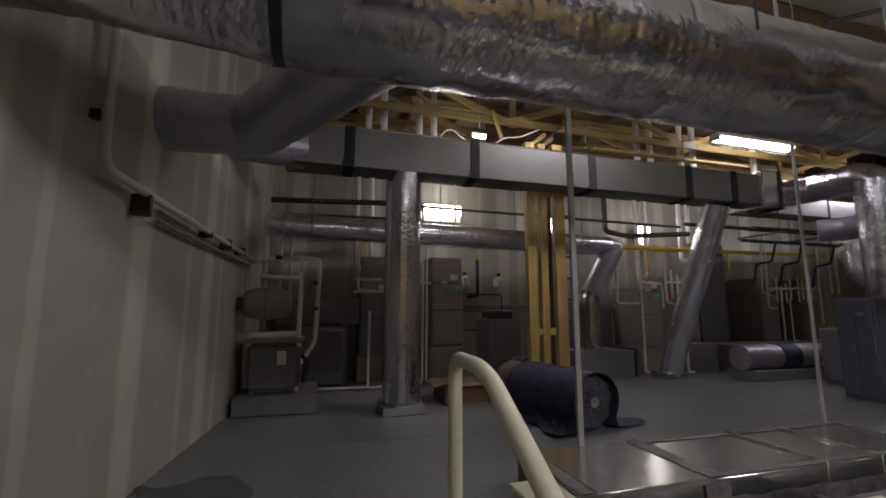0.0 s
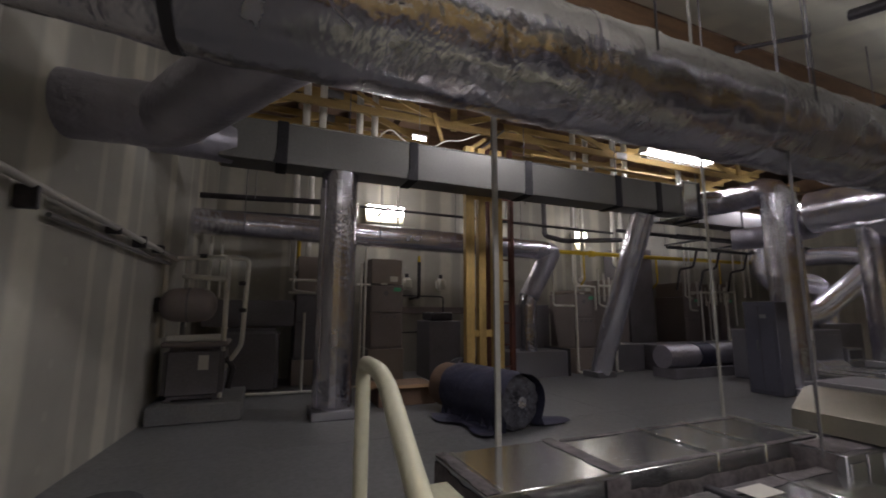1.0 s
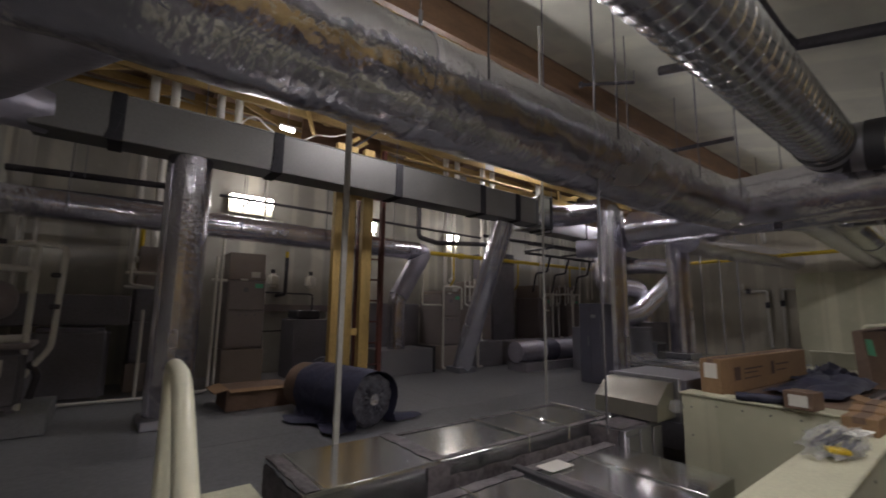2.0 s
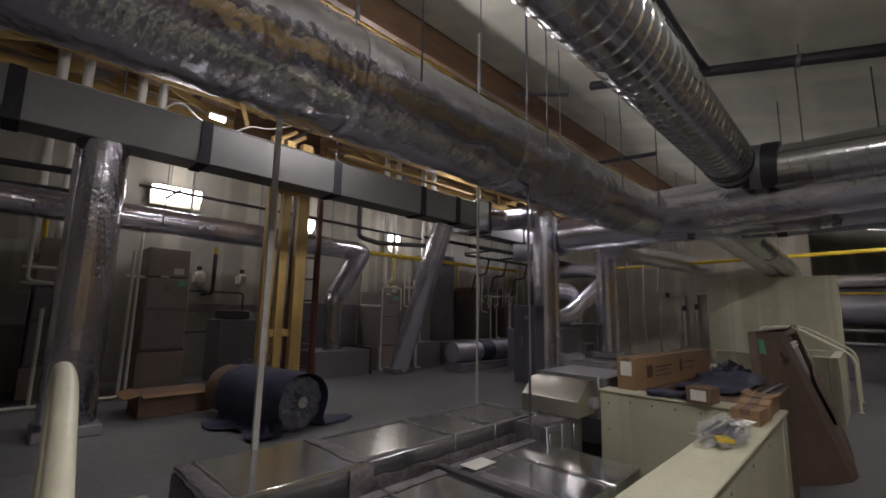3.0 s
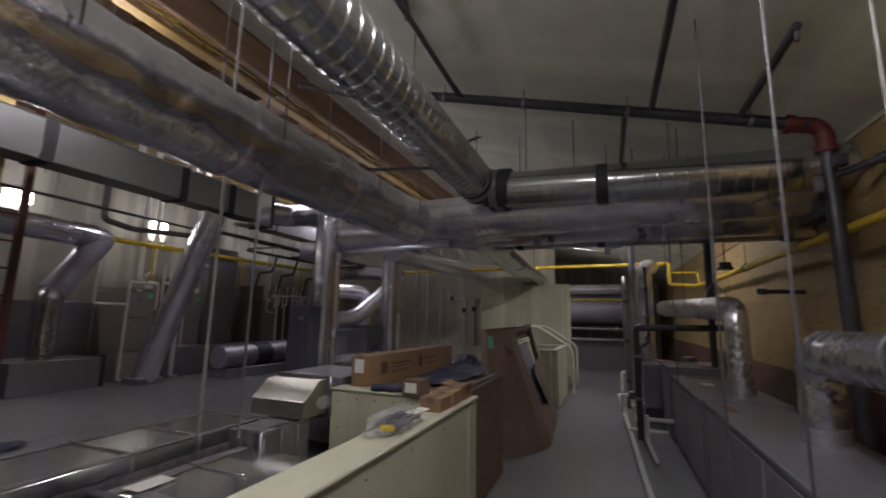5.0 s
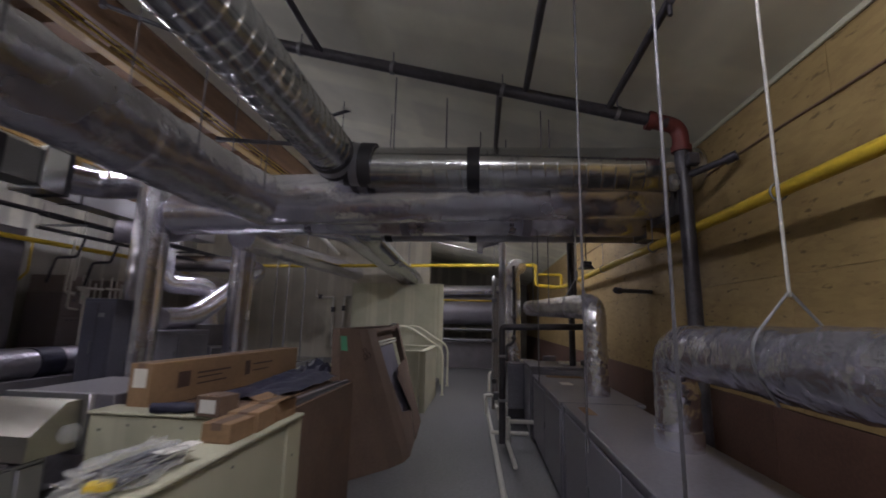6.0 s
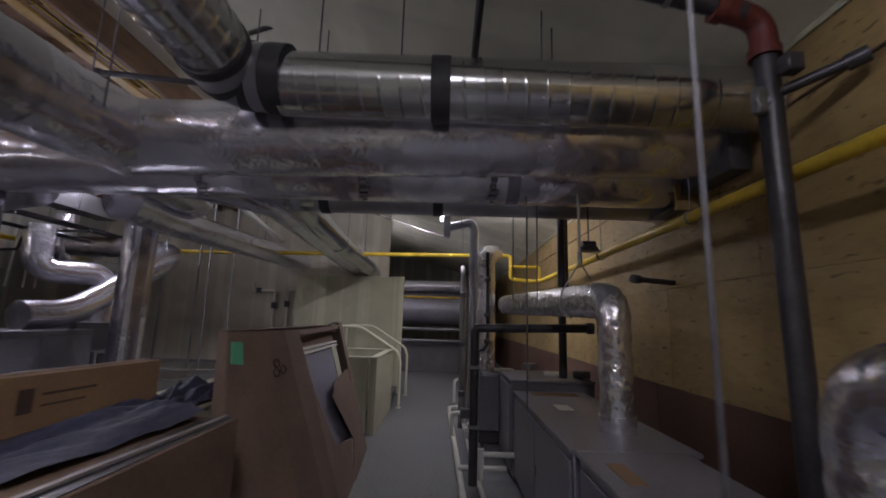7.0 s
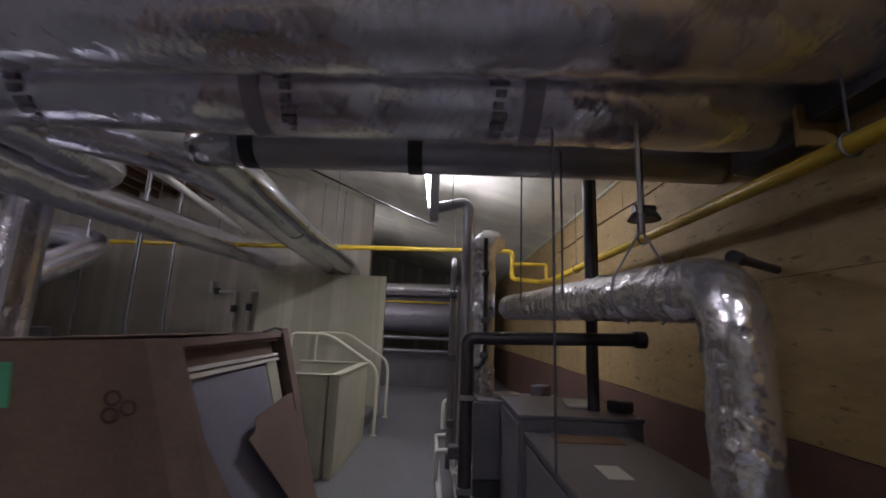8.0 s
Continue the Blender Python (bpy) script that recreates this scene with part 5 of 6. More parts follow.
# ---- end of the aisle ----
t = thing("end_plenum", (18.5, 2.2, 0.0), "dim rack of large dark ducts closing the aisle", "duct")
part("large_duct", sweep(B(), route([(18.5, 0.9, 1.95), (18.5, 4.1, 1.95)], 0, 0.1), 0.5, 32, 0.006, 5), WRAP, t)
part("upper_duct", sweep(B(), route([(18.1, 0.9, 2.66), (18.1, 4.1, 2.62)], 0, 0.1), 0.17, 24, 0.005, 5), FOIL_TIGHT, t)
for zz in (0.95, 1.3):
    part("rail_bar", rod(B(), (17.9, 0.9, zz), (17.9, 4.1, zz), 0.05, 12), ZINC_DARK, t)
part("yellow_rail", rod(B(), (17.9, 0.95, 2.28), (17.9, 4.1, 2.28), 0.03, 10), YELLOW, t)
for yy in (1.0, 4.05):
    part("leg", box(B(), 17.85, 17.93, yy, yy + 0.08, 0.0, 2.8, 0.005), STEEL_DARK, t)
part("lower_plenum", box(B(), 18.1, 19.2, 1.0, 4.1, 0.0, 0.85, 0.01), CASE_DARK, t)

# ---- far wrapped ducts under the ceiling ----
for k, (pts, r, m) in enumerate((
    ([(8.9, 4.35, 2.98), (9.4, 3.62, 2.94), (10.2, 3.62, 2.92), (14.0, 3.55, 2.72), (14.6, 3.55, 2.68)], 0.2, FOIL_TIGHT),
    ([(11.0, 3.2, 2.72), (14.2, 3.22, 2.66), (14.6, 3.24, 2.6)], 0.16, ZINC),
    ([(8.9, 5.0, 2.72), (10.0, 5.22, 2.77), (13.0, 5.0, 2.80), (14.6, 4.95, 2.82)], 0.2, FOIL_TIGHT),
)):
    t = thing("far_wrapped_duct", pts[-1], "silver duct running to the end wall under the ceiling", "duct", "far ducts under the ceiling")
    part("wrapped_run", sweep(B(), route(pts, 0.3, 0.07), r, 28, 0.007, 7), m, t)
    for f in (0.3, 0.75):
        p = Vector(pts[-2]).lerp(Vector(pts[-1]), 0) if f > 0.7 else Vector(pts[1])
        hang_rod(t, p.x, p.y + r + 0.02, p.z, min(4.87, ceil_z(p.y) + 0.01))
t = thing("white_insulated_pipe", (9.5, 4.1, 3.1), "white insulated pipe slanting under the open trusses", "pipe")
part("run", rod(B(), (8.6, 3.95, 2.9), (14.6, 5.5, 3.36), 0.045, 14), PVC, t)
hang_rod(t, 11.5, 4.70, 3.12, 4.6)
for pos in ((11.6, 5.5), (12.1, 5.35), (12.5, 6.2), (11.8, 6.4)):
    t = thing("hanger_strut", (pos[0], pos[1], UP), "bright steel strut hung between floor and trusses", "strut", "hanger struts")
    part("strut", box(B(), pos[0] - 0.015, pos[0] + 0.015, pos[1] - 0.012, pos[1] + 0.012, UP, 4.22 if pos[0] > 11.9 else 4.87, 0.003), STEEL, t)
t = thing("curved_foil_duct", (11.1, 7.0, UP), "swept foil-wrapped elbows above a dark casing", "duct")
part("wrapped_run", sweep(B(), route([(9.8, 6.8, 1.47), (10.45, 6.72, 1.50), (11.95, 6.3, 2.55), (12.25, 7.1, 2.72), (12.2, 8.4, 2.72)], 0.3, 0.05), 0.185, 32, 0.006, 8), FOIL_TIGHT, t)
part("wrapped_elbow", sweep(B(), route([(10.7, 7.6, 2.8), (10.7, 7.58, 2.13), (11.3, 6.98, 2.12), (11.32, 6.96, 1.38)], 0.26, 0.04), 0.18, 30, 0.006, 8), FOIL_TIGHT, t, "bright foil elbow turning down")
part("wrapped_branch", sweep(B(), route([(12.2, 8.6, 3.3), (12.2, 8.6, 2.42), (14.3, 8.6, 2.40)], 0.3, 0.06), 0.17, 26, 0.006, 7), FOIL_TIGHT, t)
part("stand", box(B(), 10.58, 11.9, 6.72, 7.5, UP, 1.38, 0.01), CASE_DARK, t, "dark casing under the elbows")
t = thing("wall_valve_pipes", (14.45, 5.1, 1.0), "white valve pipes on the end wall", "pipe", "plastic pipes")
for yy, zz, side in ((5.52, 2.13, 0.5), (5.22, 2.17, -0.42)):
    part("branch", pipe(B(), [(14.598, yy, 0.8), (14.5, yy, 0.8), (14.5, yy, zz), (14.5, yy + side, zz), (14.5, yy + side, zz + 0.2)], 0.03, 0.05), PVC, t)
    part("valve", box(B(), 14.45, 14.55, yy - 0.05 + side * 0.75, yy + 0.05 + side * 0.75, zz - 0.045, zz + 0.07, 0.01), IRON, t)
    part("valve", box(B(), 14.45, 14.55, yy - 0.045, yy + 0.045, zz - 0.4, zz - 0.26, 0.01), IRON, t)

# ---- boiler pad by the side wall ----
solo("equipment_pad", box(B(), 0.74, 1.55, 7.1, 8.0, UP, 0.70, 0.012), surface("pad_concrete", (0.17, 0.17, 0.175), 0.8, var=0.2), (1.1, 7.5, UP), "grey concrete pad under the heater", "pad")
t = thing("water_heater", (1.05, 7.45, 0.70), "squat dark grey heater with a white label", "heater")
part("jacket", box(B(), 0.82, 1.36, 7.22, 7.75, 0.72, 1.22, 0.05, seg=3), CASE_DARK, t)
part("lid", box(B(), 0.80, 1.38, 7.20, 7.77, 1.22, 1.27, 0.015), CASE, t)
part("label_plate", box(B(), 1.13, 1.22, 7.208, 7.218, 1.0, 1.14), LABEL, t, "white label")
for xx in (0.88, 1.3):
    part("foot", box(B(), xx - 0.03, xx + 0.03, 7.26, 7.34, 0.70, 0.72), CASE_DARK, t)
part("bent_hose", pipe(B(), [(1.4, 7.3, 0.80), (1.44, 7.3, 1.0), (1.36, 7.3, 1.1)], 0.03, 0.04), IRON, t)
t = thing("expansion_tank", (0.92, 7.35, 1.62), "round grey expansion tank on the wall bracket", "tank")
bm = B()
sweep(bm, [Vector((0.74 + 0.5 * k / 16, 7.35, 1.63)) for k in range(17)], lambda s: 0.02 + 0.15 * math.sqrt(max(0.0, 1 - ((s - 0.25) / 0.255) ** 4)), 28)
part("shell", bm, CASE, t)
part("seam", collar(B(), (0.98, 7.35, 1.63), (1.0, 7.35, 1.63), 0.176, 28), CASE_DARK, t)
part("bracket", box(B(), 0.66, 0.78, 7.30, 7.40, 1.56, 1.70, 0.01), IRON, t)
part("tail", rod(B(), (0.95, 7.35, 1.47), (0.95, 7.35, 1.28), 0.02, 10), STEEL, t)
t = thing("heater_pipes", (1.3, 7.3, 0.7), "white plastic pipe frame round the heater", "pipe", "plastic pipes")
part("frame", pipe(B(), [(0.80, 7.55, 2.12), (1.33, 7.3, 2.13), (1.33, 7.3, 0.71)], 0.025, 0.05), PVC, t)
part("offset", pipe(B(), [(1.33, 7.3, 2.13), (1.52, 7.3, 2.12), (1.50, 7.3, 1.22), (1.34, 7.3, 0.98)], 0.024, 0.06), PVC, t)
part("cross_pipe", pipe(B(), [(0.84, 7.25, 1.30), (1.31, 7.25, 1.31)], 0.034), PVC, t)
part("cross_pipe", pipe(B(), [(0.9, 7.5, 1.93), (1.33, 7.3, 1.90)], 0.028), PVC, t)
part("back_pipe", pipe(B(), [(0.92, 7.6, 2.1), (0.92, 7.6, 1.4)], 0.026), PVC, t)
part("back_pipe", pipe(B(), [(0.72, 7.55, 2.1), (0.74, 7.55, 1.3)], 0.03), PVC, t)
for p in ((1.08, 7.40, 2.14), (1.47, 7.3, 1.86), (1.49, 7.3, 1.58), (0.83, 7.45, 1.74)):
    part("valve", box(B(), p[0] - 0.035, p[0] + 0.035, p[1] - 0.035, p[1] + 0.035, p[2] - 0.022, p[2] + 0.022, 0.008), IRON, t, "black valve")

# pipe clipped to the side wall


def wall_x(y):
    return 0.69 + (y - 7.21) * math.tan(radians(5.3))


t = thing("wall_pipe", (0.55, 6.0, 2.1), "white plastic pipe clipped along the side wall", "pipe", "plastic pipes")
part("run", pipe(B(), [(wall_x(4.64) + 0.07, 4.64, ceil_z(4.64)), (wall_x(4.64) + 0.07, 4.64, 2.23), (wall_x(7.55) + 0.08, 7.55, 2.12)], 0.023, 0.12), PIPE_PAINT, t)
part("conduit", pipe(B(), [(wall_x(5.3) + 0.04, 5.3, 2.10), (wall_x(7.5) + 0.05, 7.5, 2.05)], 0.016, 0.05), INSUL, t)
for yy, h in ((5.08, 0.075), (6.62, 0.06), (6.1, 0.03), (7.1, 0.045)):
    part("clip", box(B(), wall_x(yy), wall_x(yy) + 0.10, yy - 0.022, yy + 0.022, 2.16 - h, 2.165 + h * 0.6, 0.008), IRON, t, "black pipe clip")
part("clip", box(B(), wall_x(4.64), wall_x(4.64) + 0.05, 4.618, 4.662, 2.45, 2.50, 0.008), IRON, t, "black pipe clip")

# ---- the furnaces along the back wall ----


def furnace(x, y, w, label, material, sticker=True, top=0.38, base=0.5):
    z = UP
    t = thing("furnace", (x, y, z), label, "furnace", "furnaces along the back wall")
    part("return_box", box(B(), x - w / 2 - 0.02, x + w / 2 + 0.02, y - 0.02, y + 0.7, z, z + base, 0.006), CASE_BROWN, t)
    part("cabinet", box(B(), x - w / 2, x + w / 2, y, y + 0.7, z + base + 0.004, z + base + 0.95, 0.006), material, t)
    up_door = part("upper_door", box(B(), x - w / 2 + 0.01, x + w / 2 - 0.01, y - 0.018, y - 0.002, z + base + 0.54, z + base + 0.93, 0.008), material, t)
    part("badge", rod(B(), (x - 0.02, y - 0.02, z + base + 0.82), (x - 0.02, y - 0.026, z + base + 0.82), 0.035, 14), CASE_DARK, up_door)
    if sticker:
        part("sticker", box(B(), x + w * 0.2, x + w * 0.42, y - 0.022, y - 0.019, z + base + 0.85, z + base + 0.91), GREEN, up_door, "green sticker")
    low = part("lower_door", box(B(), x - w / 2 + 0.01, x + w / 2 - 0.01, y - 0.018, y - 0.002, z + base + 0.03, z + base + 0.52, 0.008), material, t)
    for dx in (-0.09, 0.0, 0.12):
        part("knob", rod(B(), (x + dx, y - 0.019, z + base + 0.47), (x + dx, y - 0.032, z + base + 0.47), 0.014, 10), CASE_DARK, low)
    part("coil_case", box(B(), x - w / 2 + 0.01, x + w / 2 - 0.01, y + 0.02, y + 0.68, z + base + 0.96, z + base + 0.96 + top, 0.006), CASE_BROWN, t)
    part("paper_label", box(B(), x + 0.05, x + 0.17, y + 0.014, y + 0.018, z + base + 1.0, z + base + 1.08), LABEL, t, "white paper label")
    part("paper_label", box(B(), x - 0.1, x - 0.0, y - 0.021, y - 0.019, z + base + 0.945, z + base + 0.975), LABEL, t, "white paper label")
    return t


furnace(3.40, 8.62, 0.50, "taupe gas furnace with green sticker and labelled coil case", CASE)
furnace(6.98, 8.45, 0.45, "grey gas furnace with a green sticker behind the slanting duct", CASE, base=0.42, top=0.0 + 0.05)
furnace(8.1, 8.75, 0.45, "grey gas furnace half hidden by the slanting duct", CASE, base=0.42, top=0.3)
furnace(10.1, 8.75, 0.45, "dim grey gas furnace in the far row", CASE, base=0.42, top=0.3)
furnace(11.2, 8.75, 0.45, "dim grey gas furnace in the far row", CASE, base=0.42, top=0.3)
# dark casing colour carries the shade behind the drop duct
furnace(2.35, 8.95, 0.45, "gas furnace behind the drop duct, shade put into its casing colour", CASE_DARK, False, base=0.35, top=0.55)

t = thing("plenum_box", (1.6, 8.7, UP), "dark insulated plenum with a rounded jacket", "plenum")
part("jacket", box(B(), 1.22, 1.92, 8.45, 9.1, UP, 1.34, 0.06, seg=3), CASE_DARK, t)
part("upper_plenum", box(B(), 0.95, 2.1, 8.75, 9.3, 1.36, 1.72, 0.01), CASE_DARK, t)
t = thing("plenum_box", (4.3, 8.75, UP), "dark return box with a black top", "plenum")
part("body", box(B(), 4.12, 4.66, 8.7, 9.3, UP, 1.42, 0.008), CASE_DARK, t)
part("black_top", box(B(), 4.18, 4.55, 8.75, 9.2, 1.424, 1.56, 0.02), IRON, t)
t = thing("plenum_box", (5.9, 8.5, UP), "low galvanised plenum box on the floor under a foil elbow", "plenum")
part("body", box(B(), 5.40, 6.42, 8.25, 8.9, UP, 0.93, 0.006), ZINC_DARK, t)
part("frame", box(B(), 6.43, 6.47, 8.24, 8.92, UP, 0.96, 0.004), IRON, t)
t = thing("plenum_box", (7.8, 8.4, UP), "dark low plenum box beside the slanting duct", "plenum")
part("body", box(B(), 7.3, 8.2, 8.3, 8.74, UP, 1.0, 0.01), CASE_DARK, t)
t = thing("plenum_box", (9.4, 8.6, UP), "tall dark return plenum against the back wall", "plenum")
part("body", box(B(), 8.65, 9.35, 9.02, 9.7, UP, 2.90, 0.01), CASE_DARK, t)
t = thing("plenum_box", (6.1, 9.2, 1.0), "dark return box behind the foil elbow", "plenum")
part("body", box(B(), 5.6, 6.7, 9.1, 9.7, UP, 1.7, 0.01), CASE_DARK, t)
t = thing("plenum_box", (10.3, 8.0, UP), "long low dark plenum on the floor", "plenum")
part("body", box(B(), 8.3, 12.2, 8.1, 8.7, UP, 0.98, 0.01), CASE_DARK, t)

# bin bags and boxes on the raised floor
bm = B()
bmesh.ops.create_icosphere(bm, subdivisions=4, radius=1)
for v in bm.verts:
    n = v.co.normalized()
    v.co = Vector((n.x * 0.4, n.y * 0.3, max(-0.55, n.z) * 0.25)) * (1 + 0.18 * noise.noise(n * 3.1) + 0.07 * noise.noise(n * 9))
    v.co += Vector((4.55, 8.15, UP + 0.15))
solo("bin_bag", bm, PLASTIC, (4.55, 8.15, UP), "slumped black plastic bag on the floor", "bag")
bm = box(B(), 2.92, 3.60, 7.12, 7.62, UP, 0.735, 0.006)
t = thing("flat_carton", (3.3, 7.4, UP), "flattened brown carton lying on the floor", "carton", "cartons")
# the carton front's shade is in this darker body colour
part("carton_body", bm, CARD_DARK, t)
part("flap", box(B(), 2.80, 2.94, 7.12, 7.6, 0.725, 0.732, 0, RY(-14)), CARD, t)
part("flap", box(B(), 2.94, 3.58, 7.04, 7.13, 0.728, 0.734, 0, RX(12)), CARD, t)

bm = B()
bmesh.ops.create_grid(bm, x_segments=26, y_segments=16, size=0.5)
for v in bm.verts:
    x, y = v.co.x, v.co.y
    v.co = Vector((0.84 + x * 0.62 + 0.05 * math.sin(y * 9), 5.1 + y * 0.75 + 0.06 * math.sin(x * 8), UP + 0.004 + 0.03 * abs(noise.noise(Vector((x * 4, y * 4, 5))))))
solo("floor_cloth", bm, surface("grey_dust_sheet", (0.10, 0.10, 0.11), 0.85, var=0.2, var_scale=5), (0.84, 5.1, UP), "crumpled grey dust sheet lying by the side wall", "cloth")

# the navy-wrapped roll
roll_a, roll_c = Vector((3.64, 6.90, UP + 0.25)), Vector((3.86, 5.78, UP + 0.25))
t = thing("wrapped_roll", (3.7, 6.4, UP), "thick roll half covered by a navy sheet", "roll")
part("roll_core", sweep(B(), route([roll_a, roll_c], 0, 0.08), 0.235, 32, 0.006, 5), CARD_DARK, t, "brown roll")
d = (roll_c - roll_a)
side = d.normalized().cross(Vector((0, 0, 1))).normalized()
bm = B()
rows = []
for i in range(25):
    f = 0.22 + 0.86 * i / 24
    c = roll_a + d * f
    row = []
    for k in range(41):
        s = (k - 20) / 20
        lift = 0.012 * noise.noise(Vector((f * 6, s * 4, 0.4))) + 0.01 * noise.noise(Vector((f * 15, s * 9, 2.0)))
        turn = 1 if s > 0 else -1
        edge = 0.78 - (0.18 if turn < 0 else 0.0) + 0.06 * math.sin(f * 11)
        if abs(s) < edge:
            a = radians(90 - s / edge * 128)
            p = c + side * math.cos(a) * (0.266 + lift) + Vector((0, 0, 1)) * math.sin(a) * (0.262 + lift)
        else:
            a = radians(90 - turn * 128)
            p = c + side * (math.cos(a) * 0.266 + turn * (abs(s) - edge) * 0.9) + Vector((0, 0, -0.235 + 0.25 * abs(lift) + 0.02 * (1 + math.sin(f * 17 + s * 9)) * 0.5))
        p.z = max(p.z, UP + 0.006)
        row.append(bm.verts.new(p))
    rows.append(row)
for p, q in zip(rows, rows[1:]):
    for k in range(40):
        bm.faces.new((p[k], p[k + 1], q[k + 1], q[k]))
part("navy_sheet", bm, BLUE, t, "creased navy sheet draped to the floor")
ax = d.normalized()
sd = ax.cross(Vector((0, 0, 1))).normalized()
end = B()
rows = []
for j in range(9):
    rr = 0.03 + 0.028 * j
    rows.append([end.verts.new(roll_c + ax * (0.035 + 0.03 * noise.noise(Vector((rr * 30, k * 0.9, 2.0))) - 0.035 * (j == 8)) + (sd * math.cos(k * math.pi / 18) + Vector((0, 0, 1)) * math.sin(k * math.pi / 18)) * rr) for k in range(36)])
for p, q in zip(rows, rows[1:]):
    for k in range(36):
        end.faces.new((p[k], p[(k + 1) % 36], q[(k + 1) % 36], q[k]))
end.faces.new(rows[0])
part("end_film", end, surface("smoky_film", (0.10, 0.10, 0.12), 0.22, 0.3, var=0.4, var_scale=9, bump=0.6, bump_scale=22, distance=0.02), t, "crumpled smoky film over the end")
part("core_end", sweep(B(), [roll_c + ax * 0.02, roll_c + ax * 0.065], 0.05, 20), FOIL, t, "silver core end")
# ---- dark cabinet and lying duct in the far row ----
t = thing("tall_cabinet", (8.2, 6.4, UP), "tall navy metal cabinet standing beside the foil riser", "cabinet")
part("body", box(B(), 7.76, 8.02, 5.79, 6.20, UP, 1.72, 0.01), CABINET, t)
part("side_panel", box(B(), 7.745, 7.757, 5.82, 6.17, UP + 0.05, 1.68, 0.004), CABINET, t)
part("badge", box(B(), 7.738, 7.744, 5.9, 5.98, 1.5, 1.55), STEEL, t)
part("door_gap", box(B(), 7.742, 7.7445, 5.99, 5.996, UP + 0.08, 1.66, 0.0), IRON, t)
part("handle", box(B(), 7.728, 7.7445, 6.02, 6.035, 1.08, 1.22, 0.004), STEEL, t, "steel pull handle")
t = thing("floor_plenum_duct", (9.6, 5.3, UP), "low galvanised plenum duct on the raised floor", "duct")
part("casing", box(B(), 8.5, 11.6, 4.65, 5.93, UP, 0.78, 0.008), ZINC, t)
for xx in (8.7, 9.15, 9.6, 10.6):
    part("drive_cleat", box(B(), xx - 0.014, xx + 0.014, 4.64, 5.94, UP + 0.002, 0.794, 0.003), BRIGHT, t)
part("front_flange", box(B(), 8.5, 11.6, 4.632, 4.648, 0.70, 0.785, 0.003), ZINC_DARK, t)
t = thing("low_air_unit", (9.9, 6.9, UP), "slate-blue metal unit standing beyond the risers", "unit")
part("body", box(B(), 8.9, 10.56, 6.42, 7.15, UP, 1.30, 0.012), UNIT, t)
part("access_panel", box(B(), 9.05, 9.72, 6.408, 6.419, UP + 0.08, 1.22, 0.005), UNIT, t)
part("access_panel", box(B(), 9.76, 10.45, 6.408, 6.419, UP + 0.08, 1.22, 0.005), UNIT, t)
part("latch", box(B(), 9.66, 9.70, 6.395, 6.407, 0.9, 0.97, 0.004), STEEL, t)
t = thing("unit_intake", (10.75, 6.6, UP), "intake collar beside the unit, a black plate for its shaded inside", "intake")
part("collar", box(B(), 10.575, 11.0, 6.37, 6.70, UP, 0.99, 0.006), ZINC_DARK, t)
# black plate on the collar stands for the shade inside it
part("opening", box(B(), 10.60, 10.96, 6.358, 6.368, 0.82, 0.96, 0.002), IRON, t)
part("bright_lip", box(B(), 10.58, 10.98, 6.345, 6.368, 0.785, 0.812, 0.003), BRIGHT, t)
t = thing("low_wrapped_duct", (9.6, 6.0, UP), "short foil-wrapped duct lying on the raised floor", "duct")
part("wrapped_run", sweep(B(), route([(8.75, 6.16, 0.70), (9.85, 6.16, 0.70)], 0, 0.05), 0.17, 28, 0.008, 9), FOIL, t)
part("tape_collar", collar(B(), (9.2, 6.16, 0.70), (9.3, 6.16, 0.70), 0.182, 28), FOIL_TIGHT, t)
t = thing("lying_duct", (8.5, 7.45, UP), "plastic-covered duct lying on a dark stand", "duct")
part("wrapped_run", sweep(B(), route([(7.7, 7.5, 0.86), (9.4, 7.5, 0.86)], 0, 0.06), 0.185, 28, 0.008, 7), WRAP, t)
part("band", collar(B(), (8.4, 7.5, 0.86), (8.75, 7.5, 0.86), 0.2, 28), BLUE, t, "navy wrapping")
part("stand", box(B(), 7.75, 9.3, 7.3, 7.75, UP, 0.68, 0.01), CASE_DARK, t)

# ---- pipes along the back wall ----
t = thing("black_service_pipe", (2.5, 8.7, 3.1), "black iron service pipes under the trusses", "pipe")
part("run", pipe(B(), [(0.7, 8.7, 3.10), (2.62, 8.62, 3.16), (2.62, 8.62, 2.95)], 0.04, 0.06), IRON, t)
part("run", pipe(B(), [(2.95, 8.62, 3.14), (7.9, 8.62, 3.09)], 0.022, 0.05), IRON, t)
part("run", pipe(B(), [(0.75, 8.75, 2.9), (2.5, 8.7, 2.93)], 0.03, 0.05), IRON, t)
for xx in (1.5, 3.3, 5.5, 7.0):
    part("hanger_rod", rod(B(), (xx, 8.63, 3.1), (xx, 8.63, 3.96), 0.006, 6), STEEL, t)
part("slanting_branch", rod(B(), (3.42, 9.45, 3.20), (3.62, 9.45, 3.38), 0.022, 10), IRON, t)
t = thing("black_vent_pipe", (6.5, 9.2, 2.9), "black vent pipe with a trap below the deck", "pipe")
part("trap", pipe(B(), [(6.72, 9.2, 3.7), (6.72, 9.2, 3.05), (7.2, 9.2, 2.98), (8.6, 9.1, 3.08)], 0.05, 0.1, 14), IRON, t)
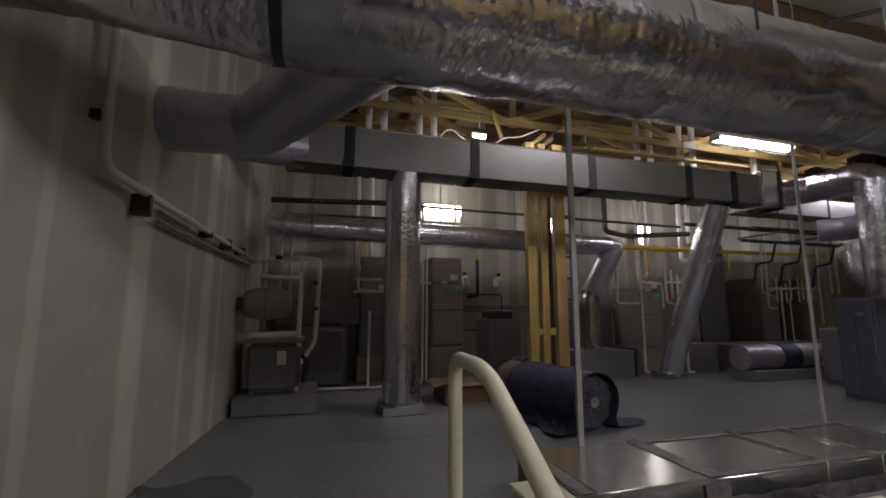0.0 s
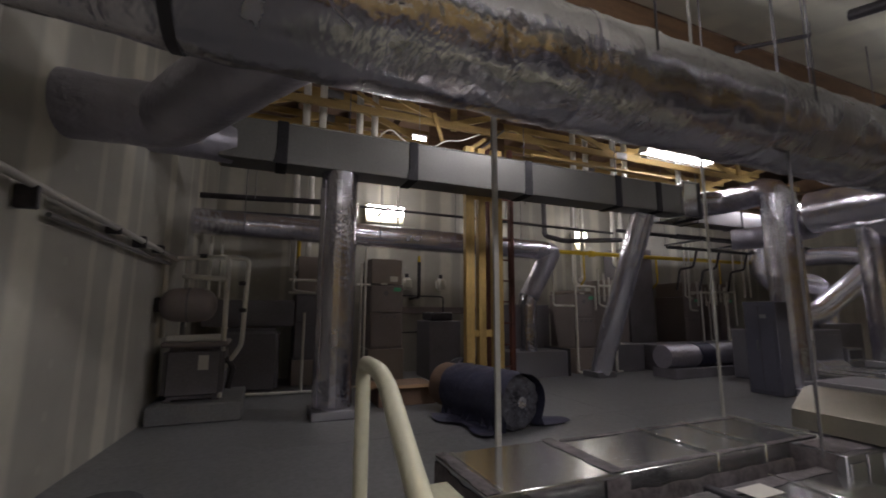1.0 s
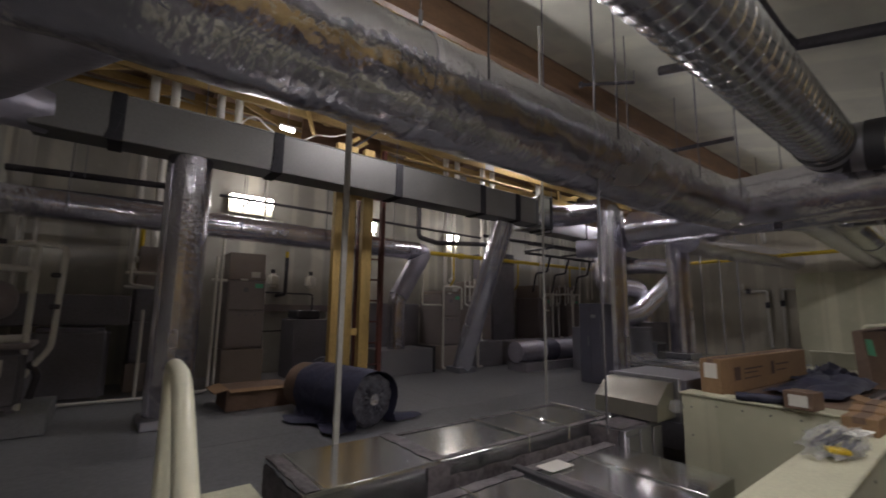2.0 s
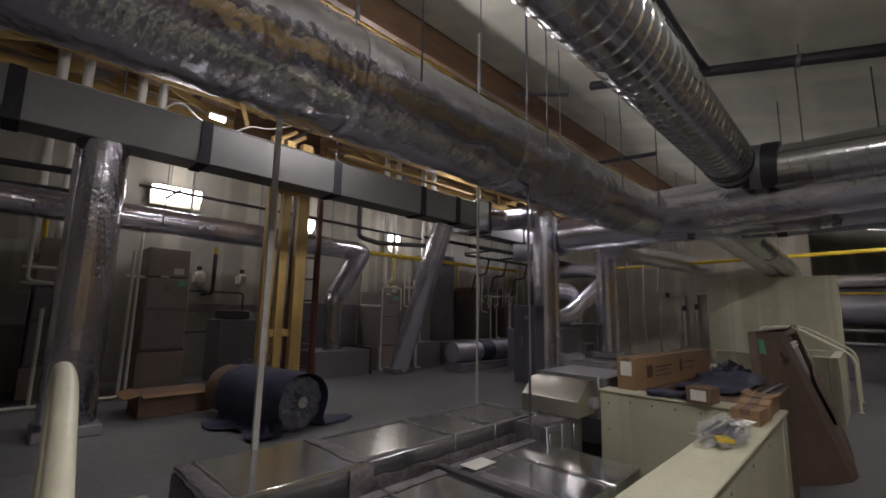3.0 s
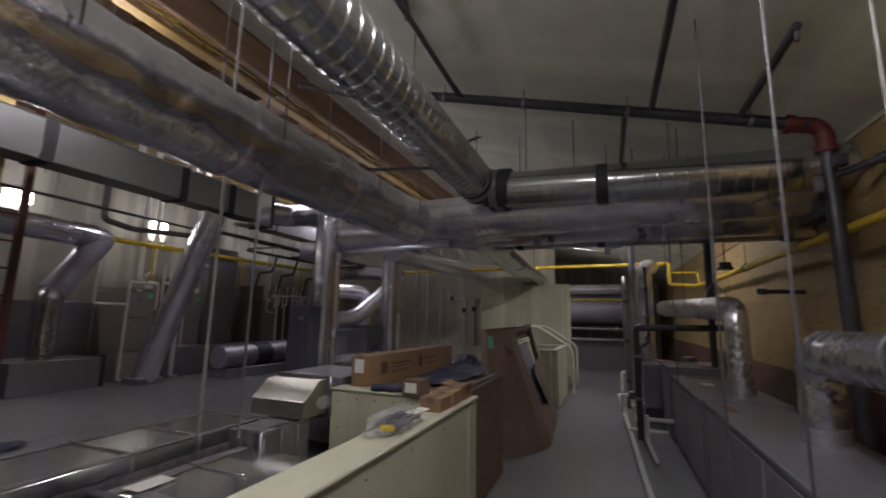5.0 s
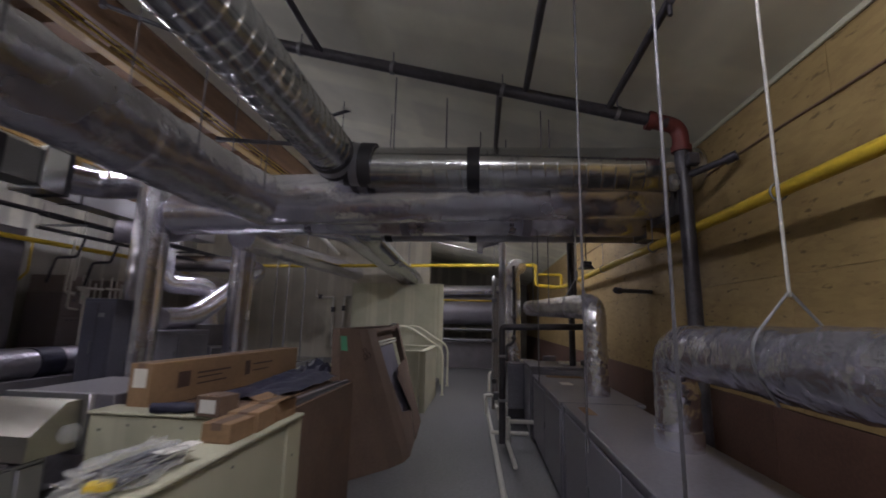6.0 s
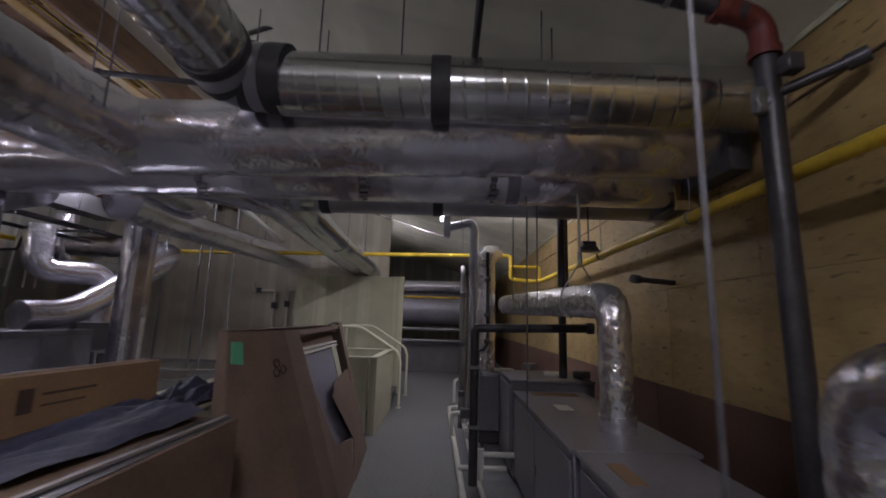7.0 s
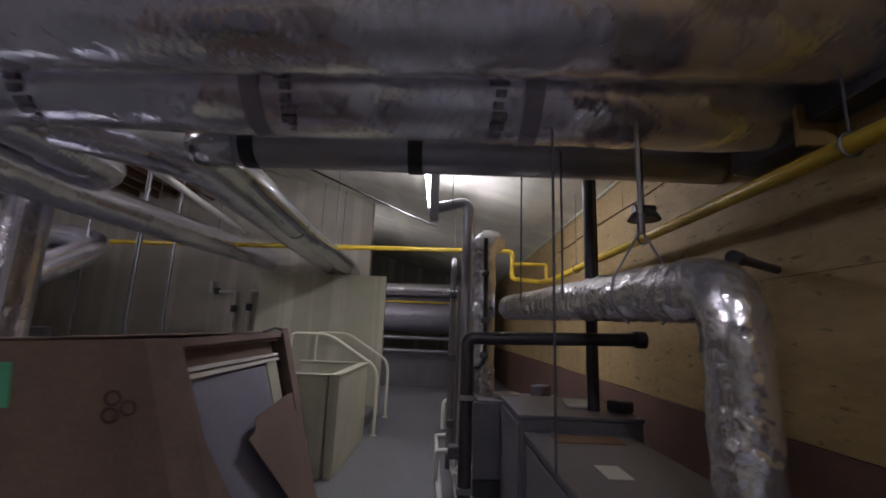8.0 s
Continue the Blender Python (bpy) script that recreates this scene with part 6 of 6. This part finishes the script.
for k, xx in enumerate((2.07, 2.29, 7.42, 7.64, 8.48, 8.70, 3.72, 2.62)):
    t = thing("plastic_vent_pipe", (xx, 9.2, 1.9), "white plastic vent pipe rising to the deck", "pipe", "plastic vent pipes")
    lo = (2.05, 2.25, 2.1, 2.25, 2.55, 2.6, 3.0, 1.5)[k]
    r = 0.042 if k < 6 else 0.02
    part("riser", pipe(B(), [(xx, 9.2, 3.93), (xx, 9.2, lo), (xx + (0.25 if k % 2 == 0 else -0.2), 9.05, lo - 0.05)], r, 0.09, 14), PVC, t)
    part("coupling", rod(B(), (xx, 9.2, 3.3), (xx, 9.2, 3.4), r * 1.2, 14), PVC, t)
drains = (
    [(2.62, 8.2, 2.0), (2.62, 8.2, 0.552), (1.4, 8.3, 0.552)],
    [(2.95, 8.35, 2.25), (2.95, 8.35, 0.552), (2.62, 8.3, 0.552)],
    [(2.2, 8.35, 1.55), (2.2, 8.35, UP)],
    [(2.9, 8.4, 1.95), (3.1, 8.45, 1.95)],
    [(2.0, 8.6, 2.0), (2.4, 8.6, 2.0)],
    [(2.0, 8.55, 1.82), (2.5, 8.5, 1.82)],
    [(6.28, 8.4, 2.45), (6.28, 8.4, 1.68), (6.75, 8.45, 1.68)],
    [(6.72, 8.35, 2.02), (6.72, 8.35, 0.552), (7.05, 8.3, 0.552)],
    [(6.72, 8.35, 2.02), (7.2, 8.4, 2.02), (7.2, 8.4, 1.6)],
    [(7.3, 8.42, 2.35), (7.3, 8.42, 1.7), (7.5, 8.26, 1.62), (7.5, 8.26, UP)],
    [(7.42, 8.2, 1.95), (7.42, 8.2, 0.552), (7.55, 8.2, 0.552)],
    [(9.75, 8.5, 2.6), (9.75, 8.5, 1.62), (9.95, 8.5, 1.6)],
    [(9.95, 8.4, 2.0), (9.95, 8.4, 0.975)],
    [(10.7, 8.4, 2.1), (10.7, 8.4, 0.975)],
    [(10.5, 8.4, 2.0), (11.0, 8.4, 2.0), (11.0, 8.4, 1.3)],
    [(11.5, 8.5, 3.0), (11.5, 8.5, 1.9)],
    [(9.82, 8.6, 3.05), (9.76, 8.6, 1.9), (9.9, 8.55, 1.85)],
    [(9.95, 8.6, 3.05), (9.9, 8.6, 2.1)],
    [(11.36, 8.6, 2.85), (11.3, 8.6, 1.9)],
    [(2.05, 8.5, 2.6), (2.05, 8.5, 1.85), (2.3, 8.5, 1.82)],
    [(3.02, 8.4, 2.5), (3.02, 8.4, 0.56), (3.2, 8.4, 0.56)],
    [(1.12, 8.9, 2.6), (1.12, 8.9, 1.75)],
    [(0.98, 8.95, 2.6), (0.98, 8.95, 1.75)],
    [(11.7, 8.5, 3.0), (11.7, 8.5, 1.9)],
)
for x0, zt, yy in ((7.36, 2.26, 8.36), (9.98, 2.2, 8.5), (10.55, 2.22, 8.5)):
    man = thing("vent_manifold", (x0, yy, 1.75), "white plastic manifold of short capped stubs", "pipe", "plastic manifolds")
    part("header", pipe(B(), [(x0 - 0.1, yy, zt - 0.22), (x0 + 0.42, yy, zt - 0.22)], 0.022, 0.04, 10), PVC, man)
    for k in range(4):
        part("stub", rod(B(), (x0 + 0.12 * k, yy - 0.01, zt - 0.5 + 0.06 * (k % 2)), (x0 + 0.12 * k, yy - 0.01, zt - 0.06 * (k % 3)), 0.017, 10), PVC, man)
    part("tail", pipe(B(), [(x0 + 0.3, yy - 0.02, zt - 0.4), (x0 + 0.3, yy - 0.02, 1.0), (x0 + 0.42, yy - 0.02, 0.99)], 0.015, 0.04, 10), PVC, man)
for pts in drains:
    solo("plastic_drain_pipe", pipe(B(), pts, 0.018, 0.05, 12), PVC, pts[-1], "thin white plastic drain pipe by the furnaces", "pipe", "plastic drain pipes")
t = thing("black_pipe_rack", (10.0, 8.0, 2.9), "rack of black and dark pipes slung below the trusses", "pipe")
for yy, zz, x0, x1, r in ((7.6, 2.92, 8.4, 12.4, 0.03), (7.75, 2.92, 8.4, 12.4, 0.025), (8.0, 2.78, 8.6, 12.4, 0.03), (8.2, 3.05, 7.6, 12.0, 0.035)):
    part("run", pipe(B(), [(x0, yy, zz), (x1, yy, zz)], r, 0.05), IRON, t)
for xx in (8.9, 10.2, 11.5):
    part("rack_bar", box(B(), xx - 0.02, xx + 0.02, 7.5, 8.3, 2.85, 2.885, 0.003), STEEL_DARK, t)
    part("hanger_rod", rod(B(), (xx, 7.55, 2.86), (xx, 7.55, 4.4), 0.006, 6), STEEL, t)
    part("hanger_rod", rod(B(), (xx, 8.28, 2.86), (xx, 8.28, 4.4), 0.006, 6), STEEL, t)
for xx in (9.4, 10.05, 10.9):
    part("dropper", pipe(B(), [(xx, 8.0, 2.78), (xx, 8.1, 2.45), (xx - 0.25, 8.2, 2.4), (xx - 0.25, 8.3, 2.0)], 0.022, 0.05), IRON, t)
t = thing("rectangular_branch_duct", (9.0, 7.4, 3.1), "dim rectangular branch duct under the trusses", "duct")
part("casing", box(B(), 7.9, 11.8, 7.35, 7.7, 3.12, 3.42, 0.008), ZINC_DARK, t)
for xx in (8.6, 9.8, 11.0):
    part("joint_band", box(B(), xx - 0.02, xx + 0.02, 7.34, 7.71, 3.11, 3.43, 0.004), TAPE, t)

# small things on the back wall
for xx in (4.04, 4.70):
    t = thing("condensate_bottle", (xx, 9.55, 2.0), "pale plastic jug with a black cap hung on the wall", "jug", "wall jugs")
    part("bottle", box(B(), xx - 0.085, xx + 0.085, 9.56, 9.74, 1.95, 2.17, 0.04, seg=3), LABEL, t)
    part("cap", rod(B(), (xx, 9.65, 2.17), (xx, 9.65, 2.24), 0.035, 14), IRON, t)
t = thing("wall_conduit", (4.2, 9.7, 1.7), "dark hoses and conduit strung along the wall", "conduit")
part("hose", pipe(B(), [(3.85, 9.65, 1.85), (4.75, 9.65, 1.84), (4.75, 9.65, 1.1)], 0.014, 0.06), IRON, t)
part("hose", pipe(B(), [(3.7, 9.66, 1.2), (4.9, 9.66, 1.22)], 0.012, 0.05), IRON, t)
part("dark_batten", box(B(), 3.6, 8.6, 9.72, 9.748, 1.53, 1.65, 0.004), CASE, t)
solo("black_flue", pipe(B(), [(4.15, 9.746, 1.80), (4.15, 9.3, 1.82), (4.15, 9.3, 2.42)], 0.03, 0.06, 12), IRON, (4.15, 9.3, 1.85), "black hose end with a bright yellow tip", "hose")
solo("yellow_tip", rod(B(), (4.15, 9.3, 2.42), (4.15, 9.3, 2.52), 0.024, 12), YELLOW, (4.15, 9.3, 2.42), "yellow gas stub above the black hose", "pipe")
solo("yellow_gas_drop", pipe(B(), [(2.16, 9.4, 2.9), (2.16, 9.4, 1.9)], 0.03, 0.05), YELLOW, (2.16, 9.4, 1.9), "yellow gas drop behind the drop duct", "pipe", "gas pipes")

# ---- cartons and clutter at the half wall ----


def carton(name, x0, x1, y0, y1, z0, z1, label, material=CARD, turn=0.0, prints=(), tape=True):
    t = thing(name, ((x0 + x1) / 2, (y0 + y1) / 2, z0), label, "carton", "cartons")
    m = RZ(turn)
    pv = Vector(((x0 + x1) / 2, (y0 + y1) / 2, 0))
    part("carton_body", box(B(), x0, x1, y0, y1, z0, z1, 0.004, m, pv), material, t)
    if tape:
        ym = (y0 + y1) / 2
        part("seam_tape", box(B(), x0 - 0.001, x1 + 0.001, ym - 0.025, ym + 0.025, z1 - 0.03, z1 + 0.0012, 0, m, pv), CARD_DARK, t)
    for a in prints:
        part("print", box(B(), *a[:6], 0, m, pv), a[6], t)
    return t


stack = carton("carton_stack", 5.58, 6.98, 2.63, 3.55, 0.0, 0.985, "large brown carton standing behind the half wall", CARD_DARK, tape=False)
# black strip stands for the shade between carton front and contents
part("shade_strip", box(B(), 5.6, 6.96, 2.65, 2.78, 0.9855, 0.989, 0.001), IRON, stack, "black strip for the shade inside the carton edge")
part("folded_edge", box(B(), 5.65, 6.96, 2.70, 2.727, 0.990, 1.004, 0.002, RZ(-2.5), Vector((6.3, 2.71, 0))), CASE, stack)
t = thing("cream_crate", (7.8, 3.3, 0.0), "cream painted crate standing behind the cartons", "crate")
part("body", box(B(), 7.02, 8.45, 3.02, 3.56, 0.0, 0.955, 0.006), CAP, t)
part("lid", box(B(), 7.00, 8.47, 3.01, 3.57, 0.957, 0.985, 0.006), CAP, t)
ink = CARD_INK
carton("long_carton", 5.50, 7.33, 3.38, 3.53, 0.988, 1.25, "long brown carton with printed marks and a white label", CARD, -3.1, (
    (5.4985, 5.4995, 3.41, 3.50, 1.11, 1.22, LABEL),
    (5.72, 5.83, 3.3785, 3.3795, 1.08, 1.18, ink), (5.90, 6.26, 3.3785, 3.3795, 1.15, 1.163, ink), (5.90, 6.16, 3.3785, 3.3795, 1.12, 1.13, ink), (5.90, 6.22, 3.3785, 3.3795, 1.08, 1.09, ink),
    (6.45, 6.52, 3.3785, 3.3795, 1.08, 1.19, ink), (6.56, 6.86, 3.3785, 3.3795, 1.15, 1.163, ink), (6.56, 6.8, 3.3785, 3.3795, 1.10, 1.11, ink)))
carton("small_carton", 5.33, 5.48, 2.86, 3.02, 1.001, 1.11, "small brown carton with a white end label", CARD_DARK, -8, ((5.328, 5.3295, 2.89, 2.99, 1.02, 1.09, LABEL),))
carton("small_carton", 4.87, 5.05, 2.53, 2.67, 1.001, 1.085, "small brown carton at the end of a row on the cap", CARD, -3)
carton("small_carton", 5.065, 5.27, 2.525, 2.68, 1.001, 1.093, "small brown carton in a row on the cap", CARD, 3)
t = carton("small_carton", 5.29, 5.51, 2.53, 2.69, 1.001, 1.098, "small brown carton with raised flaps on the cap", CARD, -2)
part("flap", box(B(), 5.30, 5.50, 2.50, 2.57, 1.103, 1.107, 0, RX(-22)), CARD, t)
part("flap", box(B(), 5.30, 5.50, 2.64, 2.70, 1.106, 1.110, 0, RX(16)), CARD, t)
# crumpled clear bag with dark strips
bm = B()
bmesh.ops.create_icosphere(bm, subdivisions=5, radius=1)
for v in bm.verts:
    n = v.co.normalized()
    k = 0.95 + 0.5 * noise.noise(n * 2.3) + 0.55 * abs(noise.noise(n * 5)) + 0.14 * abs(noise.noise(n * 12))
    v.co = Vector((n.x * 0.19 * k, n.y * 0.085 * k, max(-0.02, n.z * 0.050 * k + 0.02)))
    v.co += Vector((4.44, 2.62, 1.022))
bag = thing("clear_bag", (4.44, 2.62, 1.0), "crumpled clear plastic bag of parts on the cap", "bag")
part("film", bm, CLEAR, bag)
for k in range(7):
    x, y, z, turn = 4.46 + 0.03 * noise.noise(Vector((k * 1.7, 0.2, 0))), 2.575 + 0.016 * k, 1.020 + 0.011 * (k % 4), 8 * math.sin(k * 2.1)
    part("dark_strip", box(B(), x - 0.15, x + 0.17, y - 0.009, y + 0.009, z, z + 0.012, 0.003, RZ(turn)), BLUE, bag)
part("paper_card", box(B(), 4.50, 4.66, 2.53, 2.59, 1.066, 1.070, 0, RZ(-10)), LABEL, bag, "white paper card")
part("yellow_strip", box(B(), 4.25, 4.31, 2.55, 2.62, 1.03, 1.05, 0.004, RZ(30)), YELLOW, bag)
solo("rag", sweep(B(), route([(5.36, 3.30, 1.03), (5.40, 3.12, 1.03), (5.52, 3.0, 1.03)], 0.05, 0.03), 0.028, 14, 0.008, 14), BLUE, (5.4, 3.1, 1.0), "dark bundled sleeve on the half wall", "cloth")
# black plastic tube on the carton
t = thing("plastic_sheet_heap", (6.4, 2.85, 1.0), "crumpled dark blue plastic sheet heaped on the carton", "plastic sheet")
bm = B()
bmesh.ops.create_grid(bm, x_segments=70, y_segments=26, size=0.5)
for v in bm.verts:
    x, y = v.co.x, v.co.y
    q = Vector((x * 2.6, y * 3.6 + 1.1 * x, 1.3))
    h = 0.07 * (1 - (2 * y) ** 4) * (0.6 + 0.4 * math.sin(x * 5)) * (1 - (2 * x) ** 8) + 0.08 * abs(noise.noise(q)) + 0.015 * abs(noise.noise(q * 3.7))
    v.co = Vector((6.42 + x * 1.08, 3.04 + y * 0.46 - 0.06 * x, 1.003 + h * (0.45 + 0.55 * (x + 0.5))))
part("folded_sheet", bm, BLUE, t, "dark folds of plastic sheet")
bm = B()
bmesh.ops.create_grid(bm, x_segments=36, y_segments=24, size=0.5)
for v in bm.verts:
    x, y = v.co.x, v.co.y
    v.co = Vector((7.28 + x * 0.9, 3.18 + y * 0.36, 1.0 + 0.34 * max(0, 0.5 - abs(x - 0.22) * 2.2) * max(0, 0.75 - abs(y) * 1.5) + 0.06 * abs(noise.noise(Vector((x * 6, y * 6, 3)))) + 0.03 * abs(noise.noise(Vector((x * 15, y * 15, 7))))))
part("loose_sheet", bm, BLUE, t, "loose dark sheet heaped up")

# the long carton leaning at the aisle, torn open


def lean_y(x, z):
    near = min(1, max(0, (x - 7.31) / 0.93))
    top = 2.90 - 0.13 * near + 0.034 * max(0, x - 8.24)
    foot = 0.07 + 0.27 * min(1, max(0, (x - 7.31) / 0.6)) - 0.03 * max(0, x - 8.24)
    return top - foot * (1.44 - z)


def leaf(points, off=0.0, thick=0.006):
    """A sheet cut to the points (along the aisle, up), standing in the leaning side; off: how far into the carton."""
    bm = B()
    front = [bm.verts.new((x, lean_y(x, z) + off, z)) for x, z in points]
    rear = [bm.verts.new((x, lean_y(x, z) + off + thick, z)) for x, z in points]
    bm.faces.new(front)
    bm.faces.new(rear[::-1])
    n = len(points)
    for k in range(n):
        bm.faces.new((front[k], rear[k], rear[(k + 1) % n], front[(k + 1) % n]))
    return bm


def sheet(corners, thick):
    bm = B()
    d = Vector(thick)
    lo = [bm.verts.new(c) for c in corners]
    hi = [bm.verts.new(Vector(c) + d) for c in corners]
    bm.faces.new(lo)
    bm.faces.new(hi[::-1])
    for k in range(4):
        bm.faces.new((lo[k], hi[k], hi[(k + 1) % 4], lo[(k + 1) % 4]))
    return bm


t = thing("long_leaning_carton", (8.6, 2.5, 0.0), "long brown carton leaning torn open, with green tape", "carton", "cartons")
for k in range(4):
    xa, xc = 7.31 + 0.2325 * k, 7.31 + 0.2325 * (k + 1)
    part("side_panel", leaf([(xa, 0.0), (xc, 0.0), (xc, 0.72), (xc, 1.44), (xa, 1.44), (xa, 0.72)]), CARD_SHADE, t)
part("side_panel", leaf([(8.24, 0.0), (8.9, 0.0), (9.3, 0.30), (8.55, 0.42), (8.30, 0.9), (8.245, 1.38), (8.24, 1.38)]), CARD_SHADE, t)
part("torn_flap", leaf([(8.9, 0.0), (10.0, 0.0), (10.0, 0.93), (9.7, 0.95), (8.97, 0.90), (8.93, 0.83), (8.80, 0.80), (9.3, 0.30)], -0.012), CARD_SHADE, t, "torn flap hanging outward")
part("end_strip", leaf([(9.84, 0.80), (10.01, 0.80), (10.03, 1.50), (9.86, 1.50)], -0.02), CARD_SHADE, t)
part("top_strip", leaf([(8.244, 1.395), (9.86, 1.42), (9.86, 1.46), (8.244, 1.44)]), CARD_SHADE, t)
part("end_panel", sheet([(7.304, 2.80, 0.0), (7.304, 2.93, 0.0), (7.304, 2.965, 1.44), (7.304, 2.905, 1.44)], (-0.006, 0, 0)), CARD_SHADE, t)
part("rear_panel", sheet([(7.31, 2.93, 0.0), (10.0, 2.90, 0.0), (10.0, 2.98, 1.45), (7.31, 2.965, 1.44)], (0, 0.006, 0)), CARD_SHADE, t)
part("far_panel", sheet([(10.0, 2.45, 0.0), (10.0, 2.90, 0.0), (10.0, 2.98, 1.45), (10.0, 2.84, 1.45)], (0.006, 0, 0)), CARD_SHADE, t)
part("top_flap", sheet([(7.31, 2.905, 1.442), (10.0, 2.84, 1.46), (10.0, 2.98, 1.46), (7.31, 2.965, 1.442)], (0, 0, 0.006)), CARD_SHADE, t)
part("tape_curl", pipe(B(), [(9.55, 2.86, 1.465), (9.75, 2.84, 1.50), (9.95, 2.83, 1.47)], 0.012, 0.05, 8), IRON, t, "black curl of torn strap")
part("inner_board", leaf([(8.0, 0.1), (9.52, 0.1), (9.52, 1.20), (8.0, 1.20)], 0.06, 0.02), surface("lavender_board", (0.26, 0.25, 0.32), 0.6, var=0.1), t, "grey-lavender board inside")
part("inner_board", leaf([(9.53, 0.1), (9.76, 0.1), (9.76, 1.22), (9.53, 1.22)], 0.055, 0.02), CAP, t, "cream board edge inside")
part("inner_rail", leaf([(8.1, 1.21), (9.8, 1.225), (9.8, 1.245), (8.1, 1.235)], 0.04, 0.03), LABEL, t, "pale foam rail")
part("inner_rail", leaf([(8.1, 1.25), (9.8, 1.262), (9.8, 1.28), (8.1, 1.27)], 0.04, 0.03), LABEL, t, "pale foam rail")
part("inner_fold", leaf([(8.1, 1.37), (9.8, 1.39), (9.8, 1.41), (8.1, 1.39)], 0.02, 0.03), CARD_SHADE, t)
part("inner_back", leaf([(8.1, 1.25), (9.76, 1.26), (9.76, 1.38), (8.1, 1.38)], 0.075, 0.004), CARD_DARK, t)
part("green_tape", leaf([(7.325, 1.235), (7.43, 1.22), (7.43, 1.37), (7.325, 1.375)], -0.016, 0.012), GREEN, t, "green tape")
for xx, zz in ((7.80, 1.20), (7.86, 1.15), (7.78, 1.135)):
    ring = [Vector((xx + 0.032 * math.cos(k * math.pi / 8), lean_y(xx + 0.032 * math.cos(k * math.pi / 8), zz + 0.028 * math.sin(k * math.pi / 8)) - 0.004, zz + 0.028 * math.sin(k * math.pi / 8))) for k in range(17)]
    part("print", sweep(B(), ring, 0.005, 6), CARD_INK, t)
